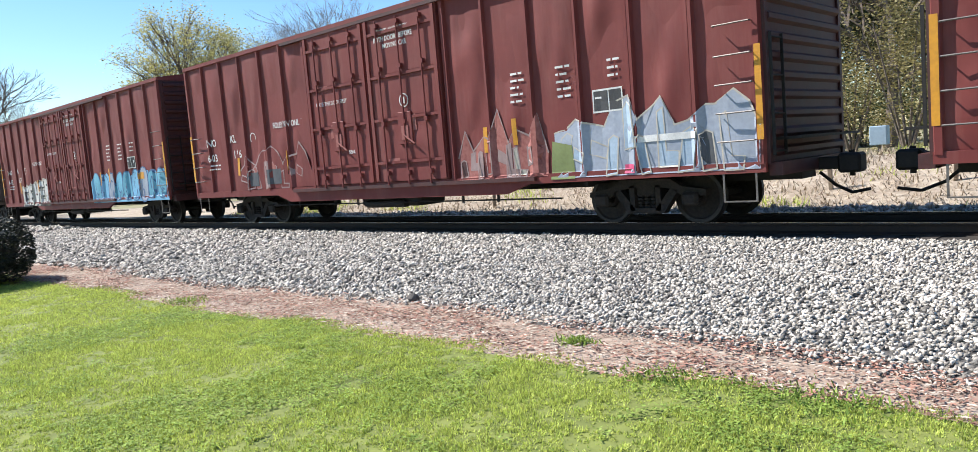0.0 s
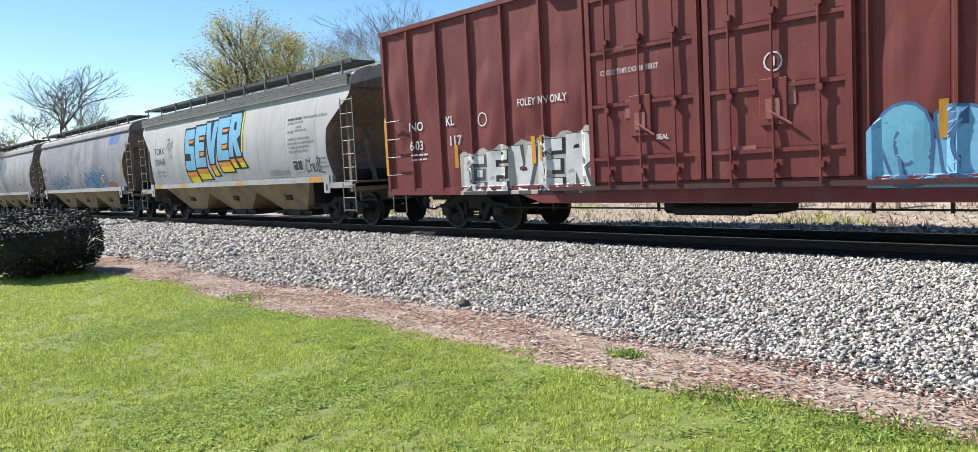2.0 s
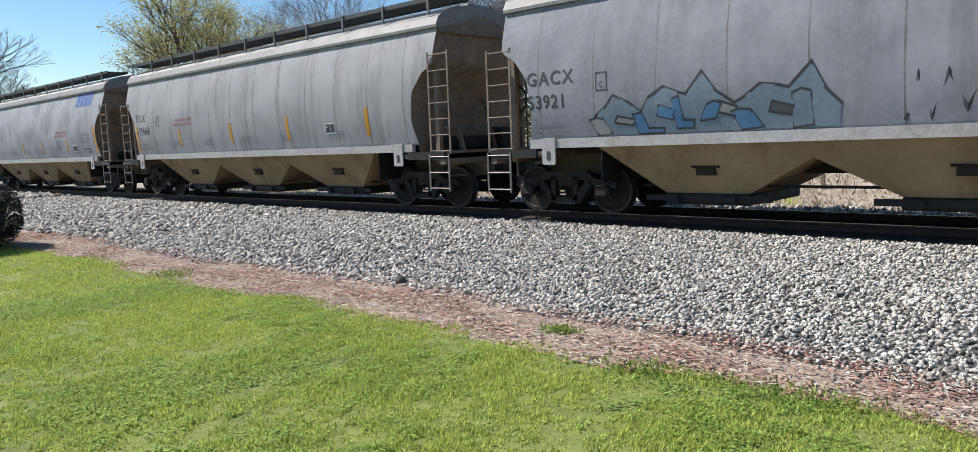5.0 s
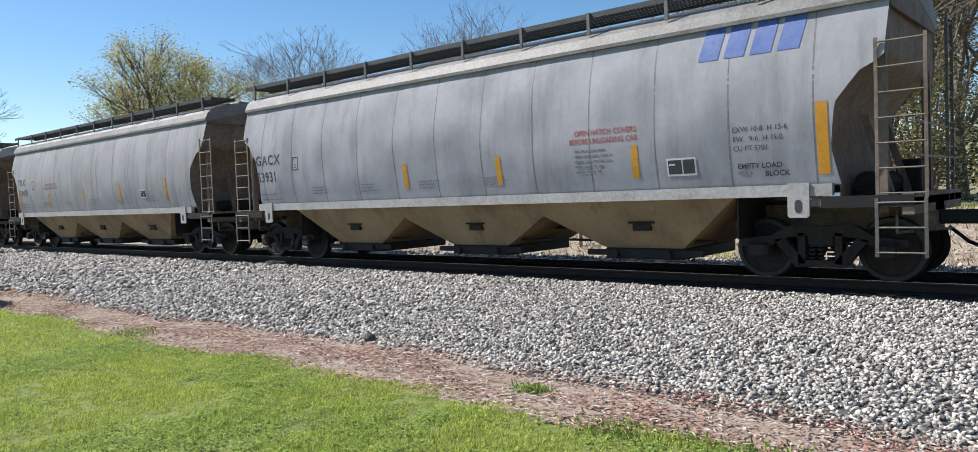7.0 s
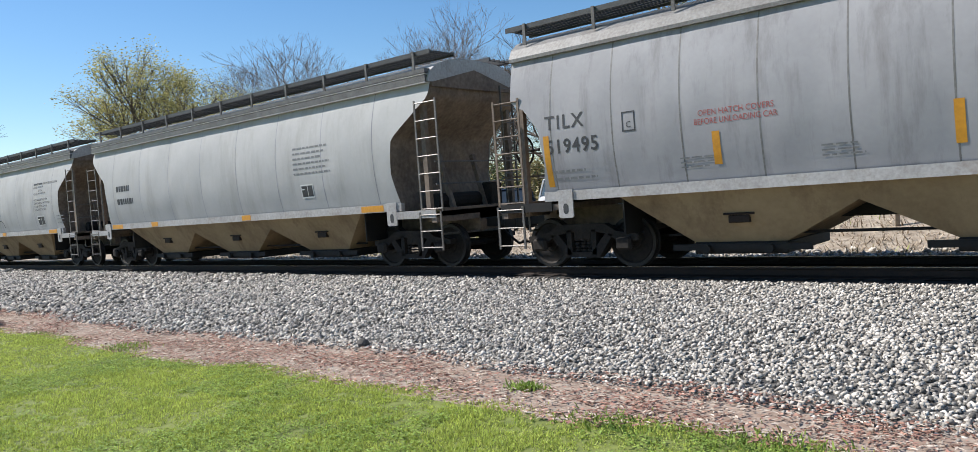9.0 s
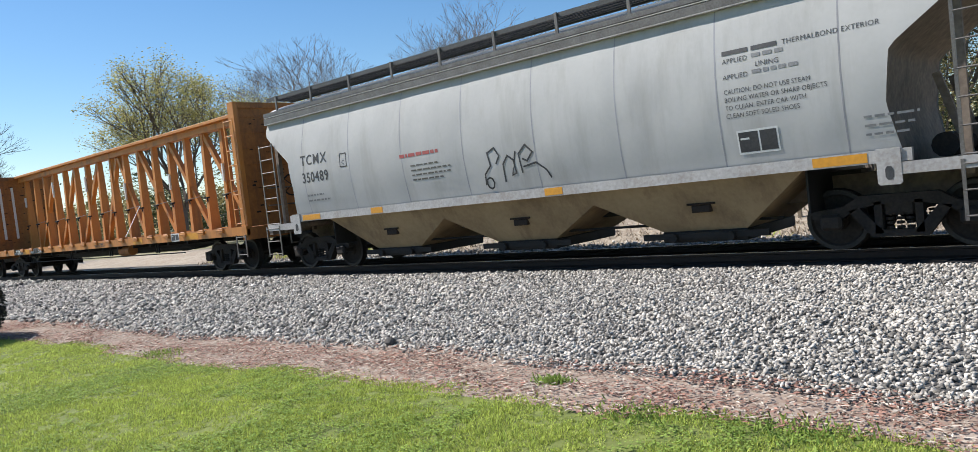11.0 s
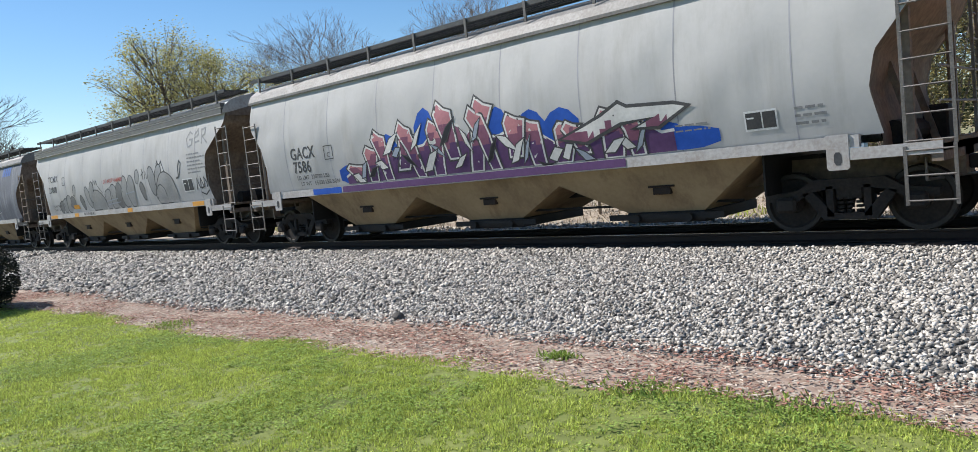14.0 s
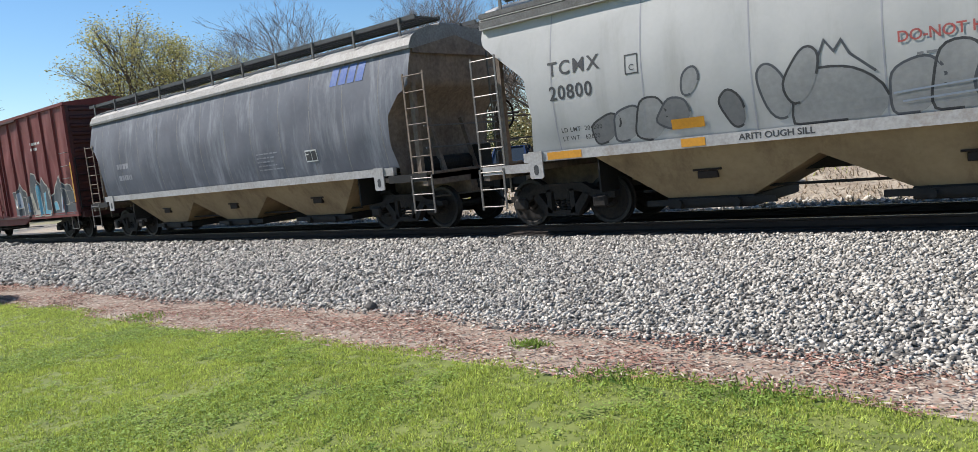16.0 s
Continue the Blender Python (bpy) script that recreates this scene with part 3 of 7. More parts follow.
def make_truck(car, x):
    """Bolster with side frames and two wheelsets."""
    bm = B()
    box(bm, -0.20, 0.20, -1.05, 1.05, 0.50, 0.72, 0.03)
    tube(bm, (0, 0, 0.7), (0, 0, 0.95), 0.25, n=14)
    bolster = part("truck", bm, M_TRUCK, car, "black cast steel truck bolster")
    bolster.matrix_basis = pose(x, 0, 0)
    for s in (-1, 1):
        bm = B()
        y0, y1 = (s * 0.93, s * 1.09) if s > 0 else (s * 1.09, s * 0.93)
        prism(bm, [(-1.17, 0.50), (-1.17, 0.60), (-0.72, 0.66), (-0.5, 0.80), (0.5, 0.80), (0.72, 0.66), (1.17, 0.60), (1.17, 0.50), (0.78, 0.47), (0.52, 0.62), (0.28, 0.66), (-0.28, 0.66), (-0.52, 0.62), (-0.78, 0.47)], y0, y1)
        prism(bm, [(-0.66, 0.60), (-0.5, 0.62), (-0.22, 0.30), (0.22, 0.30), (0.5, 0.62), (0.66, 0.60), (0.36, 0.20), (-0.36, 0.20)], y0, y1)
        for a in (-0.26, 0.26):
            box(bm, a - 0.05, a + 0.05, y0, y1, 0.25, 0.70)
        for a in (-0.13, 0.0, 0.13):
            for k in range(5):
                tube(bm, (a, s * 1.0, 0.31 + k * 0.062), (a, s * 1.0, 0.345 + k * 0.062), 0.055, n=8)
        for a in (-0.89, 0.89):
            box(bm, a - 0.15, a + 0.15, s * 1.12 - 0.06, s * 1.12 + 0.06, 0.33, 0.56, 0.04)
        part("side_frame", bm, M_TRUCK, bolster, "black cast steel truck side frame with springs")
    for a in (-0.89, 0.89):
        w = make_wheelset(bolster, a)
        w.matrix_basis = pose(a, 0, WHEEL_R)
    return bolster


def make_coupler(car, end, half):
    bm = B()
    x = end * half
    box(bm, min(x, x + end * 0.55), max(x, x + end * 0.55), -0.11, 0.11, 0.78, 0.98, 0.02)
    box(bm, min(x + end * 0.5, x + end * 0.85), max(x + end * 0.5, x + end * 0.85), -0.17, 0.17, 0.72, 1.03, 0.04)
    tube(bm, (x + end * 0.66, 0.05, 0.66), (x + end * 0.66, 0.05, 1.07), 0.045, n=8)
    part("coupler", bm, M_BLACK, car, "black cast steel knuckle coupler")
    bm = B()
    pts = [(x + end * 0.05, 0.35, 0.72), (x + end * 0.3, 0.35, 0.50), (x + end * 0.6, 0.22, 0.38), (x + end * 0.9, 0.1, 0.44)]
    for a, b in zip(pts, pts[1:]):
        tube(bm, a, b, 0.028, n=6)
    part("air_hose", bm, M_BLACK, car, "black rubber brake hose")


def ladder(car, x, y, z0, z1, width=0.42, n=None, mat=None, turn=False, name="ladder"):
    bm = B()
    n = n or max(2, round((z1 - z0) / 0.40))
    dx, dy = (0, width / 2) if turn else (width / 2, 0)
    for s in (-1, 1):
        beam(bm, (x + s * dx, y + s * dy, z0), (x + s * dx, y + s * dy, z1), 0.045, 0.02)
    for k in range(n):
        z = z0 + 0.06 + (z1 - z0 - 0.12) * k / (n - 1)
        tube(bm, (x - dx, y - dy, z), (x + dx, y + dy, z), 0.014, n=6)
    return part(name, bm, mat or M_GALV, car, "steel ladder with round rungs")


def grab_irons(car, x, y, zs, width=0.5):
    for z in zs:
        bm = B()
        tube(bm, (x - width / 2, y - 0.07, z), (x + width / 2, y - 0.07, z), 0.014, n=6)
        for s in (-1, 1):
            tube(bm, (x + s * width / 2, y - 0.07, z), (x + s * width / 2, y, z), 0.012, n=5)
        part("grab_iron", bm, M_GALV, car, "pale steel grab iron")


TEXT_CACHE = {}


def text_shape(body, size, bold=0.0, shear=0.0, squeeze=1.0, gap=1.0):
    """Letters of the built-in font as flat outlines (vertices in x and z, faces), starting at 0, 0."""
    key = (body, size, bold, shear, squeeze, gap)
    if key not in TEXT_CACHE:
        cu = bpy.data.curves.new("letters", "FONT")
        cu.body, cu.size, cu.offset, cu.shear, cu.resolution_u = body, size, bold, shear, 3
        cu.space_character = gap
        ob = new("letters", cu)
        dg = bpy.context.evaluated_depsgraph_get()
        me = ob.evaluated_get(dg).to_mesh()
        vs = [(v.co.x * squeeze, v.co.y) for v in me.vertices]
        fs = [tuple(p.vertices) for p in me.polygons]
        ob.evaluated_get(dg).to_mesh_clear()
        bpy.data.objects.remove(ob)
        bpy.data.curves.remove(cu)
        TEXT_CACHE[key] = (vs, fs)
    return TEXT_CACHE[key]


def on_side(bm, side, proud=0.006):
    """Lays a flat sheet in x and z on a car's curved side."""
    for v in bm.verts:
        v.co.y = side(v.co.x, v.co.z) - proud


def cut_level(bm, step=0.16, across=0.0):
    zs = [v.co.z for v in bm.verts]
    if not zs:
        return
    if across:
        xs = [v.co.x for v in bm.verts]
        x = math.floor(min(xs) / across) * across
        while x < max(xs):
            bmesh.ops.bisect_plane(bm, geom=bm.verts[:] + bm.edges[:] + bm.faces[:], plane_co=(x, 0, 0), plane_no=(1, 0, 0))
            x += across
    z = math.floor(min(zs) / step) * step
    while z < max(zs):
        bmesh.ops.bisect_plane(bm, geom=bm.verts[:] + bm.edges[:] + bm.faces[:], plane_co=(0, 0, z), plane_no=(0, 0, 1))
        z += step


def face_out(bm):
    for f in bm.faces:
        f.normal_update()
        if f.normal.y > 0:
            f.normal_flip()


def lettering(car, side, body, x, z, size, mat, bold=0.0, squeeze=1.0, proud=0.003, name="lettering", label="", shear=0.0, gap=1.0):
    vs, fs = text_shape(body, size, bold, shear, squeeze, gap)
    bm = B()
    bv = [bm.verts.new((x + a, 0, z + b)) for a, b in vs]
    for f in fs:
        try:
            bm.faces.new([bv[i] for i in f])
        except ValueError:
            pass
    face_out(bm)
    on_side(bm, side, proud)
    return part(name, bm, mat, car, label)


def offset_poly(poly, d):
    """The outline moved outwards by d."""
    n = len(poly)
    area = sum(poly[i][0] * poly[(i + 1) % n][1] - poly[(i + 1) % n][0] * poly[i][1] for i in range(n))
    sgn = 1 if area > 0 else -1
    out = []
    for i in range(n):
        p, q, r = Vector(poly[i - 1]), Vector(poly[i]), Vector(poly[(i + 1) % n])
        e1, e2 = (q - p), (r - q)
        if e1.length < 1e-5 or e2.length < 1e-5:
            out.append(tuple(q))
            continue
        e1.normalize(), e2.normalize()
        n1, n2 = Vector((e1.y, -e1.x)) * sgn, Vector((e2.y, -e2.x)) * sgn
        m = n1 + n2
        if m.length < 0.2:
            out.append(tuple(q + n1 * d))
            continue
        m.normalize()
        out.append(tuple(q + m * min(d / max(m.dot(n1), 0.35), d * 2.2)))
    return out


def patch(car, side, outline, mat, proud=0.003, name="marking", label="", cut=True):
    """A flat painted shape with the outline in x and z."""
    bm = B()
    bm.faces.new([bm.verts.new((a, 0, b)) for a, b in outline])
    bm.normal_update()
    bmesh.ops.triangulate(bm, faces=bm.faces[:])
    if cut:
        cut_level(bm, 0.13, 0.13)
    face_out(bm)
    on_side(bm, side, proud)
    return part(name, bm, mat, car, label)


def rect(x0, x1, z0, z1):
    return [(x0, z0), (x1, z0), (x1, z1), (x0, z1)]


def small_print(car, side, x, z, lines, width, mat=None, h=0.035, gap=0.075, seed=1):
    """Lines of writing too small to read, as bars."""
    r = random.Random(seed)
    bm = B()
    for k in range(lines):
        u = x
        end = x + width * r.uniform(0.6, 1.0)
        while u < end:
            w = r.uniform(0.06, 0.2)
            bm.faces.new([bm.verts.new((a, 0, b)) for a, b in rect(u, min(u + w, end), z - k * gap - h * 0.8, z - k * gap)])
            u += w + 0.035
    face_out(bm)
    on_side(bm, side, 0.003)
    return tagged(part("small_print", bm, M_FAINT if mat in (None, M_INK) and h < 0.1 else mat, car), kind="stuff")


def strokes(car, side, paths, width, mat, proud=0.004, name="graffiti", label=""):
    """Sprayed lines: one thick band along each path in x and z."""
    for k, path in enumerate(paths):
        pts = [Vector(q) for q in path]
        bm = B()
        rows = []
        for i, p in enumerate(pts):
            a = (p - pts[i - 1]).normalized() if i else (pts[1] - p).normalized()
            b = (pts[i + 1] - p).normalized() if i + 1 < len(pts) else a
            na, nb = Vector((-a.y, a.x)), Vector((-b.y, b.x))
            m = na + nb
            m = na if m.length < 0.2 else m.normalized()
            m = m * min(width / 2 / max(m.dot(na), 0.3), width * 0.8)
            q = p - a * width * 0.3 * (i == 0) + b * width * 0.3 * (i + 1 == len(pts))
            rows.append([bm.verts.new((q.x + s * m.x, 0, q.y + s * m.y)) for s in (1, -1)])
        for (a, b), (c, d) in zip(rows, rows[1:]):
            bm.faces.new((a, b, d, c))
        bm.normal_update()
        face_out(bm)
        on_side(bm, side, proud + 0.0004 * (k % 5))
        part(name, bm, mat, car, label)


def mass_piece(car, side, x0, x1, z0, h, ground, bars, edge, seed, label, gap=0.30, lean=0.12, line=0.035, base=0.003):
    """A jagged painted ground, covered with slanted letter strokes that have thin outlines."""
    r = random.Random(seed)
    n = max(4, int((x1 - x0) / 0.22))
    top = []
    for k in range(n + 1):
        u = k / n
        v = 0.72 + 0.28 * math.sin(u * 9 + seed) * math.sin(u * 23 + seed)
        v *= r.uniform(0.82, 1.08) * min(1.0, 0.55 + 4 * min(u, 1 - u))
        top.append((x0 + (x1 - x0) * u + r.uniform(-0.06, 0.06) * (0 < k < n), z0 + h * v))
    patch(car, side, [(x0 + 0.03, z0), (x1 - 0.03, z0)] + top[::-1], ground, base, "graffiti_ground", label)
    strokes(car, side, [top], line, edge, base + 0.0012, "graffiti_outline")
    m = int((x1 - x0) / gap)
    for k in range(m):
        a = x0 + 0.06 + (x1 - x0 - 0.35) * k / m + r.uniform(-0.05, 0.05)
        i = min(n - 1, int((a - x0) / (x1 - x0) * n))
        hh = (min(top[i][1], top[i + 1][1]) - z0) * r.uniform(0.72, 1.0)
        w = gap * r.uniform(0.45, 0.85)
        q = r.uniform(-lean, lean)
        lo = z0 + hh * r.choice((0.0, 0.0, 0.1, 0.35))
        kind = r.random()
        if kind < 0.55:
            pts = [(a, lo), (a + w, lo + 0.03), (a + w * 0.9 + q, z0 + hh * 0.93), (a + w * 0.45 + q, z0 + hh), (a + q, z0 + hh * 0.9)]
        elif kind < 0.8:
            pts = [(a, lo), (a + w * 1.5, lo), (a + w * 1.6, lo + hh * 0.22), (a + w * 0.6, lo + hh * 0.24), (a + w * 0.55 + q, z0 + hh), (a + q, z0 + hh * 0.94)]
        else:
            pts = [(a, z0 + hh * 0.5), (a + w * 1.3, z0 + hh * 0.38), (a + w * 1.5, z0 + hh * 0.62), (a + w * 0.2, z0 + hh * 0.8)]
        p = base + 0.0022 + 0.0006 * (k % 6)
        patch(car, side, pts, bars[(k * 2 + int(kind * 7)) % len(bars)], p, "graffiti_letter", label)
        strokes(car, side, [pts + [pts[0]]], line * 0.8, edge, p + 0.0005, "graffiti_outline")


BLOCK = {
    "S": [(0, 0.06), (0.1, 0), (0.95, 0), (1, 0.05), (1, 0.58), (0.42, 0.60), (0.42, 0.76), (1, 0.76), (1, 1), (0.08, 1), (0, 0.95), (0, 0.43), (0.58, 0.41), (0.58, 0.24), (0, 0.24)],
    "E": [(0, 0), (1, 0), (1, 0.23), (0.42, 0.23), (0.42, 0.39), (0.92, 0.39), (0.92, 0.60), (0.42, 0.60), (0.42, 0.77), (1, 0.77), (1, 1), (0, 1)],
    "V": [(0.34, 0), (0.74, 0), (1.10, 1), (0.70, 1), (0.55, 0.40), (0.36, 1), (-0.04, 1)],
    "R": [(0, 0), (0.36, 0), (0.36, 0.34), (0.62, 0), (1.06, 0), (0.74, 0.40), (1.0, 0.50), (1.0, 0.90), (0.88, 1), (0, 1)],
}


def white_word(car, side, x0, x1, z0, h):
    """Worn white block letters on a cream and sooty ground, taller towards the right."""
    r = random.Random(8)
    n = 24
    top = [(x0 - 0.05 + (x1 - x0 + 0.1) * k / n, z0 + h * (0.74 + 0.30 * k / n + 0.05 * math.sin(k * 1.7))) for k in range(n + 1)]
    patch(car, side, [(x0 - 0.05, z0 - 0.03), (x1 + 0.05, z0 - 0.03)] + top[::-1], G_CREAM, 0.003, "graffiti_ground", "cream sprayed ground of the graffiti")
    w = (x1 - x0) / 5
    for k, ch in enumerate("EEVER"):
        a, hh = x0 + w * k, h * (0.70 + 0.065 * k)
        form = [(a + 0.04 + u * (w - 0.10) + 0.05 * v, z0 + 0.04 + v * (hh - 0.04)) for u, v in BLOCK[ch]]
        p = 0.0042 + 0.0006 * k
        patch(car, side, [(x + 0.05, z - 0.03) for x, z in offset_poly(form, 0.045)], G_INKY if k % 2 else G_SMOKE, p, "graffiti_outline", "sooty outline of a graffiti letter")
        patch(car, side, form, G_WHITE, p + 0.0016, "graffiti_letter", "worn white block letter")
        for _ in range(2):
            u, v = a + r.uniform(0.1, w - 0.25), z0 + hh * r.uniform(0.15, 0.8)
            patch(car, side, [(u, v), (u + 0.16, v + 0.02), (u + 0.13, v + 0.09), (u + 0.02, v + 0.07)], (M_RED, G_CREAM, G_INKY)[(k + _) % 3], 0.0088, "worn_patch")


def bubble_piece(car, side, x0, x1, z0, h, n, fills, edge, cloud, label, seed):
    """Fat rounded letters side by side, with dark outlines and inner lines."""
    r = random.Random(seed)
    w = (x1 - x0) / n
    top = [(x0 - 0.15 + (x1 - x0 + 0.3) * k / (n * 3), z0 + h * (0.72 + 0.2 * math.sin(k * 1.3)) * r.uniform(0.9, 1.08)) for k in range(n * 3 + 1)]
    patch(car, side, [(x0 - 0.15, z0 - 0.04), (x1 + 0.12, z0 - 0.04)] + top[::-1], cloud, 0.003, "graffiti_cloud", label)
    for k in range(n):
        cx, cz = x0 + (k + 0.5) * w, z0 + h * 0.48
        rx, rz = w * r.uniform(0.42, 0.50), h * r.uniform(0.40, 0.50)
        lean = r.uniform(-0.12, 0.12)
        pts = []
        for i in range(18):
            t = i * 0.3491
            c, s = math.cos(t), math.sin(t)
            pts.append((cx + rx * math.copysign(abs(c) ** 0.7, c) * (1 + 0.14 * math.sin(3 * t + k)) + lean * s, cz + rz * math.copysign(abs(s) ** 0.75, s) * (1 + 0.10 * math.sin(2 * t + k * 2))))
        p = 0.005 + 0.0009 * k
        patch(car, side, offset_poly(pts, 0.045), edge, p, "graffiti_outline")
        patch(car, side, pts, fills[k % len(fills)], p + 0.0007, "graffiti_letter", label)
        a = r.uniform(0.3, 2.6)
        arc = [(cx + rx * 0.45 * math.cos(a + i * 0.35), cz + rz * 0.5 * math.sin(a + i * 0.35)) for i in range(9)]
        strokes(car, side, [arc], 0.05, edge, p + 0.0012)
        strokes(car, side, [[(cx - rx * 0.1, cz - rz), (cx + lean, cz - rz * 0.35)]], 0.05, edge, p + 0.0012)


def plug_label(car, side, x, z, w=0.46, h=0.32):
    """The black lube plate with white frame."""
    patch(car, side, rect(x, x + w, z, z + h), M_WHITE, 0.005, "stencil_frame")
    patch(car, side, rect(x + 0.025, x + w * 0.52, z + 0.03, z + h - 0.03), M_INK, 0.0065, "stencil_panel")
    patch(car, side, rect(x + w * 0.56, x + w - 0.025, z + 0.03, z + h - 0.03), M_INK, 0.0065, "stencil_panel")
    patch(car, side, rect(x + w * 0.08, x + w * 0.3, z + h * 0.6, z + h * 0.68), M_WHITE, 0.008, "stencil_mark")


def car_base(name, label, x_mid, category="freight car"):
    car = thing(name, label, category, pose(x_mid, TRACK_Y, RAIL_Z), "cars of the freight train")
    return car


def box_side(x, z):
    return -HALF + 0.04


def panel_bulge(u, w, xa, ph, k):
    """How far a buckled side panel stands out."""
    s = math.sin(math.pi * u) * max(math.sin(math.pi * w), 0.0) ** 0.5
    return 0.034 * s * (0.4 + 0.9 * math.sin(ph + 6 * w)) + 0.045 * noise.noise((xa + u * 2.2, w * 4.5 + ph, k)) * s + 0.004


def make_boxcar(x_mid, length, label, style):
    car = car_base("boxcar", label, x_mid)
    half = length / 2
    top, low = 4.72, 0.98
    bm = B()
    box(bm, -half, half, -HALF + 0.04, HALF - 0.04, low, top)
    part("body", bm, M_RED, car, "oxide red riveted steel boxcar side")
    bm = B()
    prism(bm, [(-half - 0.03, top), (half + 0.03, top), (half + 0.03, top + 0.10), (-half - 0.03, top + 0.10)], -HALF - 0.02, HALF + 0.02)
    for s in (-1, 1):
        v = [bm.verts.new(p) for p in ((-half, s * HALF, top + 0.10), (half, s * HALF, top + 0.10), (half, 0, top + 0.32), (-half, 0, top + 0.32))]
        bm.faces.new(v if s < 0 else v[::-1])
    for e in (-1, 1):
        bm.faces.new([bm.verts.new(p) for p in ((e * half, -HALF, top + 0.10), (e * half, HALF, top + 0.10), (e * half, 0, top + 0.32))])
    part("roof", bm, M_RED, car, "red peaked steel roof with a pale worn edge")
    # vertical side posts, wide apart from the doors
    door0, door1 = -2.62, 2.40
    bays = 6
    for a, b in ((-half, door0), (door1, half)):
        for k in range(bays + 1):
            x = a + (b - a) * k / bays
            w = 0.10 if 0 < k < bays else 0.14
            x = min(max(x, -half + w / 2), half - w / 2)
            bm = B()
            v0, v1 = x - w / 2, x + w / 2
            prism_y = [(v0, -HALF + 0.04), (v0 + 0.025, -HALF - 0.03), (v1 - 0.025, -HALF - 0.03), (v1, -HALF + 0.04)]
            lo = [bm.verts.new((p, q, low)) for p, q in prism_y]
            hi = [bm.verts.new((p, q, top - 0.02)) for p, q in prism_y]
            for i in range(3):
                bm.faces.new((lo[i], lo[i + 1], hi[i + 1], hi[i]))
            bm.faces.new(lo[::-1]), bm.faces.new(hi)
            part("side_post", bm, M_RED, car)
    # pressed panels that stand a little proud between the posts, with shallow buckles
    panels = []
    for a, b in ((-half, door0), (door1, half)):
        for k in range(bays):
            xa, xb = a + (b - a) * k / bays + 0.08, a + (b - a) * (k + 1) / bays - 0.08
            nx, nz = 12, 32
            vs, fs = [], []
            ph = RNG.uniform(0, 6)
            panels.append((xa, xb, ph, k))
            for j in range(nz + 1):
                for i in range(nx + 1):
                    u, w = i / nx, j / nz
                    d = panel_bulge(u, w, xa, ph, k)
                    vs.append((xa + (xb - xa) * u, -HALF + 0.04 - d, low + 0.02 + (top - low - 0.04) * w))
            for j in range(nz):
                for i in range(nx):
                    q = j * (nx + 1) + i
                    fs.append((q, q + 1, q + nx + 2, q + nx + 1))
            raw("side_panel", vs, fs, M_RED, car, smooth=True)
    # side sill, fishbelly between the trucks
    bm = B()
    prism(bm, [(-half, 0.86), (-half, 1.02), (half, 1.02), (half, 0.86), (half - 4.6, 0.84), (half - 5.2, 0.66), (-half + 5.2, 0.66), (-half + 4.6, 0.84)], -HALF - 0.015, -HALF + 0.06)
    prism(bm, [(-half, 0.86), (-half, 1.02), (half, 1.02), (half, 0.86), (half - 4.6, 0.84), (half - 5.2, 0.66), (-half + 5.2, 0.66), (-half + 4.6, 0.84)], HALF - 0.06, HALF + 0.015)
    part("side_sill", bm, M_RED, car, "red steel side sill")
    bm = B()
    box(bm, -half, half, -0.3, 0.3, 0.66, 0.98)
    box(bm, -half + 0.1, half - 0.1, -1.5, 1.5, 0.92, 0.99)
    part("underframe", bm, M_BLACK, car, "black steel underframe")
    for k in range(9):
        x = -half + 3.4 + k * (length - 6.8) / 8
        bm = B()
        box(bm, x - 0.05, x + 0.05, -1.5, 1.5, 0.76, 0.915)
        part("cross_bearer", bm, M_BLACK, car)
    bm = B()
    tube(bm, (-half + 4, -1.45, 0.56), (half - 4, -1.45, 0.54), 0.018, n=6)
    part("brake_rod", bm, M_BLACK, car, "thin black brake rod")
    for x in (-half + 5.3, -1.2, 2.4, half - 5.6):
        bm = B()
        beam(bm, (x, -1.45, 0.70), (x, -1.45, 0.50), 0.05, 0.03)
        part("rod_hanger", bm, M_BLACK, car)
    bm = B()
    box(bm, -1.2, 0.9, -1.35, -0.5, 0.45, 0.72, 0.06)
    tube(bm, (-0.9, -1.38, 0.52), (0.5, -1.38, 0.52), 0.09, n=10)
    part("brake_gear", bm, M_BLACK, car, "black brake cylinder and tank under the floor")
    # two plug doors with locking bars
    mid = (door0 + door1) / 2
    for a, b in ((door0 + 0.1, mid), (mid, door1 - 0.1)):
        bm = B()
        box(bm, a + 0.02, b - 0.02, -HALF - 0.05, -HALF + 0.05, low + 0.06, top - 0.06)
        door = part("door", bm, M_RED, car, "red steel plug door with locking bars")
        for u in (a + 0.10, b - 0.10):
            bm = B()
            box(bm, u - 0.05, u + 0.05, -HALF - 0.09, -HALF - 0.045, low + 0.08, top - 0.1)
            part("door_stile", bm, M_RED, door)
        for k in range(4):
            z = low + 0.45 + k * 0.95
            bm = B()
            box(bm, a + 0.08, b - 0.08, -HALF - 0.085, -HALF - 0.045, z, z + 0.06)
            part("door_rib", bm, M_RED, door)
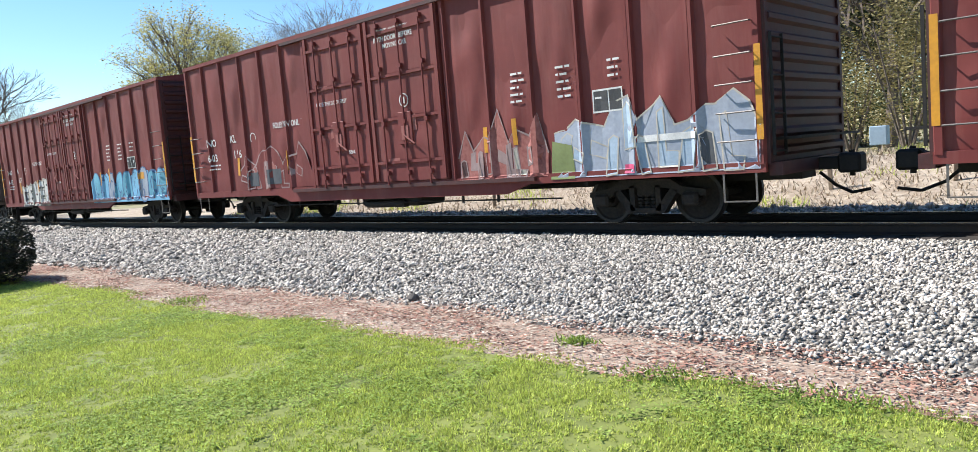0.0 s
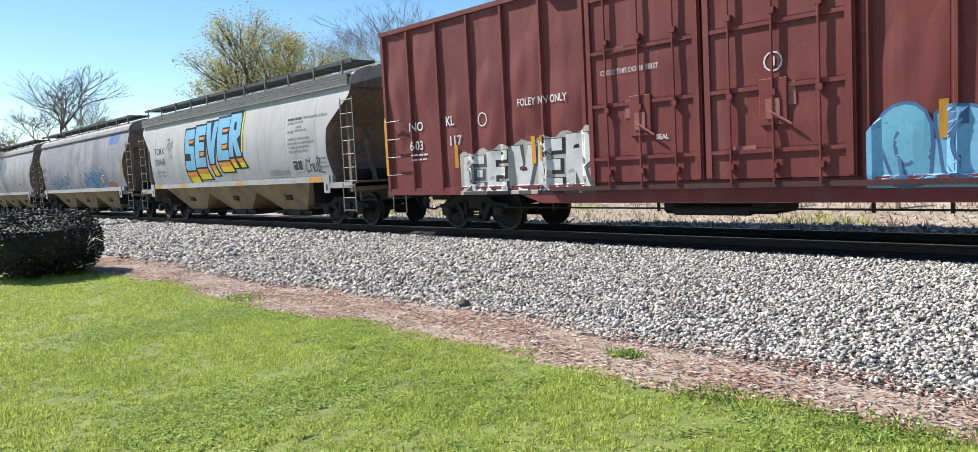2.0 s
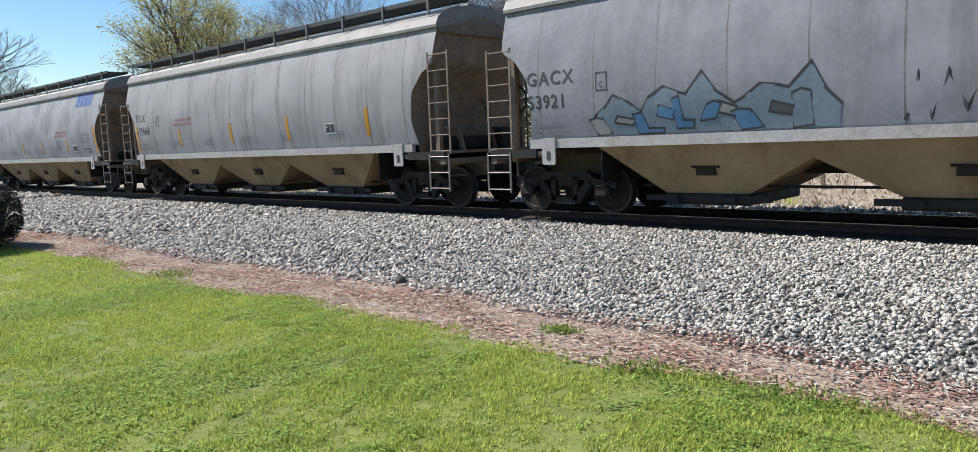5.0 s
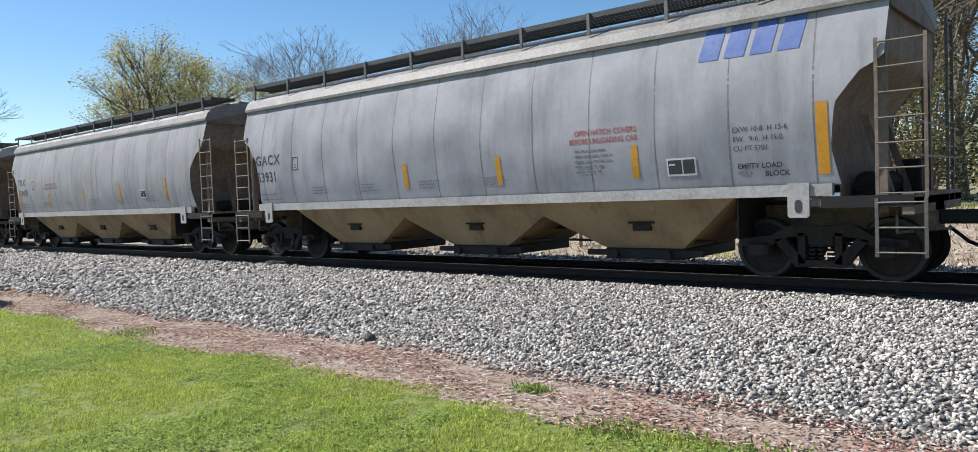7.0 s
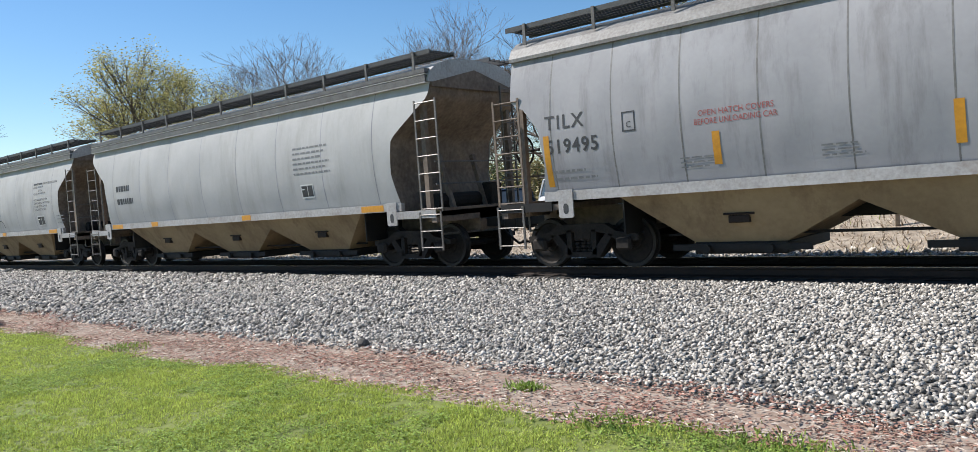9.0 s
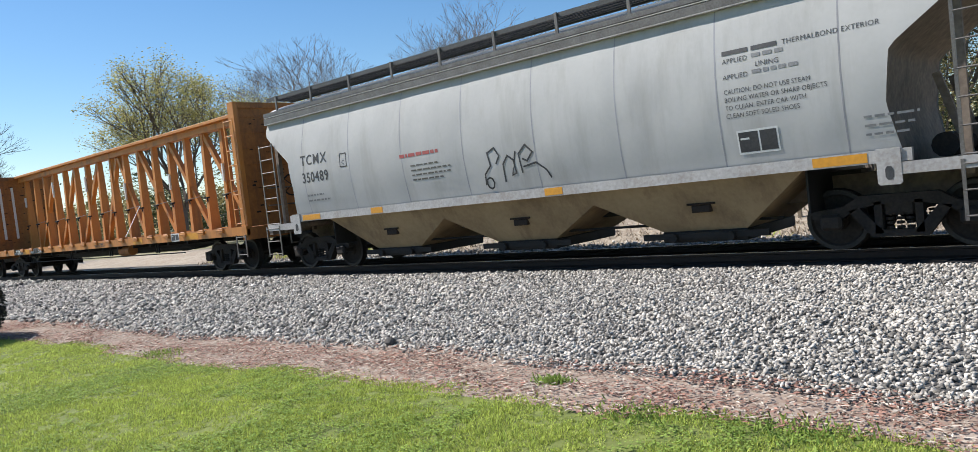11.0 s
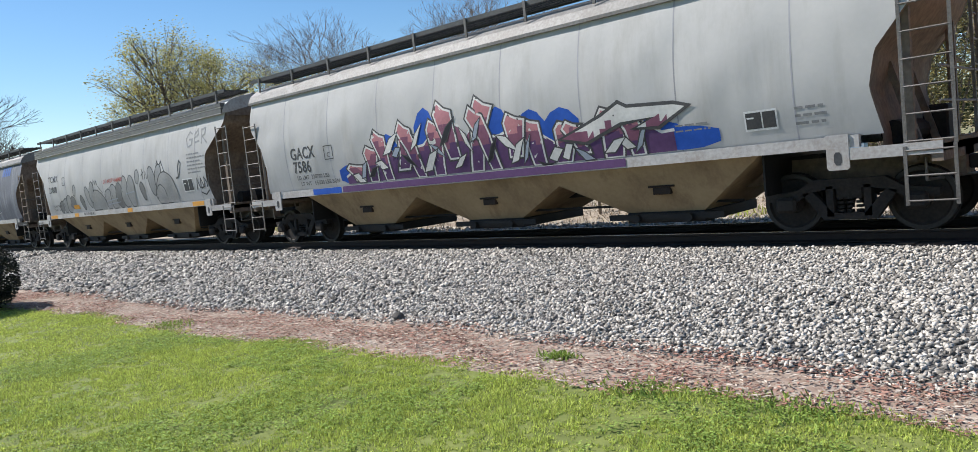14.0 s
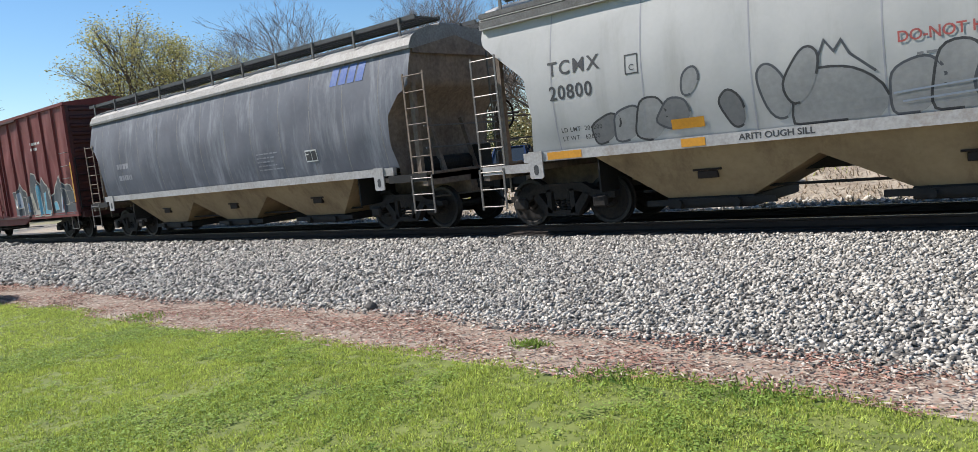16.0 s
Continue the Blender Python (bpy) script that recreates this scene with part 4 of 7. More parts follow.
        for k in range(3):
            z = low + 0.53 + k * 0.95
            nx, nz = 10, 6
            vs, fs = [], []
            for j in range(nz + 1):
                for i in range(nx + 1):
                    u, w = i / nx, j / nz
                    d = 0.045 * noise.noise((a * 3 + u * 2.6, w * 1.6 + k * 5, 2.0)) * math.sin(math.pi * u) * math.sin(math.pi * w) + 0.004
                    vs.append((a + 0.16 + (b - a - 0.32) * u, -HALF - 0.05 - max(d, 0.001), z + 0.84 * w))
            for j in range(nz):
                for i in range(nx):
                    q = j * (nx + 1) + i
                    fs.append((q, q + 1, q + nx + 2, q + nx + 1))
            raw("door_panel", vs, fs, M_RED, door, smooth=True)
        for k in range(3):
            u = a + 0.5 + k * (b - a - 1.0) / 2
            bm = B()
            tube(bm, (u, -HALF - 0.11, low - 0.02), (u, -HALF - 0.11, top - 0.15), 0.022, n=6)
            for z in (low + 0.2, low + 1.3, low + 2.5, top - 0.3):
                box(bm, u - 0.05, u + 0.05, -HALF - 0.13, -HALF - 0.05, z, z + 0.09)
            part("locking_bar", bm, M_RED, door)
        u = (a + b) / 2
        bm = B()
        box(bm, u - 0.22, u + 0.22, -HALF - 0.10, -HALF - 0.05, low + 0.85, low + 1.55, 0.01)
        part("door_gear", bm, M_RED, door, "worn gear plate of the door")
        bm = B()
        tube(bm, (u - 0.02, -HALF - 0.13, low + 1.05), (u + 0.3, -HALF - 0.13, low + 0.85), 0.02, n=6)
        box(bm, u - 0.11, u + 0.11, -HALF - 0.115, -HALF - 0.10, low + 0.95, low + 1.25)
        part("door_handle", bm, M_REDPALE, door, "worn red operating handle")
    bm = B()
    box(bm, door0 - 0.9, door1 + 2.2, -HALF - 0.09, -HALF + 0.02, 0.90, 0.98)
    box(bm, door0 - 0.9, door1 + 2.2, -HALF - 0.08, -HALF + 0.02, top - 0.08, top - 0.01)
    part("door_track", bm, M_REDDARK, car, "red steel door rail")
    # corrugated ends, with their shade put into the red
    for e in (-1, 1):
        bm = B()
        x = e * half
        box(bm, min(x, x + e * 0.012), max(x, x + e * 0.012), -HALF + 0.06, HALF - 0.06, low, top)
        wall = part("end_wall", bm, M_REDDARK, car, "red corrugated steel end, darkened as if in shade")
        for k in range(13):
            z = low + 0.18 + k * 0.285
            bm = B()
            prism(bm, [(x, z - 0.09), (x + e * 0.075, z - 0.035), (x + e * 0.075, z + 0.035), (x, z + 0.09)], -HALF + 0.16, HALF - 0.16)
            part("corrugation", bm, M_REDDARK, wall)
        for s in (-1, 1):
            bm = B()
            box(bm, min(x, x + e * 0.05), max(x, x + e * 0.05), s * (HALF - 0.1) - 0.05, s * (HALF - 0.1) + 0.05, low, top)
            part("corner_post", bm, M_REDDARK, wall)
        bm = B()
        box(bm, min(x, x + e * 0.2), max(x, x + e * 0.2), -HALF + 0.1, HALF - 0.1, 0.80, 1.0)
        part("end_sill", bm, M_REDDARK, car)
        bm = B()
        box(bm, min(x + e * 0.02, x + e * 0.4), max(x + e * 0.02, x + e * 0.4), -1.3, 1.3, 1.32, 1.36)
        part("crossover_step", bm, M_BLACK, car, "black grating step across the end")
        ladder(car, x + e * 0.10, -HALF + 0.30, 1.1, 2.9, 0.42, mat=M_BLACK, turn=True)
        grab_irons(car, e * (half - 0.42), -HALF - 0.02, [1.35, 1.78, 2.21, 2.64] + ([3.1] if e > 0 else []), 0.58)
        bm = B()
        for s in (-1, 1):
            beam(bm, (e * (half - 0.42) + s * 0.26, -HALF, 0.98), (e * (half - 0.42) + s * 0.26, -HALF, 0.42), 0.03, 0.015)
        beam(bm, (e * (half - 0.42) - 0.26, -HALF, 0.43), (e * (half - 0.42) + 0.26, -HALF, 0.43), 0.05, 0.02)
        part("sill_step", bm, M_GALV, car, "steel stirrup step")
        patch(car, lambda a, b: -HALF - 0.03, rect(e * half - (0.10 if e > 0 else 0.0), e * half + (0.0 if e > 0 else 0.10), 1.35, 2.75), M_YELLOW, 0.006, "reflector", "yellow reflective strip")
        make_truck(car, e * (half - 2.45))
        make_coupler(car, e, half)
    def side(a, b):
        if door0 < a < door1:
            return -HALF - 0.055
        if b < 1.02:
            return -HALF - 0.018
        for xa, xb, ph, k in panels:
            if xa <= a <= xb:
                w = min(max((b - low - 0.02) / (top - low - 0.04), 0.0), 1.0)
                return -HALF + 0.0245 - panel_bulge((a - xa) / (xb - xa), w, xa, ph, k)
        return -HALF - 0.034
    # stencils
    if style != "plain":
        pre, num = style["mark"]
        lettering(car, side, pre[0], -half + 1.0, 2.36, 0.30, M_WHITE, 0.004)
        lettering(car, side, pre[1], -half + 2.3, 2.40, 0.30, M_WHITE, 0.004)
        lettering(car, side, num[0], -half + 1.0, 1.92, 0.30, M_WHITE, 0.004)
        lettering(car, side, num[1], -half + 2.4, 1.96, 0.30, M_WHITE, 0.004)
        small_print(car, side, -half + 0.95, 1.82, 2, 0.95, M_WHITE, 0.05, 0.11, 3)
        lettering(car, side, "FOLEY INV ONLY", door0 - 1.75, 2.62, 0.21, M_WHITE, 0.003, 0.82)
        lettering(car, lambda a, b: -HALF - 0.062, "CLOSE AND LOCK", mid + 0.45, 4.28, 0.15, M_WHITE, 0.002, 0.85)
        lettering(car, lambda a, b: -HALF - 0.062, "BOTH DOORS BEFORE", mid + 0.35, 4.12, 0.15, M_WHITE, 0.002, 0.85)
        lettering(car, lambda a, b: -HALF - 0.062, "MOVING CAR", mid + 0.65, 3.96, 0.15, M_WHITE, 0.002, 0.85)
        lettering(car, lambda a, b: -HALF - 0.062, "SEAL", mid + 1.2, 1.75, 0.12, M_WHITE, 0.002)
        lettering(car, lambda a, b: -HALF - 0.062, "CLOSE THIS DOOR FIRST", door0 + 0.45, 2.95, 0.13, M_WHITE, 0.001, 0.85)
        lettering(car, lambda a, b: -HALF - 0.062, "SEAL", door0 + 1.6, 1.75, 0.12, M_WHITE, 0.002)
        for k in range(2):
            c = (-half + 3.55, 2.45) if k == 0 else (mid + 1.2, 2.78)
            ring = [[(c[0] + 0.14 * math.cos(i * 0.5236), c[1] + 0.14 * math.sin(i * 0.5236)) for i in range(13)]]
            strokes(car, (lambda a, b: -HALF - 0.06) if k else side, ring, 0.025, M_WHITE, name="stencil_ring")
        for a, z, w, h in ((door0 + 0.95, 2.15, 0.26, 0.34), (mid + 1.25, 2.1, 0.30, 0.36), (door0 + 0.5, 3.3, 0.5, 0.12), (mid + 0.5, 1.45, 0.42, 0.1)):
            patch(car, (lambda p, q: -HALF - 0.062), [(a, z), (a + w, z + 0.02), (a + w * 0.95, z + h), (a + 0.03, z + h * 0.96)], M_REDPALE, 0.004, "worn_patch", "pale worn patch of red paint")
        patch(car, (lambda a, b: -HALF - 0.06), rect(mid + 1.18, mid + 1.23, 2.71, 2.85), M_WHITE, 0.006, "stencil_mark")
        plug_label(car, side, half - 3.05, 2.02, 0.62, 0.40)
        for k in range(3):
            small_print(car, side, half - 4.9 + k * 1.1, 2.95 - 0.02 * k, 5 if k < 2 else 3, 0.34, M_WHITE, 0.05, 0.13, 5 + k)
        for z, x in ((1.45, -half + 2.6), (1.5, door0 - 1.2), (1.5, door1 + 0.9), (1.6, half - 4.9)):
            patch(car, side, rect(x, x + 0.11, z, z + 0.5), M_YELLOW, 0.014, "reflector", "yellow reflective strip")
    return car, side, half


def hopper_side_y(z):
    """Half width of a hopper's rounded side at a height."""
    t = (z - 1.40) / (3.86 - 1.40)
    t = min(max(t, 0.0), 1.0)
    if t < 0.42:
        return -(1.49 + 0.14 * (1 - (1 - t / 0.42) ** 2))
    return -(1.63 - 0.25 * ((t - 0.42) / 0.58) ** 2)


def make_hopper(x_mid, length, label, style):
    """A covered hopper. style: paint, end ('slant' or 'notch'), ribs (striped eave), bays."""
    car = car_base("covered_hopper_car", label, x_mid)
    half = length / 2
    sill_lo, sill_hi, eave = 1.25, 1.42, 3.86
    dent = style.get("dent", 1.0)
    seams = style.get("seams", 11)
    ph = RNG.uniform(0, 50)

    def buckle(x, z):
        u = (x + half) / length * seams
        t = min(max((z - sill_hi) / (eave - sill_hi), 0.0), 1.0)
        c = math.cos(2 * math.pi * u)
        d = 0.005 * c ** 6 if c > 0 else 0.0
        d += 0.034 * dent * noise.noise((x * 0.9 + ph, z * 0.9, ph)) * math.sin(math.pi * t)
        return d + 0.011 * dent * noise.noise((x * 2.6 + ph, z * 1.4, ph)) * math.sin(math.pi * t)

    def side(a, b):
        return hopper_side_y(b) + buckle(a, b) - 0.002

    def end_at(z):
        """How far the side sheet reaches towards the end at a height."""
        t = (z - sill_hi) / (eave - sill_hi)
        if style.get("cut") == "shallow":
            prof = [(0.0, 0.72), (0.25, 0.84), (0.45, 0.74), (0.70, 0.26), (0.80, 0.17), (1.0, 0.15)]
        elif style["end"] == "slant":
            prof = [(0.0, 1.14), (0.25, 1.26), (0.55, 1.17), (0.85, 0.20), (0.90, 0.14), (1.0, 0.14)]
        else:
            prof = [(0.0, 0.92), (0.20, 1.02), (0.45, 0.95), (0.62, 0.62), (0.67, 0.34), (1.0, 0.30)]
        for (a, p), (b, q) in zip(prof, prof[1:]):
            if t <= b:
                return half - (p + (q - p) * (t - a) / (b - a))
        return half - prof[-1][1]

    nz = 26
    for s in (-1, 1):
        vs, fs = [], []
        nx = 150 if s < 0 else 8
        for j in range(nz + 1):
            z = sill_hi - 0.02 + (eave - sill_hi + 0.02) * j / nz
            e = end_at(z)
            for i in range(nx + 1):
                x = -e + 2 * e * i / nx
                d = 0.0
                if s < 0:
                    d = buckle(x, z)
                vs.append((x, s * (-hopper_side_y(z)) + d, z))
        for j in range(nz):
            for i in range(nx):
                q = j * (nx + 1) + i
                f = (q, q + 1, q + nx + 2, q + nx + 1)
                fs.append(f if s < 0 else f[::-1])
        raw("side_sheet", vs, fs, style["paint"], car, smooth=True)
    # weld seams
    for k in range(1, seams):
        x = -half + length * k / seams
        bm = B()
        for j in range(nz):
            z0, z1 = sill_hi + (eave - sill_hi) * j / nz, sill_hi + (eave - sill_hi) * (j + 1) / nz
            if abs(x) > end_at(z0) or abs(x) > end_at(z1):
                continue
            bm.faces.new([bm.verts.new(p) for p in ((x - 0.012, side(x, z0), z0), (x + 0.012, side(x, z0), z0), (x + 0.012, side(x, z1), z1), (x - 0.012, side(x, z1), z1))])
        part("weld_seam", bm, M_GREYWORN if style["paint"] is M_GREY else M_ROOFGREY, car)
    # roof with overhanging lip
    bm = B()
    prof = [(-1.455, eave - 0.03), (-1.455, eave + 0.03), (-1.37, eave + 0.20), (-1.18, eave + 0.34), (-0.78, eave + 0.47), (0, eave + 0.52), (0.78, eave + 0.47), (1.18, eave + 0.34), (1.37, eave + 0.20), (1.455, eave + 0.03), (1.455, eave - 0.03), (1.32, eave - 0.03), (0, eave + 0.30), (-1.32, eave - 0.03)]
    hx = half - (0.12 if style['end'] == 'slant' else 0.28)
    a = [bm.verts.new((-hx, y, z)) for y, z in prof]
    b = [bm.verts.new((hx, y, z)) for y, z in prof]
    n = len(prof)
    for k in range(n):
        bm.faces.new((a[k], b[k], b[(k + 1) % n], a[(k + 1) % n]))
    bm.faces.new(a[::-1]), bm.faces.new(b)
    bmesh.ops.recalc_face_normals(bm, faces=bm.faces)
    part("roof", bm, M_ROOFGREY if not style.get("ribs") else M_SILL, car, "pale dusty steel roof")
    if style.get("ribs"):
        for z, y, mat, h in ((eave - 0.03, -1.50, M_GALV, 0.13), (eave + 0.115, -1.50, M_SILL, 0.02), (eave + 0.15, -1.495, M_GALV, 0.09), (eave - 0.055, -1.505, M_SILL, 0.02)):
            bm = B()
            box(bm, -hx + 0.05, hx - 0.05, y, y + 0.16, z, z + h)
            part("eave_rib", bm, mat, car, "longitudinal steel rib under the roof edge")
    # running boards on brackets, near and far
    for s in (-1, 1):
        bm = B()
        y0 = s * 0.95
        for k in range(5):
            y = y0 - 0.34 + k * 0.17
            box(bm, -half + 0.15, half - 0.15, y - 0.012, y + 0.012, eave + 0.585, eave + 0.62)
        k = -half + 0.15
        while k < half - 0.15:
            box(bm, k, k + 0.014, y0 - 0.34, y0 + 0.34, eave + 0.588, eave + 0.615)
            k += 0.07 if s < 0 else 0.5
        box(bm, -half + 0.15, half - 0.15, y0 - 0.38, y0 - 0.35, eave + 0.55, eave + 0.64)
        box(bm, -half + 0.15, half - 0.15, y0 + 0.35, y0 + 0.38, eave + 0.55, eave + 0.64)
        board = part("running_board", bm, M_GRATE, car, "dark steel grating walkway on the roof")
        for k in range(11):
            x = -half + 0.6 + k * (length - 1.2) / 10
            bm = B()
            beam(bm, (x, y0 - 0.40, eave + 0.26), (x, y0 - 0.40, eave + 0.645), 0.06, 0.03)
            part("bracket", bm, M_GALV, board, "pale steel bracket")
    for k in range(5):
        x = -half + length * (k + 0.5) / 5
        bm = B()
        box(bm, x - 1.2, x + 1.2, -0.32, 0.32, eave + 0.50, eave + 0.58, 0.02)
        part("hatch_cover", bm, M_ROOFGREY, car, "pale steel loading hatch cover")
    # side sill
    bm = B()
    for s in (-1, 1):
        y0, y1 = (-HALF + 0.02, -HALF + 0.12) if s < 0 else (HALF - 0.12, HALF - 0.02)
        box(bm, -half + 1.0, half - 1.0, y0, y1, sill_lo, sill_hi)
    part("side_sill", bm, M_SILL, car, "dirty white steel side sill")
    # end sheets that follow the cut of the sides, and the end frame
    for e in (-1, 1):
        vs, fs = [], []
        ny = 6
        for j in range(nz + 1):
            z = sill_hi - 0.25 + (eave - sill_hi + 0.25) * j / nz
            w = -hopper_side_y(z) - 0.012
            for i in range(ny + 1):
                y = -w + 2 * w * i / ny
                vs.append((e * (end_at(max(z, sill_hi)) - 0.02 - 0.05 * (1 - (y / w) ** 2)), y, z))
        for j in range(nz):
            for i in range(ny):
                q = j * (ny + 1) + i
                f = (q, q + 1, q + ny + 2, q + ny + 1)
                fs.append(f if e > 0 else f[::-1])
        sheet = raw("slope_sheet", vs, fs, M_ENDGREY, car, smooth=True)
        tagged(sheet, "grimy brown sloping end sheet")
        bm = B()
        xa, xb = sorted((e * (hx - 0.004), e * (hx - 0.03)))
        cap = [(-1.36, eave - 0.12), (1.36, eave - 0.12), (1.36, eave - 0.02), (0.0, eave + 0.32), (-1.36, eave - 0.02)]
        lo, hi = [bm.verts.new((xa, y, z)) for y, z in cap], [bm.verts.new((xb, y, z)) for y, z in cap]
        bm.faces.new(lo[::-1]), bm.faces.new(hi)
        for k in range(5):
            bm.faces.new((lo[k], lo[(k + 1) % 5], hi[(k + 1) % 5], hi[k]))
        part("end_cap", bm, M_ENDGREY, car, "grimy plate under the roof's end")
        for s in (-1, 1):
            bm = B()
            beam(bm, (e * (half - 0.42), s * 1.36, 1.0), (e * (half - 0.42), s * 1.36, eave - 0.4), 0.12, 0.10)
            part("end_post", bm, M_ENDGREY, car, "grimy steel end post")
            bm = B()
            beam(bm, (e * (half - 0.45), s * 0.55, 1.0), (e * (half - 0.85), s * 0.55, 2.4), 0.10, 0.10)
            part("end_brace", bm, M_ENDGREY, car, "grimy steel end brace")
        # bolster web below the platform, pipes and brake gear on it
        bm = B()
        box(bm, min(e * (half - 2.45), e * (half - 2.42)), max(e * (half - 2.45), e * (half - 2.42)), -1.40, 1.40, 0.62, 1.3)
        part("bolster_web", bm, M_BLACK, car, "black steel bolster plate")
        bm = B()
        tube(bm, (e * (half - 0.75), -0.9, 1.40), (e * (half - 0.75), 0.5, 1.40), 0.17, n=12)
        box(bm, min(e * (half - 0.35), e * (half - 0.7)), max(e * (half - 0.35), e * (half - 0.7)), 0.55, 0.95, 1.2, 1.75, 0.03)
        part("brake_gear", bm, M_TRUCK, car, "dark brake tank and valve on the end platform")
        bm = B()
        tube(bm, (e * (half - 0.3), -1.2, 1.02), (e * (half - 0.3), -1.2, 0.72), 0.02, n=6)
        tube(bm, (e * (half - 0.3), -1.2, 0.72), (e * (half + 0.1), 0.2, 0.70), 0.022, n=6)
        part("uncoupling_lever", bm, M_GALV, car, "thin steel uncoupling lever")
        if e < 0:
            bm = B()
            c = Vector((-half - 0.03, -0.75, 2.25))
            ring = [c + Vector((0, 0.28 * math.cos(k * math.pi / 8), 0.28 * math.sin(k * math.pi / 8))) for k in range(17)]
            for p, q in zip(ring, ring[1:]):
                tube(bm, p, q, 0.022, n=6)
            for k in range(5):
                tube(bm, c, c + Vector((0, 0.28 * math.cos(k * 1.2566), 0.28 * math.sin(k * 1.2566))), 0.014, n=5)
            tube(bm, c, c + Vector((0.35, 0, 0)), 0.03, n=6)
            part("brake_wheel", bm, M_TRUCK, car, "dark steel hand brake wheel")
        bm = B()
        box(bm, min(e * half, e * (half - 1.3)), max(e * half, e * (half - 1.3)), -HALF + 0.04, HALF - 0.04, 1.10, 1.20)
        box(bm, min(e * half, e * (half - 0.14)), max(e * half, e * (half - 0.14)), -HALF + 0.02, HALF - 0.02, 0.98, 1.26)
        box(bm, min(e * half, e * (half - 3.2)), max(e * half, e * (half - 3.2)), -0.30, 0.30, 0.72, 1.10)
        part("end_platform", bm, M_ENDGREY, car, "steel end platform")
        bm = B()
        box(bm, min(e * half, e * (half - 1.15)), max(e * half, e * (half - 1.15)), -HALF + 0.0, -HALF + 0.03, 1.08, 1.24)
        part("platform_edge", bm, M_SILL if style["end"] == "slant" else M_BLACK, car, "dirty steel platform edge")
        bm = B()
        u = e * (half - (1.28 if style["end"] == "slant" else 1.45))
        prism(bm, [(u - 0.15, 1.44), (u - 0.15, 0.98), (u - 0.12, 0.95), (u + 0.12, 0.95), (u + 0.15, 0.98), (u + 0.15, 1.44)], -HALF - 0.005, -HALF + 0.02)
        bracket = part("jacking_plate", bm, M_SILL, car, "white steel jacking plate with an oval slot")
        bm = B()
        prism(bm, [(u - 0.05, 1.06), (u - 0.025, 1.02), (u + 0.025, 1.02), (u + 0.05, 1.06), (u + 0.05, 1.16), (u + 0.025, 1.20), (u - 0.025, 1.20), (u - 0.05, 1.16)], -HALF - 0.009, -HALF - 0.003)
        part("hole", bm, M_INK, bracket)
        lx = e * (half - (0.15 if e > 0 else 0.22))
        ladder(car, lx, -HALF + 0.0, 0.42, 1.2, 0.58, 3, name="stirrup_ladder")
        ladder(car, lx, -HALF + 0.06, 1.2, eave + (0.0 if e < 0 else 0.15) - (0.55 if style["end"] == "slant" else 0.7), 0.58, 7, mat=M_GALV if style["end"] == "slant" else M_ENDGREY)
        ladder(car, e * (half - 0.02), 0.9, 1.1, eave, 0.40, 8, turn=True)
        bm = B()
        for z in (1.75, 2.2):
            tube(bm, (e * (half - 0.02), -HALF + 0.1, z), (e * (half - 0.02), HALF - 0.1, z), 0.018, n=6)
        part("end_rail", bm, M_GALV, car, "steel handrail across the end")
        make_truck(car, e * (half - 1.35))
        make_coupler(car, e, half)
    # centre sill
    bm = B()
    box(bm, -half + 2.0, half - 2.0, -0.28, 0.28, 0.72, 1.16)
    tube(bm, (-half + 3, -0.9, 0.55), (half - 3, -0.9, 0.55), 0.025, n=6)
    part("centre_sill", bm, M_BLACK, car, "black steel centre sill")
    # discharge bays with gates
    nb = style.get("bays", 3)
    span = length - 2 * 2.4
    for k in range(nb):
        c = -span / 2 + span * (k + 0.5) / nb
        b2 = 0.72
        wide = span / nb / 2
        tl, tr = wide * (1.0 if k == 0 else 1.28), wide * (1.0 if k == nb - 1 else 1.28)
        bm = B()
        zt, zb = sill_lo + 0.03, 0.42
        y0 = 1.53 - 0.004 * (k % 2)
        T = [(c - tl, -y0, zt), (c + tr, -y0, zt), (c + tr, y0, zt), (c - tl, y0, zt)]
        b_ = [(c - b2, -1.02, zb), (c + b2, -1.02, zb), (c + b2, 1.02, zb), (c - b2, 1.02, zb)]
        tv, bv = [bm.verts.new(p) for p in T], [bm.verts.new(p) for p in b_]
        for i in range(4):
            bm.faces.new((bv[i], bv[(i + 1) % 4], tv[(i + 1) % 4], tv[i]))
        bm.faces.new(bv[::-1])
        bay = part("discharge_bay", bm, M_BAY, car, "dusty tan sloping discharge bay")
        bm = B()
        box(bm, c - 0.75, c + 0.75, -1.05, 1.05, 0.24, 0.43, 0.02)
        box(bm, c - 1.1, c + 1.1, -1.10, -1.02, 0.30, 0.40)
        tube(bm, (c - 0.5, -1.18, 0.33), (c - 0.5, -0.98, 0.33), 0.07, n=10)
        tube(bm, (c + 0.5, -1.18, 0.33), (c + 0.5, -0.98, 0.33), 0.07, n=10)
        part("outlet_gate", bm, M_BLACK, bay, "black steel outlet gate")
        bm = B()
        box(bm, c - 0.05, c + 0.28, -1.31, -1.22, 0.74, 0.86, 0.01)
        tube(bm, (c - 0.12, -1.31, 0.88), (c + 0.36, -1.31, 0.88), 0.02, n=6)
        part("vibrator_bracket", bm, M_RAIL, bay, "rusty steel vibrator bracket")
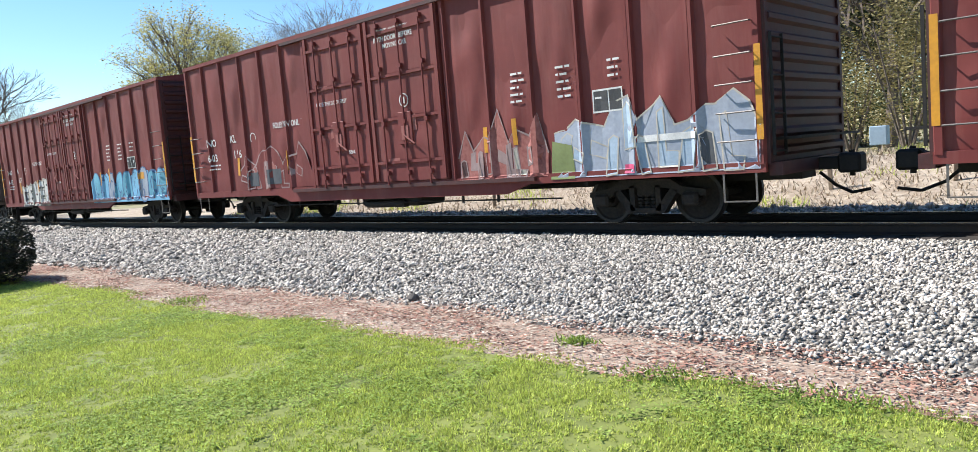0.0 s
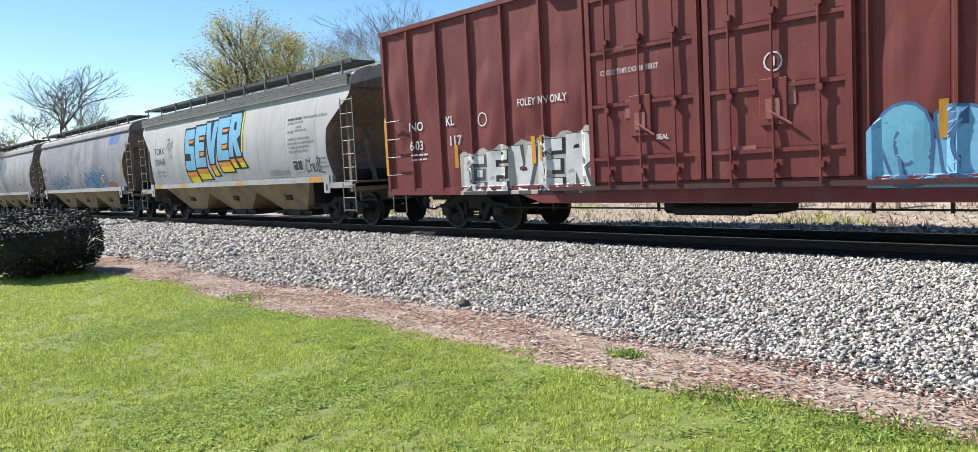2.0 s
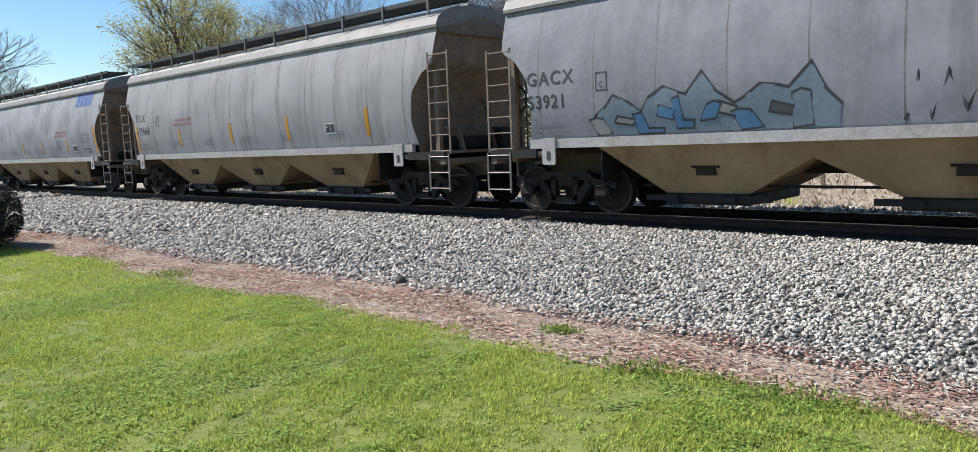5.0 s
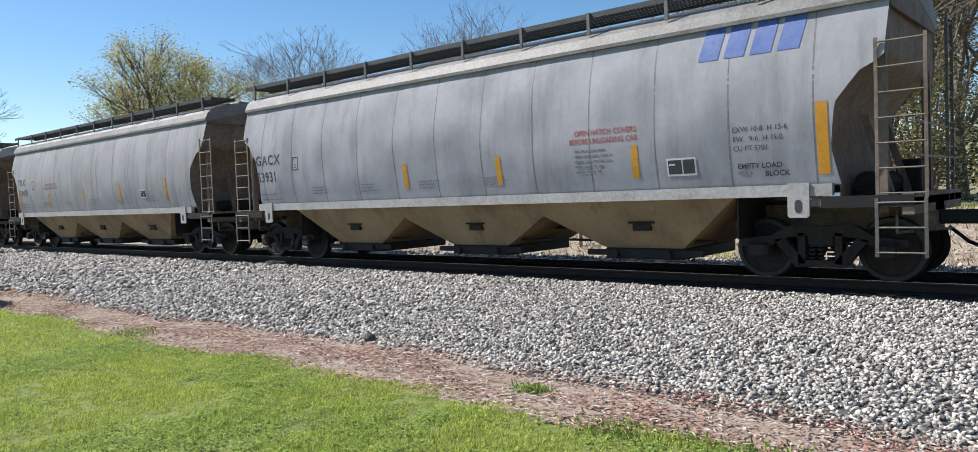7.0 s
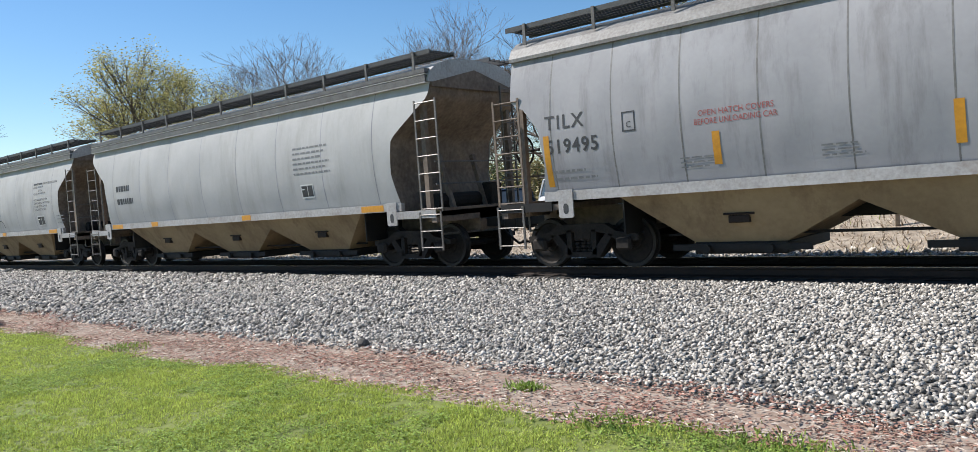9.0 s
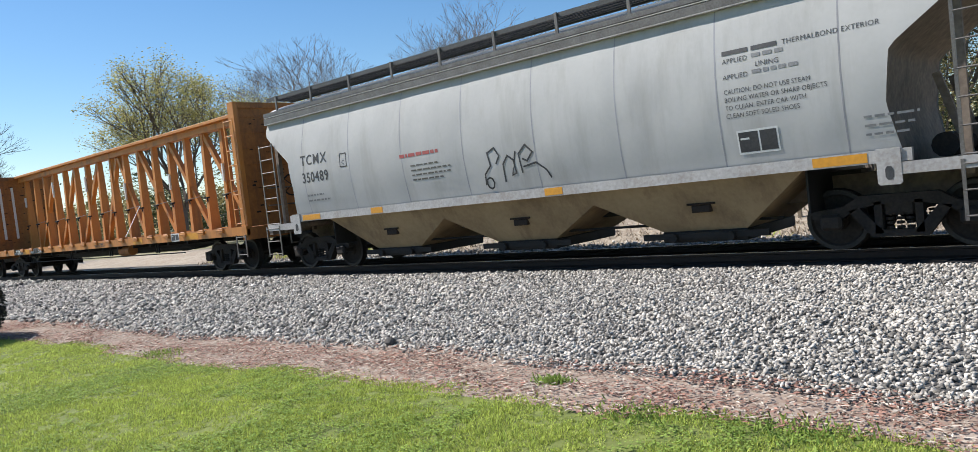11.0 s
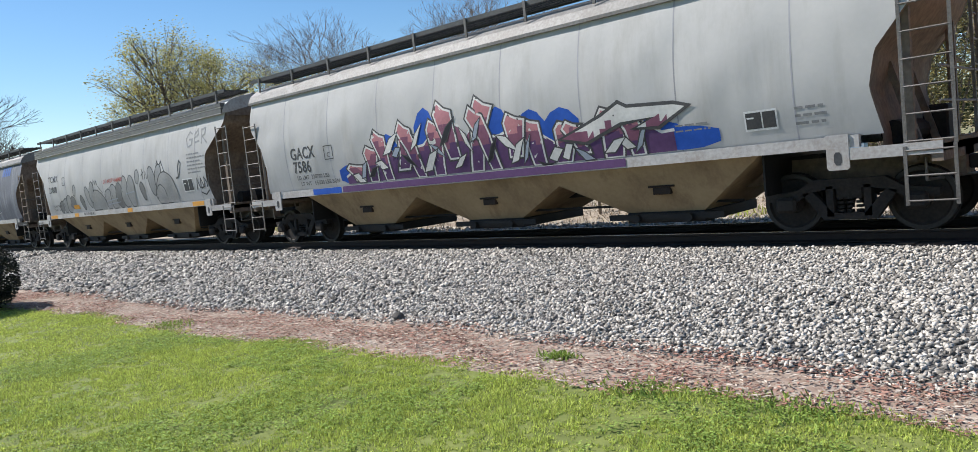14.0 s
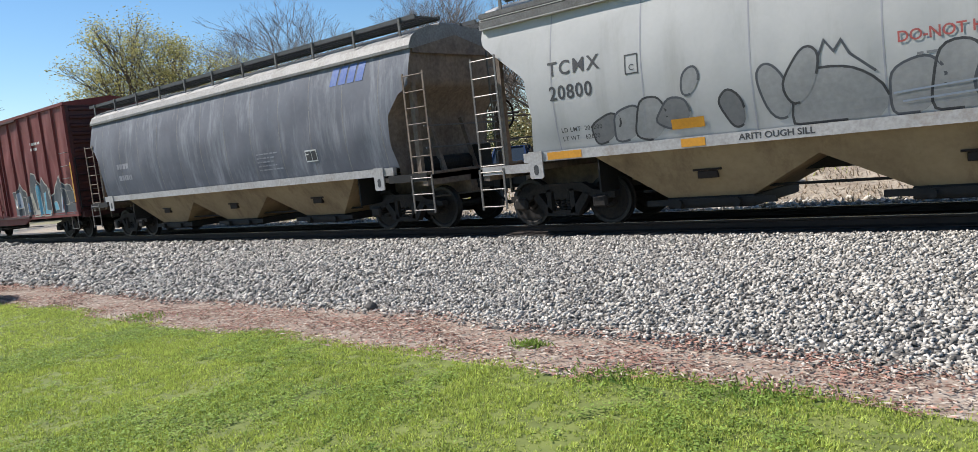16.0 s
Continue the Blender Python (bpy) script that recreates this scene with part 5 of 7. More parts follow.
    for k in (0, 1, 3, 5) if style.get("ribs") else ():
        x = -half + 1.9 + k * (length - 3.8) / 5
        w = 0.36 if k in (0, 5) else 0.2
        patch(car, lambda a, b: -HALF + 0.02, rect(x - w, x + w, sill_lo + 0.02, sill_hi - 0.02), M_YELLOW, 0.005, "reflector", "yellow reflective strip", cut=False)
    return car, side, half


def hopper_stencils(car, side, half, pre, num, dy=0.0, x0=1.7):
    x = -half + x0
    lettering(car, side, pre, x, 2.60 + dy, 0.34, M_INK, 0.005, 1.0, gap=1.2)
    lettering(car, side, num, x, 2.18 + dy, 0.34, M_INK, 0.006, 0.95, gap=1.13)
    if num not in ("350468", "20800"):
        small_print(car, side, x + 0.1, 1.88 + dy, 2, 0.95, M_INK, 0.05, 0.13, 4)
    strokes(car, side, [[(x + 1.55, 2.42 + dy), (x + 1.77, 2.42 + dy), (x + 1.77, 2.72 + dy), (x + 1.55, 2.72 + dy), (x + 1.55, 2.42 + dy)]], 0.02, M_INK, name="stencil_frame")
    lettering(car, side, "C", x + 1.61, 2.47 + dy, 0.14, M_INK)


def caution_text(car, side, tx):
    """Lining and caution stencils near a hopper's end."""
    patch(car, side, rect(tx, tx + 0.4, 3.085, 3.15), M_INK, 0.004, "small_print")
    patch(car, side, rect(tx + 0.45, tx + 0.83, 3.085, 3.15), M_INK, 0.004, "small_print")
    for k, (line, dx) in enumerate((("THERMALBOND EXTERIOR", 0.9), ("APPLIED", 0.0), ("LINING", 0.5), ("APPLIED", 0.0))):
        lettering(car, side, line, tx + dx, 3.08 - k * 0.12, 0.105, M_INK, 0.0, 0.95, gap=1.08)
    small_print(car, side, tx + 0.45, 3.04, 1, 0.7, M_INK, 0.07, 0.1, 73)
    small_print(car, side, tx + 0.45, 2.80, 1, 0.7, M_INK, 0.07, 0.1, 74)
    for k, line in enumerate(("CAUTION: DO NOT USE STEAM", "BOILING WATER OR SHARP OBJECTS", "TO CLEAN. ENTER CAR WITH", "CLEAN SOFT SOLED SHOES")):
        lettering(car, side, line, tx, 2.50 - k * 0.12, 0.10, M_INK, 0.0, 0.85, gap=1.05)


def logo_bars(car, side, x, z, w, h):
    """The owner's mark as plain slanted blue shapes."""
    n = 4
    for k in range(n):
        a = x + w * k / n
        b = a + w / n * 0.78
        sh = 0.10
        patch(car, side, [(a, z), (b, z), (b + sh, z + h), (a + sh, z + h)], M_LOGO, 0.004, "logo_shape", "faded blue logo block")


def make_lumber_car(x_mid, length, label):
    car = car_base("centerbeam_flatcar", label, x_mid)
    half = length / 2
    deck_lo, deck_hi, top = 1.03, 1.27, 4.66
    bm = B()
    for s in (-1, 1):
        y0, y1 = (-HALF + 0.02, -HALF + 0.14) if s < 0 else (HALF - 0.14, HALF - 0.02)
        prism(bm, [(-half, deck_lo), (-half, deck_hi), (half, deck_hi), (half, deck_lo)], y0, y1)
    part("side_sill", bm, M_LUMBER, car, "worn ochre steel side sill")
    bm = B()
    box(bm, -half + 0.02, half - 0.02, -HALF + 0.14, HALF - 0.14, deck_hi - 0.12, deck_hi - 0.03)
    part("deck", bm, M_LUMBERDARK, car, "worn ochre steel deck")
    bm = B()
    prism(bm, [(-half, 0.85), (-half, 1.15), (half, 1.15), (half, 0.85), (half - 4.5, 0.85), (half - 6, 0.66), (-half + 6, 0.66), (-half + 4.5, 0.85)], -0.35, 0.35)
    part("underframe", bm, M_BLACK, car, "black steel fishbelly underframe")
    for k in range(13):
        x = -half + 3.6 + k * (length - 7.2) / 12
        bm = B()
        box(bm, x - 0.04, x + 0.04, -1.5, 1.5, 0.92, 1.135)
        part("cross_bearer", bm, M_BLACK, car)
    for y, z in ((-1.4, 0.68), (-1.05, 0.82)):
        bm = B()
        tube(bm, (-half + 4, y, z), (half - 4, y, z - 0.02), 0.02, n=6)
        part("brake_rod", bm, M_BLACK, car, "thin black brake rod")
    bm = B()
    tube(bm, (2.3, -1.25, 0.84), (3.1, -1.25, 0.84), 0.17, n=14)
    part("air_tank", bm, M_LUMBERDARK, car, "ochre brake air tank")
    for k in range(4):
        x = -half + 5.5 + k * 3.6
        bm = B()
        beam(bm, (x - 0.08, -1.4, 1.0), (x - 0.08, -1.4, 0.70), 0.04)
        beam(bm, (x + 0.08, -1.4, 1.0), (x + 0.08, -1.4, 0.70), 0.04)
        part("rod_hanger", bm, M_BLACK, car)
    # top chord
    bm = B()
    box(bm, -half + 0.4, half - 0.4, -0.30, 0.30, top - 0.10, top, 0.01)
    box(bm, -half + 0.4, half - 0.4, -0.16, 0.16, top - 0.30, top - 0.10)
    part("top_chord", bm, M_LUMBER, car, "ochre steel top chord of the centre beam")
    posts = 18
    xs = [-10.03 + 1.18 * k for k in range(posts)]
    for k, x in enumerate(xs):
        bm = B()
        v = []
        for z, hw, dp in ((deck_hi - 0.03, 0.09, 0.17), (top - 0.28, 0.075, 0.09)):
            v.append([bm.verts.new(p) for p in ((x - hw, -dp, z), (x + hw, -dp, z), (x + hw, dp, z), (x - hw, dp, z))])
        for i in range(4):
            bm.faces.new((v[0][i], v[0][(i + 1) % 4], v[1][(i + 1) % 4], v[1][i]))
        bm.faces.new(v[1]), bm.faces.new(v[0][::-1])
        post = part("post", bm, M_LUMBER, car, "tapered ochre steel post")
        bm = B()
        zc = deck_hi + 1.0
        box(bm, x - 0.12, x + 0.12, -0.21, -0.12, zc, zc + 0.05)
        beam(bm, (x + 0.10, -0.20, zc + 0.02), (x + 0.17, -0.23, zc - 0.10), 0.04)
        part("strap_hook", bm, M_BLACK, post, "dark strap hook")
        bm = B()
        z0 = RNG.uniform(2.6, 3.4)
        box(bm, x - 0.04, x + 0.04, -0.18, -0.12, z0, z0 + RNG.uniform(0.4, 0.8))
        part("torn_label", bm, M_WHITE, post, "torn white paper label") if k % 3 == 0 else bm.free()
    # diagonals, leaning towards the middle
    for lo, hi in ((xs[1], xs[3]), (xs[3], xs[5]), (xs[5], xs[7]), (xs[7], 0.0), (xs[10], 0.0), (xs[12], xs[10]), (xs[14], xs[12]), (xs[16], xs[14])):
        way = 0.12 if hi > lo else -0.12
        bm = B()
        beam(bm, (lo + way, 0, deck_hi - 0.02), (hi - way * 0.5, 0, top - 0.34), 0.15, 0.15)
        part("diagonal", bm, M_LUMBER, car, "ochre steel diagonal brace")
    # cable straps
    for k in range(1, posts - 2, 2):
        bm = B()
        z = deck_hi + 1.05
        tube(bm, (xs[k], -0.20, z), (xs[k + 1], -0.22, z + 0.06), 0.012, n=5)
        part("cable", bm, M_GALV, car, "slack steel tie-down cable")
    bm = B()
    tube(bm, (xs[10], -0.22, deck_hi + 1.1), (xs[11] + 0.3, -1.5, deck_hi + 0.05), 0.012, n=5)
    part("cable", bm, M_WHITE, car, "slack white tie-down strap")
    # winches along the sill
    for k in range(19):
        x = -half + 1.3 + k * (length - 2.6) / 18
        bm = B()
        box(bm, x - 0.14, x + 0.14, -HALF - 0.04, -HALF + 0.02, deck_hi - 0.12, deck_hi + 0.02, 0.01)
        tube(bm, (x - 0.17, -HALF - 0.02, deck_hi - 0.05), (x + 0.17, -HALF - 0.02, deck_hi - 0.05), 0.03, n=8)
        part("winch", bm, M_LUMBER, car, "ochre cable winch")
    # bulkheads
    for e in (-1, 1):
        x = e * (half - 0.25)
        bm = B()
        box(bm, x - 0.06, x + 0.06, -1.42, 1.42, deck_hi - 0.02, top - 0.02)
        bulk = part("bulkhead", bm, M_LUMBERDARK, car, "worn ochre steel end bulkhead")
        for s in (-1, 1):
            bm = B()
            box(bm, x - 0.14, x + 0.14, s * 1.44 - 0.07, s * 1.44 + 0.07, deck_hi - 0.05, top)
            part("corner_post", bm, M_LUMBER, bulk, "ochre corner post")
        bm = B()
        box(bm, x - 0.13, x + 0.13, -1.36, 1.36, top - 0.16, top - 0.01)
        for k in range(7):
            z = deck_hi + 0.4 + k * 0.43
            box(bm, x - 0.085, x + 0.085, -1.36, 1.36, z, z + 0.06)
        part("bulkhead_rib", bm, M_LUMBERDARK, bulk)
        vs, fs = [], []
        for k in range(46):
            y, z = RNG.uniform(-1.2, 1.1), RNG.uniform(deck_hi + 0.25, top - 0.4)
            w, h = RNG.uniform(0.05, 0.20), RNG.uniform(0.012, 0.05)
            o = len(vs)
            xx = x + 0.089
            vs += [(xx, y, z), (xx, y + w, z + RNG.uniform(-0.01, 0.01)), (xx, y + w * 0.9, z + h), (xx, y + 0.01, z + h)]
            fs.append((o, o + 1, o + 2, o + 3))
        scuffs = raw("scuff_marks", vs, fs, M_RAIL, bulk)
        tagged(scuffs, "dark scuffs worn through the paint", kind="stuff")
        ladder(car, x + e * 0.0, -HALF - 0.0 + 0.02, 1.3, 4.2, 0.44, 8, mat=M_LUMBER)
        if e < 0:
            for y in (-0.95, -0.45):
                bm = B()
                box(bm, x + 0.065, x + 0.095, y - 0.05, y + 0.05, deck_hi + 0.5, top - 0.5)
                part("guide_strip", bm, M_WHITE, bulk, "worn white strip on the bulkhead")
        bm = B()
        box(bm, min(e * half, e * (half - 0.25)), max(e * half, e * (half - 0.25)), -HALF + 0.05, HALF - 0.05, 0.9, 1.2)
        part("end_sill", bm, M_LUMBERDARK, car)
        ladder(car, e * (half - 0.3), -HALF + 0.01, 0.45, 1.05, 0.46, 2, name="stirrup_step")
        make_truck(car, e * (half - 2.2))
        make_coupler(car, e, half)
    side = lambda a, b: -HALF + 0.02
    patch(car, side, rect(-half + 3.4, -half + 4.5, deck_lo + 0.01, deck_hi - 0.01), M_INK, 0.005, "number_panel", cut=False)
    patch(car, side, rect(-half + 5.4, -half + 6.9, deck_lo + 0.01, deck_hi - 0.01), M_INK, 0.005, "number_panel", cut=False)
    lettering(car, side, "TTZX", -half + 3.5, deck_lo + 0.04, 0.23, M_WHITE, 0.004, 1.25, 0.009)
    lettering(car, side, "857", -half + 5.45, deck_lo + 0.04, 0.23, M_WHITE, 0.004, 1.1, 0.009)
    lettering(car, side, "506", -half + 6.3, deck_lo + 0.04, 0.23, M_WHITE, 0.004, 1.1, 0.009)
    lettering(car, side, "GSH76D", 0.9, deck_lo + 0.05, 0.2, M_INK, 0.002, 1.2, 0.006)
    for x in (-half + 4.9, 4.4, -4.5, half - 3.0):
        patch(car, side, rect(x - 0.35, x + 0.35, deck_lo + 0.03, deck_hi - 0.04), M_YELLOW, 0.005, "reflector", "yellow reflective strip", cut=False)
    plug_label(car, side, half - 4.3, deck_lo + 0.0, 0.5, 0.24)
    return car


CARS = []
# ---- the train: near ends at time 0 along the track ----
STYLE_TCMX = {"paint": M_GREY, "end": "slant", "ribs": True, "seams": 9, "dent": 0.6}
STYLE_GACX = {"paint": M_GREYWORN, "end": "notch", "seams": 13, "dent": 1.2}
STYLE_TILX = {"paint": M_GREYMID, "end": "notch", "seams": 13, "dent": 0.8}
STYLE_DARK = {"paint": M_GREYDARK, "end": "notch", "seams": 13, "dent": 1.2}
STYLE_PLAIN = {"paint": M_GREYMID, "end": "slant", "seams": 9, "dent": 0.9}


def mid_len(a, b):
    return (a + b) / 2, abs(a - b)


# leading boxcar, only its rear end is seen
x, ln = mid_len(15.4, -2.63)
car, side, half = make_boxcar(x, ln, "oxide red steel boxcar with a yellow end strip", "plain")
CARS.append(car)

# second boxcar
x, ln = mid_len(-4.82, -22.82)
car, side, half = make_boxcar(x, ln, "oxide red boxcar with silver and white graffiti", {"mark": (("NO", "KL"), ("603", "116"))})
CARS.append(car)
mass_piece(car, side, 2.55, 4.9, 0.98, 1.28, M_REDPALE, [G_ASHROSE, M_RED, G_CREAM, M_REDDARK, G_ASHROSE, M_REDPALE, G_SILVER], G_ASHROSE, 3, "faded white graffiti letter", 0.27, 0.03, 0.035)
patch(car, side, [(4.95, 0.9), (5.5, 0.9), (5.45, 1.5), (5.0, 1.6)], G_OLIVE, 0.010, "graffiti_patch")
mass_piece(car, side, 5.05, 8.95, 0.92, 1.55, G_SILVER, [G_PALEBLUE, G_DENIM, G_SILVER, G_PALEBLUE, G_SMOKE, G_TEAL, G_SILVER], G_CREAM, 5, "silver and blue graffiti letter", 0.36, 0.16, 0.03)
patch(car, side, rect(6.55, 6.75, 0.95, 1.1), G_PINK, 0.014, "graffiti_patch")
patch(car, side, rect(6.75, 7.9, 1.45, 1.56), M_WHITE, 0.016, "stencil_panel")
mass_piece(car, side, -6.3, -2.7, 1.04, 1.35, M_RED, [M_RED, M_REDPALE, M_RED, G_ASHROSE, M_REDPALE], G_ASHROSE, 9, "faded pinkish grey graffiti letter", 0.40, 0.14, 0.045)
patch(car, side, rect(-5.9, -5.3, 1.12, 1.5), G_SMOKE, 0.011, "graffiti_patch")
patch(car, side, rect(-4.85, -4.15, 1.15, 1.55), G_SMOKE, 0.011, "graffiti_patch")

# third boxcar
x, ln = mid_len(-24.74, -42.73)
car, side, half = make_boxcar(x, ln, "oxide red boxcar with sky blue and black graffiti", {"mark": (("NO", "KL"), ("603", "117"))})
CARS.append(car)
bubble_piece(car, side, 2.55, 8.85, 0.90, 1.10, 9, [G_TEAL, G_SKY, G_SILVER, G_TEAL], G_DENIM, G_SKY, "sky blue bubble graffiti letter", 21)
white_word(car, side, -6.2, -2.45, 0.88, 1.15)
patch(car, side, rect(-4.05, -3.93, 1.45, 2.0), M_YELLOW, 0.016, "reflector", "yellow reflective strip")
lettering(car, side, "60 K", -3.75, 1.42, 0.12, M_WHITE, 0.001, proud=0.013)
patch(car, side, rect(6.6, 7.2, 1.62, 1.85), M_YELLOW, 0.016, "stencil_panel")

# covered hopper with the big blue word
x, ln = mid_len(-44.39, -60.41)
car, side, half = make_hopper(x, ln, "pale grey covered hopper with big sky blue graffiti word", STYLE_TCMX)
CARS.append(car)
hopper_stencils(car, side, half, "TCMX", "350468")
lettering(car, side, "LD LMT  221500", -half + 1.75, 1.86, 0.12, M_INK, 0.001, gap=1.1)
lettering(car, side, "LT WT   64500", -half + 1.75, 1.70, 0.12, M_INK, 0.001, gap=1.1)


def block_word(car, side, x0):
    """Five tall block letters on a rising line, black behind, with orange and yellow drop blocks below."""
    backs = {"S": rect(-0.09, 1.08, -0.05, 1.05), "E": rect(-0.08, 1.08, -0.05, 1.05), "V": [(0.24, -0.05), (0.84, -0.05), (1.2, 1.05), (-0.14, 1.05)], "R": [(-0.09, -0.05), (1.16, -0.05), (1.08, 1.05), (-0.09, 1.05)]}
    starts = (0.0, 0.93, 1.88, 2.85, 3.80)
    widths = (0.85, 0.90, 0.88, 0.90, 0.86)
    for k, ch in enumerate("SEVER"):
        ax, w = x0 + starts[k], widths[k]
        zb, zt = 1.88 + 0.085 * k, 3.36 + 0.065 * k

        def at(u, v):
            return (ax + u * w + v * 0.06, zb + v * (zt - zb))
        p = 0.005 + 0.0006 * k
        patch(car, side, [at(u, v) for u, v in backs[ch]], G_BLACK, p, "graffiti_outline", "black outline of a graffiti letter")
        patch(car, side, [at(u, v) for u, v in BLOCK[ch]], G_SKY, p + 0.003, "graffiti_letter", "sky blue block letter")
        if ch in "ES":
            patch(car, side, [at(0.46, 0.66), at(0.86, 0.66), at(0.98, 0.73), at(0.46, 0.73)], G_ORANGE, p + 0.0042, "graffiti_shade", "orange inner shade")
        if ch == "E":
            patch(car, side, [at(0.46, 0.27), at(0.80, 0.27), at(0.95, 0.36), at(0.46, 0.36)], G_ORANGE, p + 0.0042, "graffiti_shade", "orange inner shade")
        if ch == "R":
            patch(car, side, [at(0.40, 0.62), at(0.62, 0.62), at(0.62, 0.80), at(0.40, 0.80)], G_BLACK, p + 0.0042, "graffiti_shade")
        for a, b in {"S": ((0.0, 0.98),), "E": ((0.0, 1.0),), "V": ((0.34, 0.76),), "R": ((0.0, 0.38), (0.62, 1.06))}[ch]:
            p0, p1 = at(a, 0)[0], at(b, 0)[0]
            z0 = zb - 0.06
            drop, sh = 0.40 - 0.02 * k, 0.26
            patch(car, side, [(p0 - 0.09, z0 + 0.05), (p1 + 0.06, z0 + 0.05), (p1 + sh + 0.14, z0 - drop - 0.04), (p0 + sh - 0.10, z0 - drop - 0.04)], G_BLACK, 0.0042, "graffiti_outline")
            patch(car, side, [(p0, z0), (p1, z0), (p1 + sh * 0.5, z0 - drop * 0.5), (p0 + sh * 0.5, z0 - drop * 0.5)], G_ORANGE, 0.0072, "graffiti_shade", "orange drop block")
            patch(car, side, [(p0 + sh * 0.5, z0 - drop * 0.5), (p1 + sh * 0.5, z0 - drop * 0.5), (p1 + sh, z0 - drop), (p0 + sh, z0 - drop)], G_YELLOW, 0.0072, "graffiti_shade", "yellow drop block")
    patch(car, side, [(x0 + 4.72, 2.3), (x0 + 4.82, 2.4), (x0 + 4.90, 3.62), (x0 + 4.80, 3.62)], G_YELLOW, 0.0085, "graffiti_shade")


block_word(car, side, -3.17)
caution_text(car, side, half - 3.35)
plug_label(car, side, half - 3.2, 1.60, 0.55, 0.34)
patch(car, side, [(half - 4.75, 1.48), (half - 3.45, 1.52), (half - 3.5, 1.66), (half - 4.0, 1.64), (half - 4.2, 1.70), (half - 4.75, 1.66)], G_HAZE, 0.004, "worn_patch", "grey painted-out patch")
small_print(car, side, half - 1.75, 1.95, 3, 0.6, M_INK, 0.05, 0.12, 12)
cx = half - 2.5
for path in ([(0.2, 1.86), (0.08, 1.92), (0.0, 1.72), (0.06, 1.56), (0.2, 1.6)], [(0.26, 1.98), (0.24, 1.58)], [(0.25, 1.74), (0.4, 1.78), (0.4, 1.56)], [(0.47, 1.8), (0.46, 1.6), (0.58, 1.58), (0.62, 1.82)], [(0.68, 1.56), (0.68, 1.96), (0.84, 1.9), (0.72, 1.76), (0.86, 1.66), (0.68, 1.56), (0.98, 1.52)]):
    strokes(car, side, [[(cx + a, b) for a, b in path]], 0.042, M_INK, label="black scrawled tag")
tag = -half + 3.02
for path in ([(0.0, 2.74), (0.06, 2.98), (0.12, 2.84), (0.19, 3.0), (0.2, 2.76)], [(0.40, 2.99), (0.30, 3.0), (0.27, 2.92), (0.38, 2.87), (0.36, 2.78), (0.25, 2.78)], [(0.46, 2.80), (0.50, 3.04)], [(0.64, 3.06), (0.49, 2.92), (0.63, 2.80)], [(0.20 + 0.13 * math.cos(i * 0.7854), 3.12 + 0.035 * math.sin(i * 0.7854)) for i in range(9)]):
    strokes(car, side, [[(tag + a, b) for a, b in path]], 0.026, M_INK, label="black scrawled tag")

# weathered hopper with blue graffiti
x, ln = mid_len(-61.76, -77.62)
car, side, half = make_hopper(x, ln, "weathered grey covered hopper with dark blue graffiti", {**STYLE_GACX, "paint": M_GREYMOTTLED})
CARS.append(car)
hopper_stencils(car, side, half, "GACX", "53921", -0.2, 0.95)
logo_bars(car, side, half - 2.95, 3.36, 1.5, 0.46)
mass_piece(car, side, -5.5, -1.4, 1.45, 0.92, G_DUSK, [G_DUSK, G_SMOKE, G_STEEL, G_HAZE, G_DUSK], M_INK, 31, "dark outlined graffiti letter", 0.40, 0.22, 0.045)
strokes(car, side, [[(-0.6, 1.5), (-0.45, 2.1), (-0.3, 1.5), (-0.1, 2.1), (0.1, 1.6), (0.35, 2.15), (0.6, 1.55)]], 0.06, M_INK, label="black scrawled tag")
mass_piece(car, side, 0.95, 4.55, 1.45, 1.02, G_STEEL, [G_STEEL, G_TEAL, G_DENIM, G_STEEL, G_PALEBLUE], M_INK, 44, "steel blue graffiti letter", 0.44, 0.18, 0.055)
strokes(car, side, [[(1.0, 1.95), (1.2, 2.3), (1.6, 2.2), (2.0, 2.36), (2.4, 2.2), (2.8, 2.34), (3.3, 2.18), (3.8, 2.4), (4.3, 2.3)]], 0.035, G_PALEBLUE, 0.0085, label="pale blue inner line")
patch(car, side, [(3.7, 1.6), (3.95, 1.6), (4.0, 1.85), (3.85, 2.0)], G_ORANGE, 0.0088, "graffiti_patch")
patch(car, side, [(4.5, 1.44), (5.9, 1.44), (5.7, 1.58), (5.2, 1.7), (4.6, 1.64)], M_REDPALE, 0.003, "worn_patch", "rusty painted-out patch")
patch(car, side, rect(half - 1.3, half - 1.14, 1.6, 2.55), M_YELLOW, 0.004, "reflector", "yellow reflective strip")
plug_label(car, side, half - 4.2, 1.75, 0.4, 0.26)

# pale hopper
x, ln = mid_len(-78.93, -95.02)
car, side, half = make_hopper(x, ln, "pale grey covered hopper with yellow reflective strips", STYLE_TILX)
CARS.append(car)


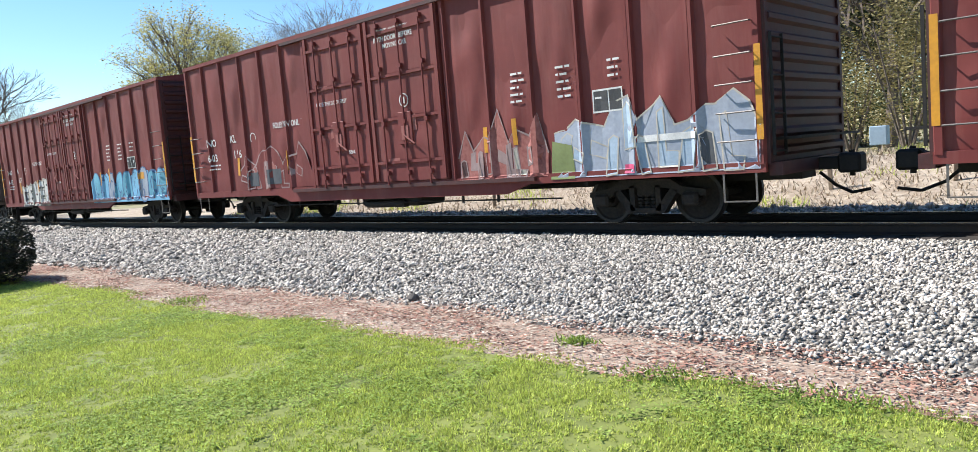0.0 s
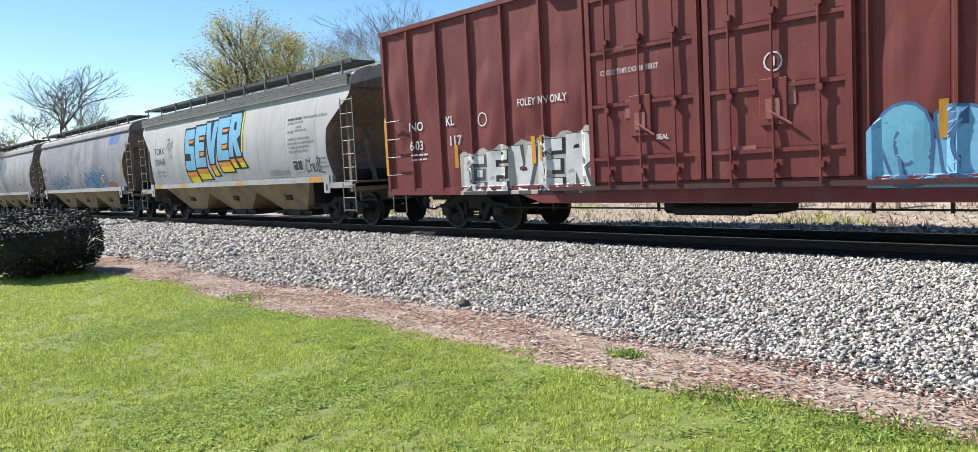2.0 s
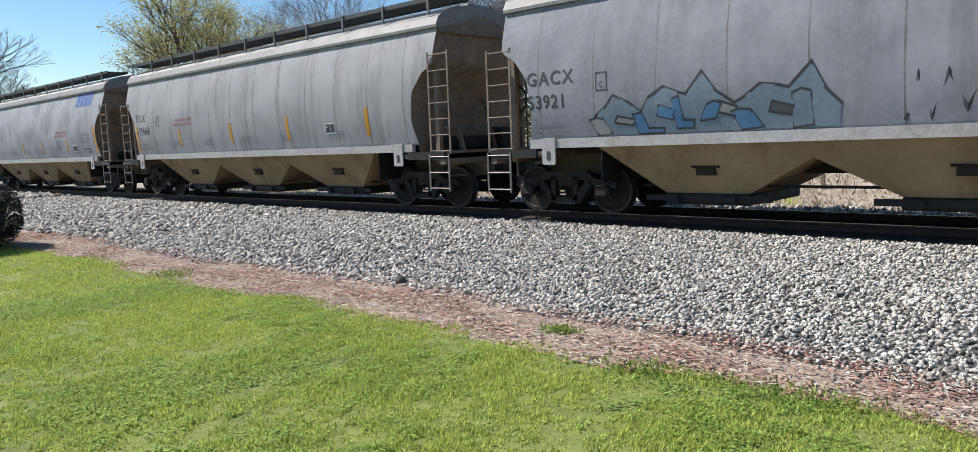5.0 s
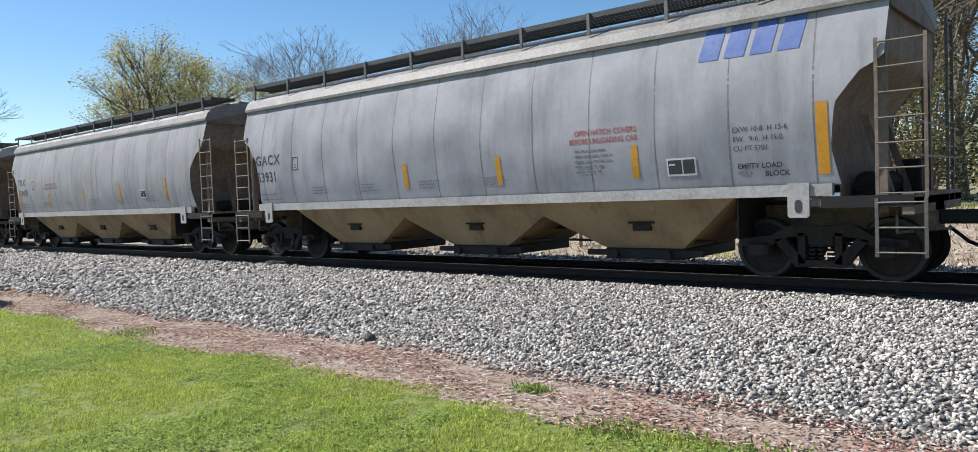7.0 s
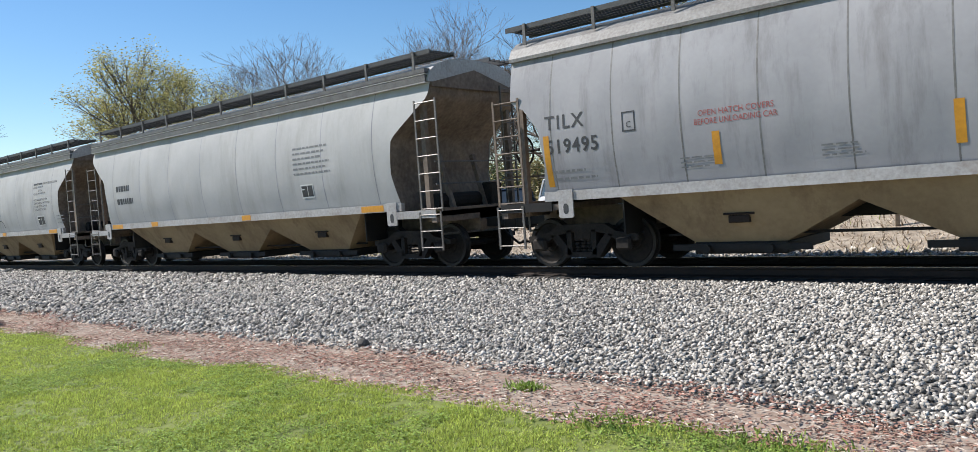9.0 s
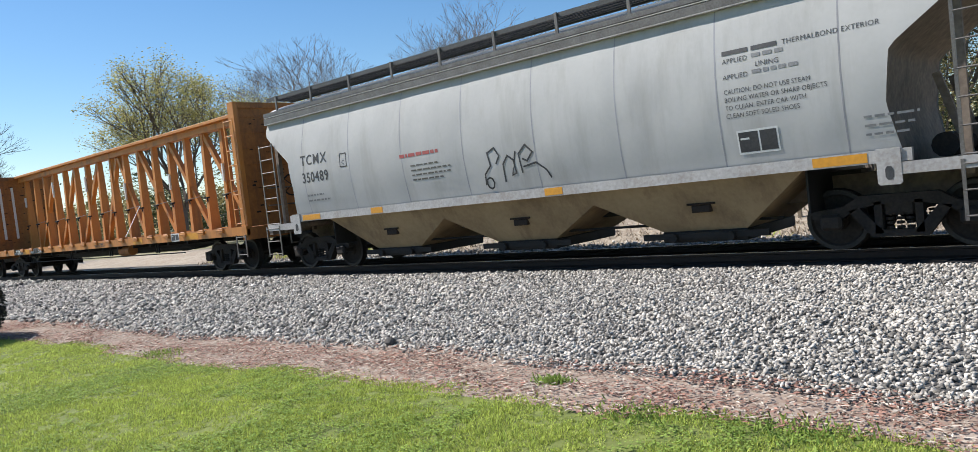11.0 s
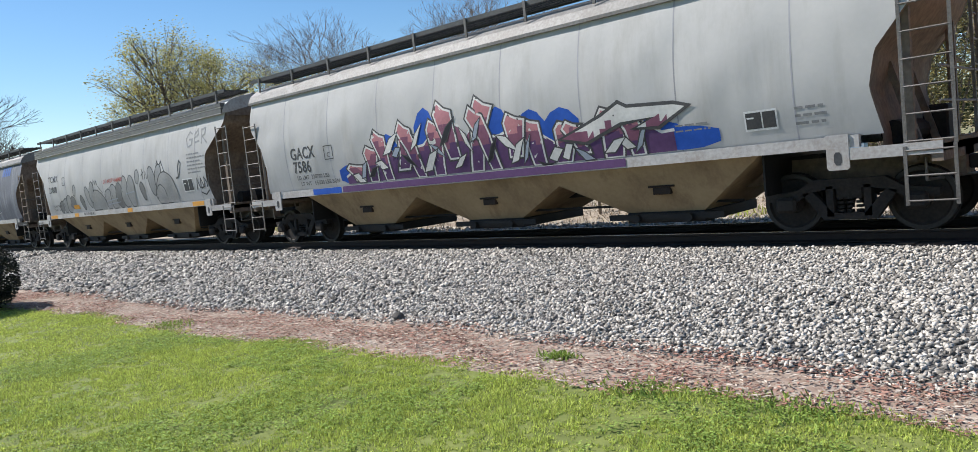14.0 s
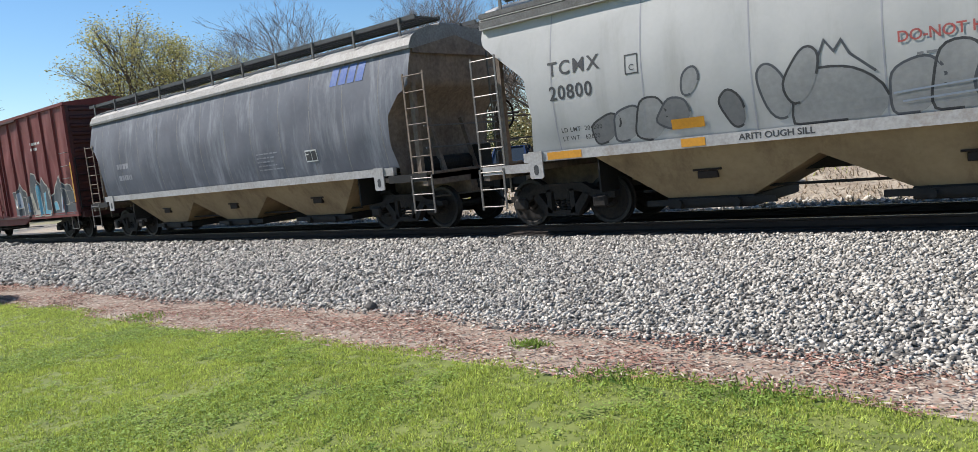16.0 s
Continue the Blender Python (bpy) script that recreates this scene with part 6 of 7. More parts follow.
def tilx_marks(car, side, half, num):
    hopper_stencils(car, side, half, "TILX", num, -0.1, 1.1)
    for k, xx in enumerate((-half + 4.15, -half + 7.3, -half + 10.2, half - 2.6)):
        patch(car, side, rect(xx, xx + 0.12, 1.65, 2.15 + 0.05 * k), M_YELLOW, 0.004, "reflector", "yellow reflective strip")
    patch(car, side, rect(-half + 1.05, -half + 1.17, 1.5, 2.4), M_YELLOW, 0.004, "reflector", "yellow reflective strip")
    lettering(car, side, "OPEN HATCH COVERS", -half + 3.95, 2.40, 0.125, M_REDINK, 0.0, 0.9)
    lettering(car, side, "BEFORE UNLOADING CAR", -half + 3.88, 2.27, 0.125, M_REDINK, 0.0, 0.85)
    for k in range(5):
        small_print(car, side, -half + 3.6 + k * 2.1, 1.8, 3, 0.7, M_INK, 0.03, 0.07, 20 + k)
    plug_label(car, side, half - 4.2, 1.75, 0.4, 0.26)


tilx_marks(car, side, half, "519464")

# weathered hopper with a faded blue logo
x, ln = mid_len(-96.53, -112.5)
car, side, half = make_hopper(x, ln, "weathered grey covered hopper with a faded blue logo", STYLE_GACX)
CARS.append(car)
hopper_stencils(car, side, half, "GACX", "53931", -0.2, 0.95)
logo_bars(car, side, half - 2.95, 3.34, 1.6, 0.49)
for xx in (-half + 6.4, -half + 8.95, -half + 11.85):
    patch(car, side, rect(xx, xx + 0.12, 1.62, 2.15), M_YELLOW, 0.004, "reflector", "yellow reflective strip")
patch(car, side, rect(half - 1.2, half - 1.04, 1.55, 2.55), M_YELLOW, 0.004, "reflector", "yellow reflective strip")
lettering(car, side, "OPEN HATCH COVERS", -half + 10.75, 2.38, 0.13, M_REDINK, 0.002, 0.9)
lettering(car, side, "BEFORE UNLOADING CAR", -half + 10.65, 2.24, 0.13, M_REDINK, 0.002, 0.85)
small_print(car, side, -half + 10.75, 2.14, 5, 0.85, M_INK, 0.04, 0.09, 41)
for k, line in enumerate(("EXW 10-8  H 15-6", "EW   9-6  H 15-0", "CU FT 5701")):
    lettering(car, side, line, half - 2.4, 2.22 - k * 0.14, 0.11, M_INK, 0.0, 0.95)
lettering(car, side, "EMPTY LOAD", half - 2.35, 1.68, 0.11, M_INK, 0.002)
lettering(car, side, "BLOCK", half - 1.95, 1.56, 0.11, M_INK, 0.002)
small_print(car, side, half - 2.35, 1.64, 1, 0.35, M_INK, 0.06, 0.16, 43)
plug_label(car, side, half - 3.5, 1.62, 0.5, 0.28)
for k in range(4):
    small_print(car, side, -half + 3.2 + k * 1.8, 1.78, 3, 0.6, M_INK, 0.03, 0.07, 50 + k)

# pale hopper
x, ln = mid_len(-113.96, -129.84)
car, side, half = make_hopper(x, ln, "clean pale grey covered hopper with red stencils", STYLE_TILX)
CARS.append(car)
tilx_marks(car, side, half, "519495")

# ribbed-eave hoppers
x, ln = mid_len(-131.52, -147.46)
car, side, half = make_hopper(x, ln, "pale grey covered hopper with a ribbed roof edge", STYLE_TCMX)
CARS.append(car)
small_print(car, side, -half + 2.0, 2.6, 2, 1.2, M_INK, 0.22, 0.4, 60)
small_print(car, side, half - 4.6, 2.9, 6, 1.6, M_INK, 0.05, 0.12, 61)
plug_label(car, side, half - 4.4, 1.7)

x, ln = mid_len(-148.85, -164.9)
car, side, half = make_hopper(x, ln, "pale grey covered hopper with a black scrawled tag", STYLE_TCMX)
CARS.append(car)
hopper_stencils(car, side, half, "TCMX", "350489")
tx = half - 3.45
caution_text(car, side, tx)
plug_label(car, side, tx + 0.12, 1.58, 0.62, 0.36)
small_print(car, side, half - 1.55, 1.9, 3, 0.7, M_INK, 0.04, 0.12, 70)
tag_x = -half + 7.6
for path in ([(0.12 + 0.09 * math.cos(i * 0.785), 1.62 + 0.11 * math.sin(i * 0.785)) for i in range(9)], [(0.0, 1.6), (0.03, 1.8), (0.2, 1.95), (0.16, 2.2), (0.35, 2.28), (0.45, 2.12), (0.35, 1.98)], [(0.5, 1.62), (0.52, 1.95), (0.65, 2.1), (0.78, 2.0), (0.8, 1.75), (0.7, 1.72), (0.85, 2.15)], [(0.95, 1.75), (0.92, 2.1), (1.1, 2.25), (1.25, 2.1), (1.1, 1.95), (1.0, 2.0)], [(1.0, 1.85), (1.3, 1.9), (1.5, 1.75), (1.58, 1.6)]):
    strokes(car, side, [[(tag_x + a, b) for a, b in path]], 0.035, M_INK, label="black scrawled tag")
small_print(car, side, -half + 5.3, 2.45, 1, 1.6, M_REDINK, 0.09, 0.12, 71)
small_print(car, side, -half + 5.6, 2.2, 4, 1.3, M_GALV, 0.04, 0.1, 72)

# centre-beam lumber car
x, ln = mid_len(-166.0, -188.09)
car = make_lumber_car(x, ln, "empty ochre yellow centre-beam lumber flatcar")
CARS.append(car)

# hopper with red and purple graffiti
x, ln = mid_len(-189.36, -205.92)
STYLE_S = {"paint": M_GREY, "end": "slant", "cut": "shallow", "seams": 9, "dent": 1.1}
car, side, half = make_hopper(x, ln, "pale grey covered hopper with red and purple graffiti", STYLE_S)
CARS.append(car)
sx = -half + 2.05
lettering(car, side, "GACX", sx, 2.20, 0.40, M_INK, 0.008, 0.92, gap=1.05)
lettering(car, side, "7586", sx + 0.05, 1.86, 0.40, M_INK, 0.008, 0.92, gap=1.05)
lettering(car, side, "LD LMT  220700 LBS", sx + 0.12, 1.68, 0.14, M_INK, 0.001, 1.0, gap=1.1)
lettering(car, side, "LT WT   65300 LBS SGN", sx + 0.22, 1.52, 0.14, M_INK, 0.001, 1.0, gap=1.1)
strokes(car, side, [[(sx + 1.45, 2.1), (sx + 1.75, 2.1), (sx + 1.75, 2.42), (sx + 1.45, 2.42), (sx + 1.45, 2.1)]], 0.02, M_INK, name="stencil_frame")
lettering(car, side, "C", sx + 1.53, 2.14, 0.18, M_INK)


def graded(car, side, outline, mats, cuts, proud, label):
    """One painted letter whose colour changes with height."""
    bm = B()
    bm.faces.new([bm.verts.new((a, 0, b)) for a, b in outline])
    bm.normal_update()
    bmesh.ops.triangulate(bm, faces=bm.faces[:])
    cut_level(bm, 0.13, 0.13)
    for f in bm.faces:
        c = f.calc_center_median()
        z = c.z + 0.07 * math.sin(c.x * 7)
        f.material_index = sum(z > q for q in cuts)
    face_out(bm)
    on_side(bm, side, proud)
    return part("graffiti_letter", bm, mats, car, label)


def wild_piece(car, side, z0, x0, x1):
    """A long spiky piece of interlocked strokes, purple below and rose above, cobalt behind."""
    r = random.Random(77)
    span = x1 - x0
    heights = ((0.0, 0.28), (0.08, 0.55), (0.14, 1.15), (0.22, 0.95), (0.28, 1.2), (0.36, 1.1), (0.42, 1.5), (0.50, 1.35), (0.56, 1.15), (0.62, 0.9), (0.68, 0.85), (0.74, 0.62), (0.80, 0.7), (0.86, 0.85), (0.93, 0.85), (1.0, 0.5))

    def env(u):
        for (a, p), (b, q) in zip(heights, heights[1:]):
            if u <= b:
                return p + (q - p) * (u - a) / (b - a)
        return heights[-1][1]
    for u, h, w in ((0.03, 0.45, 0.5), (0.19, 0.98, 0.35), (0.335, 1.38, 0.32), (0.57, 1.15, 0.3), (0.665, 1.0, 0.35), (0.745, 0.95, 0.4), (0.93, 0.55, 0.7), (1.02, 0.36, 0.6)):
        c = x0 + span * u
        pts = [(c + w * math.cos(i * 0.5236) * (1 + 0.14 * (i % 2)), z0 + h * (0.5 + 0.54 * math.sin(i * 0.5236))) for i in range(12)]
        patch(car, side, [(x, max(z, z0)) for x, z in pts], G_COBALT, 0.003, "graffiti_cloud", "cobalt blue graffiti cloud")
    # the purple body of the whole word
    n = 40
    body = [(x0 + span * k / n, z0 + env(k / n) * (0.62 + 0.10 * math.sin(k * 1.9))) for k in range(n + 1)]
    graded(car, side, [(x0, z0), (x1, z0)] + body[::-1], [G_PURPLE, G_PLUM], (z0 + 0.55,), 0.0045, "purple ground of the graffiti word")
    strokes(car, side, [body], 0.05, G_WHITE, 0.0052, "graffiti_outline")
    # stems with slanted tips
    for k in range(15):
        u = 0.04 + 0.93 * k / 15
        a, h = x0 + span * u, env(u)
        w = r.uniform(0.22, 0.40)
        q = (-0.30, 0.05, -0.16, 0.24)[k % 4] * h
        lo = z0 + (0.01 if k % 3 else 0.22 * h)
        pts = [(a, lo), (a + w * 0.8, lo), (a + w + q * 0.5, z0 + h * 0.55), (a + w * 1.1 + q, z0 + h * 0.86), (a + w * 0.55 + q, z0 + h * 0.90), (a - 0.02 + q, z0 + h), (a - 0.10 + q, z0 + h * 0.86), (a + q * 0.5, z0 + h * 0.5)]
        p = 0.0060 + 0.0009 * (k % 5)
        clip = lambda o: [(x, max(z, z0 - 0.01)) for x, z in o]
        patch(car, side, clip(offset_poly(pts, 0.075)), M_INK, p, "graffiti_outline", "black outline of a graffiti letter")
        patch(car, side, clip(offset_poly(pts, 0.040)), G_WHITE, p + 0.0003, "graffiti_outline", "white outline of a graffiti letter")
        graded(car, side, pts, [G_PURPLE, G_PLUM, G_ROSE], (z0 + h * 0.42, z0 + h * 0.72), p + 0.0006, "purple and rose graffiti letter")
    # pale blades that cross the stems
    for k in range(26):
        u = 0.03 + 0.92 * k / 26
        a, h = x0 + span * u, env(u)
        v = r.uniform(0.05, 0.62)
        l, w = r.uniform(0.25, 0.55), r.uniform(0.06, 0.13)
        up = r.uniform(0.1, 0.55) * (1 if k % 3 else -1)
        z = z0 + h * v
        pts = [(a, z), (a + l * 0.45, max(z0, z + up * 0.35 - w)), (a + l, max(z0, z + up)), (a + l * 0.5, z + up * 0.5 + w)]
        p = 0.0118 + 0.0005 * (k % 3)
        patch(car, side, offset_poly(pts, 0.025), M_INK, p, "graffiti_outline")
        patch(car, side, pts, (G_WHITE, G_SILVER, G_INKY, G_WHITE)[k % 4], p + 0.0004, "graffiti_highlight", "pale blade of the graffiti")
    # the arrow at the end of the word
    tipx = x1 - 0.2
    arrow = [(tipx - 2.0, z0 + 0.48), (tipx - 1.1, z0 + 0.82), (tipx - 0.75, z0 + 1.02), (tipx - 0.6, z0 + 0.92), (tipx + 0.25, z0 + 0.86), (tipx + 0.45, z0 + 0.80), (tipx - 0.05, z0 + 0.50), (tipx - 0.45, z0 + 0.52), (tipx - 0.1, z0 + 0.68), (tipx - 0.75, z0 + 0.66), (tipx - 1.5, z0 + 0.36)]
    arrow = [(x, z0 + (z - z0) * 0.86) for x, z in arrow]
    patch(car, side, offset_poly(arrow, 0.06), M_INK, 0.0136, "graffiti_outline")
    graded(car, side, arrow, [G_PLUM, G_WHITE], (z0 + 0.50,), 0.0142, "white and plum graffiti arrow")


wild_piece(car, side, 1.45, -4.1, 4.5)
patch(car, lambda a, b: -HALF + 0.02, rect(-4.2, 3.6, 1.27, 1.41), G_PURPLE, 0.008, "graffiti_band", cut=False)
patch(car, lambda a, b: -HALF + 0.02, rect(-5.4, -4.25, 1.27, 1.41), G_COBALT, 0.008, "graffiti_band", cut=False)
plug_label(car, side, half - 2.6, 1.62, 0.5, 0.3)
small_print(car, side, half - 3.75, 1.85, 2, 0.8, M_INK, 0.03, 0.09, 80)
small_print(car, side, half - 1.85, 1.9, 3, 0.5, M_INK, 0.05, 0.11, 81)

# hopper with smoky graffiti
x, ln = mid_len(-207.05, -222.95)
car, side, half = make_hopper(x, ln, "pale grey covered hopper with smoky black graffiti", STYLE_TCMX)
CARS.append(car)
hopper_stencils(car, side, half, "TCMX", "20800", 0.12)
lettering(car, side, "LD LMT  204200", -half + 1.85, 1.72, 0.11, M_INK, 0.001, gap=1.1)
lettering(car, side, "LT WT   62600", -half + 1.85, 1.57, 0.11, M_INK, 0.001, gap=1.1)


def dome(car, side, cx, cz, rx, rz, lean=0.0, wob=0.0, k=0, line=0.035):
    """A rounded smoky blot with a darker outline."""
    pts = [(cx + rx * math.cos(i * 0.2618) * (1 + wob * math.sin(3 * i * 0.2618 + k)) + lean * math.sin(i * 0.2618), max(1.44, cz + rz * math.sin(i * 0.2618) * (1 + wob * math.sin(2 * i * 0.2618 + k)))) for i in range(24)]
    patch(car, side, pts, G_HAZE if k % 3 else G_SOOT, 0.003 + 0.0007 * k, "graffiti_fill", "smoky grey graffiti letter")
    strokes(car, side, [pts[:20]], line, G_SMOKE if k % 2 else M_INK, 0.0036 + 0.0007 * k, label="dark outline of smoky graffiti")


for k in range(4):
    dome(car, side, -5.2 + 0.42 * k, 1.70 + 0.04 * k, 0.27, 0.24 + 0.07 * (k % 3), 0.08, 0.12, k)
dome(car, side, -3.62, 2.28, 0.14, 0.22, 0.05, 0.05, 1)
dome(car, side, -2.98, 1.78, 0.17, 0.28, -0.08, 0.1, 0)
dome(car, side, -2.35, 1.95, 0.20, 0.42, -0.1, 0.05, 1)
dome(car, side, -1.55, 1.72, 0.62, 0.52, 0.0, 0.12, 2)
dome(car, side, -1.95, 2.12, 0.22, 0.36, 0.12, 0.08, 4)
strokes(car, side, [[(-1.7, 2.35), (-1.62, 2.55), (-1.5, 2.38), (-1.4, 2.52), (-1.3, 2.32), (-1.0, 2.05)]], 0.035, G_SMOKE)
for k in range(5):
    dome(car, side, -0.55 + 0.50 * k, 1.78 + 0.04 * k, 0.32, 0.40 + 0.09 * (k % 2) + 0.03 * k, 0.06, 0.10, k + 1)
strokes(car, side, [[(-0.8, 1.72), (0.2, 1.78)], [(-0.7, 1.6), (0.4, 1.65)], [(1.0, 1.9), (1.7, 1.95)]], 0.025, G_SILVER, 0.010)
dome(car, side, 2.05, 2.42, 0.15, 0.24, 0.04, 0.05, 1)
dome(car, side, 2.35, 1.92, 0.16, 0.30, -0.06, 0.1, 0)
strokes(car, side, [[(2.4, 2.42), (2.62, 2.55)], [(2.5, 2.65), (2.52, 2.3)], [(2.65, 2.3), (2.75, 2.55), (2.82, 2.3)]], 0.03, M_INK, label="black scrawled tag")
dome(car, side, 3.15, 2.20, 0.24, 0.50, -0.08, 0.06, 1)
dome(car, side, 3.62, 2.32, 0.24, 0.40, 0.10, 0.06, 2)
dome(car, side, 4.05, 1.78, 0.72, 0.62, 0.0, 0.08, 4)
dome(car, side, 3.62, 1.68, 0.36, 0.34, 0.0, 0.1, 5)
strokes(car, side, [[(3.55, 2.62), (3.62, 2.82), (3.75, 2.64), (3.9, 2.78), (4.1, 2.45), (4.3, 2.36)]], 0.04, M_INK)
strokes(car, side, [[(4.85, 2.18), (5.0, 2.2), (5.12, 2.35), (5.22, 2.62), (5.12, 2.7), (5.02, 2.5), (5.0, 2.22)]], 0.05, G_SMOKE)
strokes(car, side, [[(half - 1.95, 1.75), (half - 1.85, 2.08), (half - 1.75, 1.8)], [(half - 1.7, 1.8), (half - 1.62, 2.1), (half - 1.5, 1.82), (half - 1.68, 1.78)], [(half - 1.45, 1.82), (half - 1.4, 2.1), (half - 1.28, 1.95), (half - 1.3, 1.8)], [(half - 1.2, 1.85), (half - 1.1, 2.15)], [(half - 1.75, 1.66), (half - 1.5, 1.58), (half - 1.25, 1.7)]], 0.045, M_INK, label="black scrawled tag")
ger = half - 2.3
strokes(car, side, [[(ger + 0.35, 3.42), (ger + 0.2, 3.5), (ger, 3.3), (ger + 0.12, 3.05), (ger + 0.36, 3.1), (ger + 0.38, 3.26), (ger + 0.2, 3.26)], [(ger + 0.5, 3.28), (ger + 0.75, 3.36), (ger + 0.7, 3.52), (ger + 0.52, 3.4), (ger + 0.52, 3.15), (ger + 0.8, 3.18)], [(ger + 0.95, 3.1), (ger + 0.92, 3.5), (ger + 1.15, 3.52), (ger + 1.12, 3.34), (ger + 0.97, 3.3), (ger + 1.25, 3.08)]], 0.05, G_HAZE, label="faint grey scrawled tag")
patch(car, side, rect(-4.0, -3.45, 1.56, 1.72), M_YELLOW, 0.009, "stencil_panel")
lettering(car, side, "DO-NOT HAMMER", -0.72, 2.36, 0.2, M_REDINK, 0.003, 0.95, 0.009)
small_print(car, side, -0.5, 2.2, 4, 1.4, M_INK, 0.04, 0.12, 90)
lettering(car, lambda a, b: -HALF + 0.02, "ARIT! OUGH SILL", -2.9, 1.30, 0.13, M_INK, 0.003, 1.1)
small_print(car, side, half - 2.3, 2.85, 6, 1.2, M_INK, 0.05, 0.11, 91)
plug_label(car, side, half - 2.75, 1.72, 0.62, 0.4)

# sooty hopper
x, ln = mid_len(-224.46, -240.43)
car, side, half = make_hopper(x, ln, "sooty blue-grey streaked covered hopper", STYLE_DARK)
CARS.append(car)
small_print(car, side, -half + 2.2, 2.4, 2, 1.1, M_GREYWORN, 0.2, 0.36, 100)
logo_bars(car, side, half - 2.9, 3.38, 1.2, 0.40)
small_print(car, side, half - 6.0, 2.1, 5, 1.1, M_GREYWORN, 0.04, 0.1, 101)
plug_label(car, side, half - 4.0, 1.75, 0.45, 0.28)

# last boxcar
x, ln = mid_len(-241.6, -259.6)
car, side, half = make_boxcar(x, ln, "oxide red boxcar with grey and white graffiti", "plain")
CARS.append(car)
mass_piece(car, side, 3.0, 8.8, 0.95, 1.7, G_SMOKE, [G_SILVER, G_SMOKE, G_TEAL, G_CREAM, G_DENIM], G_CREAM, 52, "grey and white graffiti letter", 0.5, 0.2, 0.05)
small_print(car, side, half - 3.5, 3.7, 2, 0.9, M_WHITE, 0.12, 0.2, 110)


# ---- plants ----
def bush(x, y, rx, ry, h, label, seed):
    b = thing("clipped_bush", label, "shrub", pose(x, y, ground_z(x, y) - 0.02))
    r = np.random.default_rng(seed)
    bm = B()
    for k in range(7):
        a = k * 0.9
        tube(bm, (0.1 * math.cos(a), 0.1 * math.sin(a), 0), (rx * 0.6 * math.cos(a), ry * 0.6 * math.sin(a), h * 0.6), 0.03, 0.012, 5)
    part("woody_base", bm, M_BARK, b)
    n = 16000
    v = r.normal(size=(n, 3))
    v /= np.linalg.norm(v, axis=1)[:, None]
    v = np.sign(v) * np.abs(v) ** 0.75
    rad = r.uniform(0.80, 1.0, n)[:, None] * (1 + 0.06 * np.sin(v[:, :1] * 7 + 1) * np.cos(v[:, 1:2] * 6))
    p = v * rad * np.array([rx, ry, h * 0.5]) + np.array([0, 0, h * 0.52])
    p = p[p[:, 2] > 0.02]
    n = len(p)
    s = r.uniform(0.018, 0.038, n)
    leaf = [(-1, 0, 0), (0, -0.6, 0.1), (1, 0, 0), (0, 0.6, 0.1)]
    scatter("foliage", leaf, [[0, 1, 2, 3]], p, turns_of(r, n), np.stack([s, s, s], 1), M_BUSH, b)
    core = np.array(ICO_V) * np.array([rx * 0.93, ry * 0.93, h * 0.46]) + np.array([0, 0, h * 0.5])
    raw("inner_shade", [tuple(c) for c in core], [tuple(f) for f in ICO_F], M_BUSH, b)
    return b


def grow(r, base, direction, length, radius, depth, segs, tips, spread, lift):
    """Limbs that fork: fills segs with (a, b, r0, r1) and tips with end points."""
    p, d = Vector(base), Vector(direction).normalized()
    n = 3 if depth > 1 else 2
    for i in range(n):
        d = (d + Vector((r.gauss(0, 0.16), r.gauss(0, 0.16), r.gauss(0, 0.10) + lift * 0.05))).normalized()
        q = p + d * length / n
        r1 = radius * (1 - 0.22 * (i + 1) / n * (1.6 if depth else 2.5))
        segs.append((p.copy(), q.copy(), radius * (1 - 0.22 * i / n), max(r1, 0.006)))
        if depth > 0 and i > 0:
            side_d = (d + Vector((r.gauss(0, 1), r.gauss(0, 1), r.gauss(0.1, 0.5))).normalized() * spread).normalized()
            grow(r, q, side_d, length * r.uniform(0.55, 0.75), radius * 0.5, depth - 1, segs, tips, spread, lift)
        p = q
    if depth > 0:
        for _ in range(2):
            side_d = (d + Vector((r.gauss(0, 1), r.gauss(0, 1), r.gauss(0.2, 0.5))).normalized() * spread * 0.8).normalized()
            grow(r, p, side_d, length * r.uniform(0.6, 0.8), radius * 0.6, depth - 1, segs, tips, spread, lift)
    else:
        tips.append(p.copy())


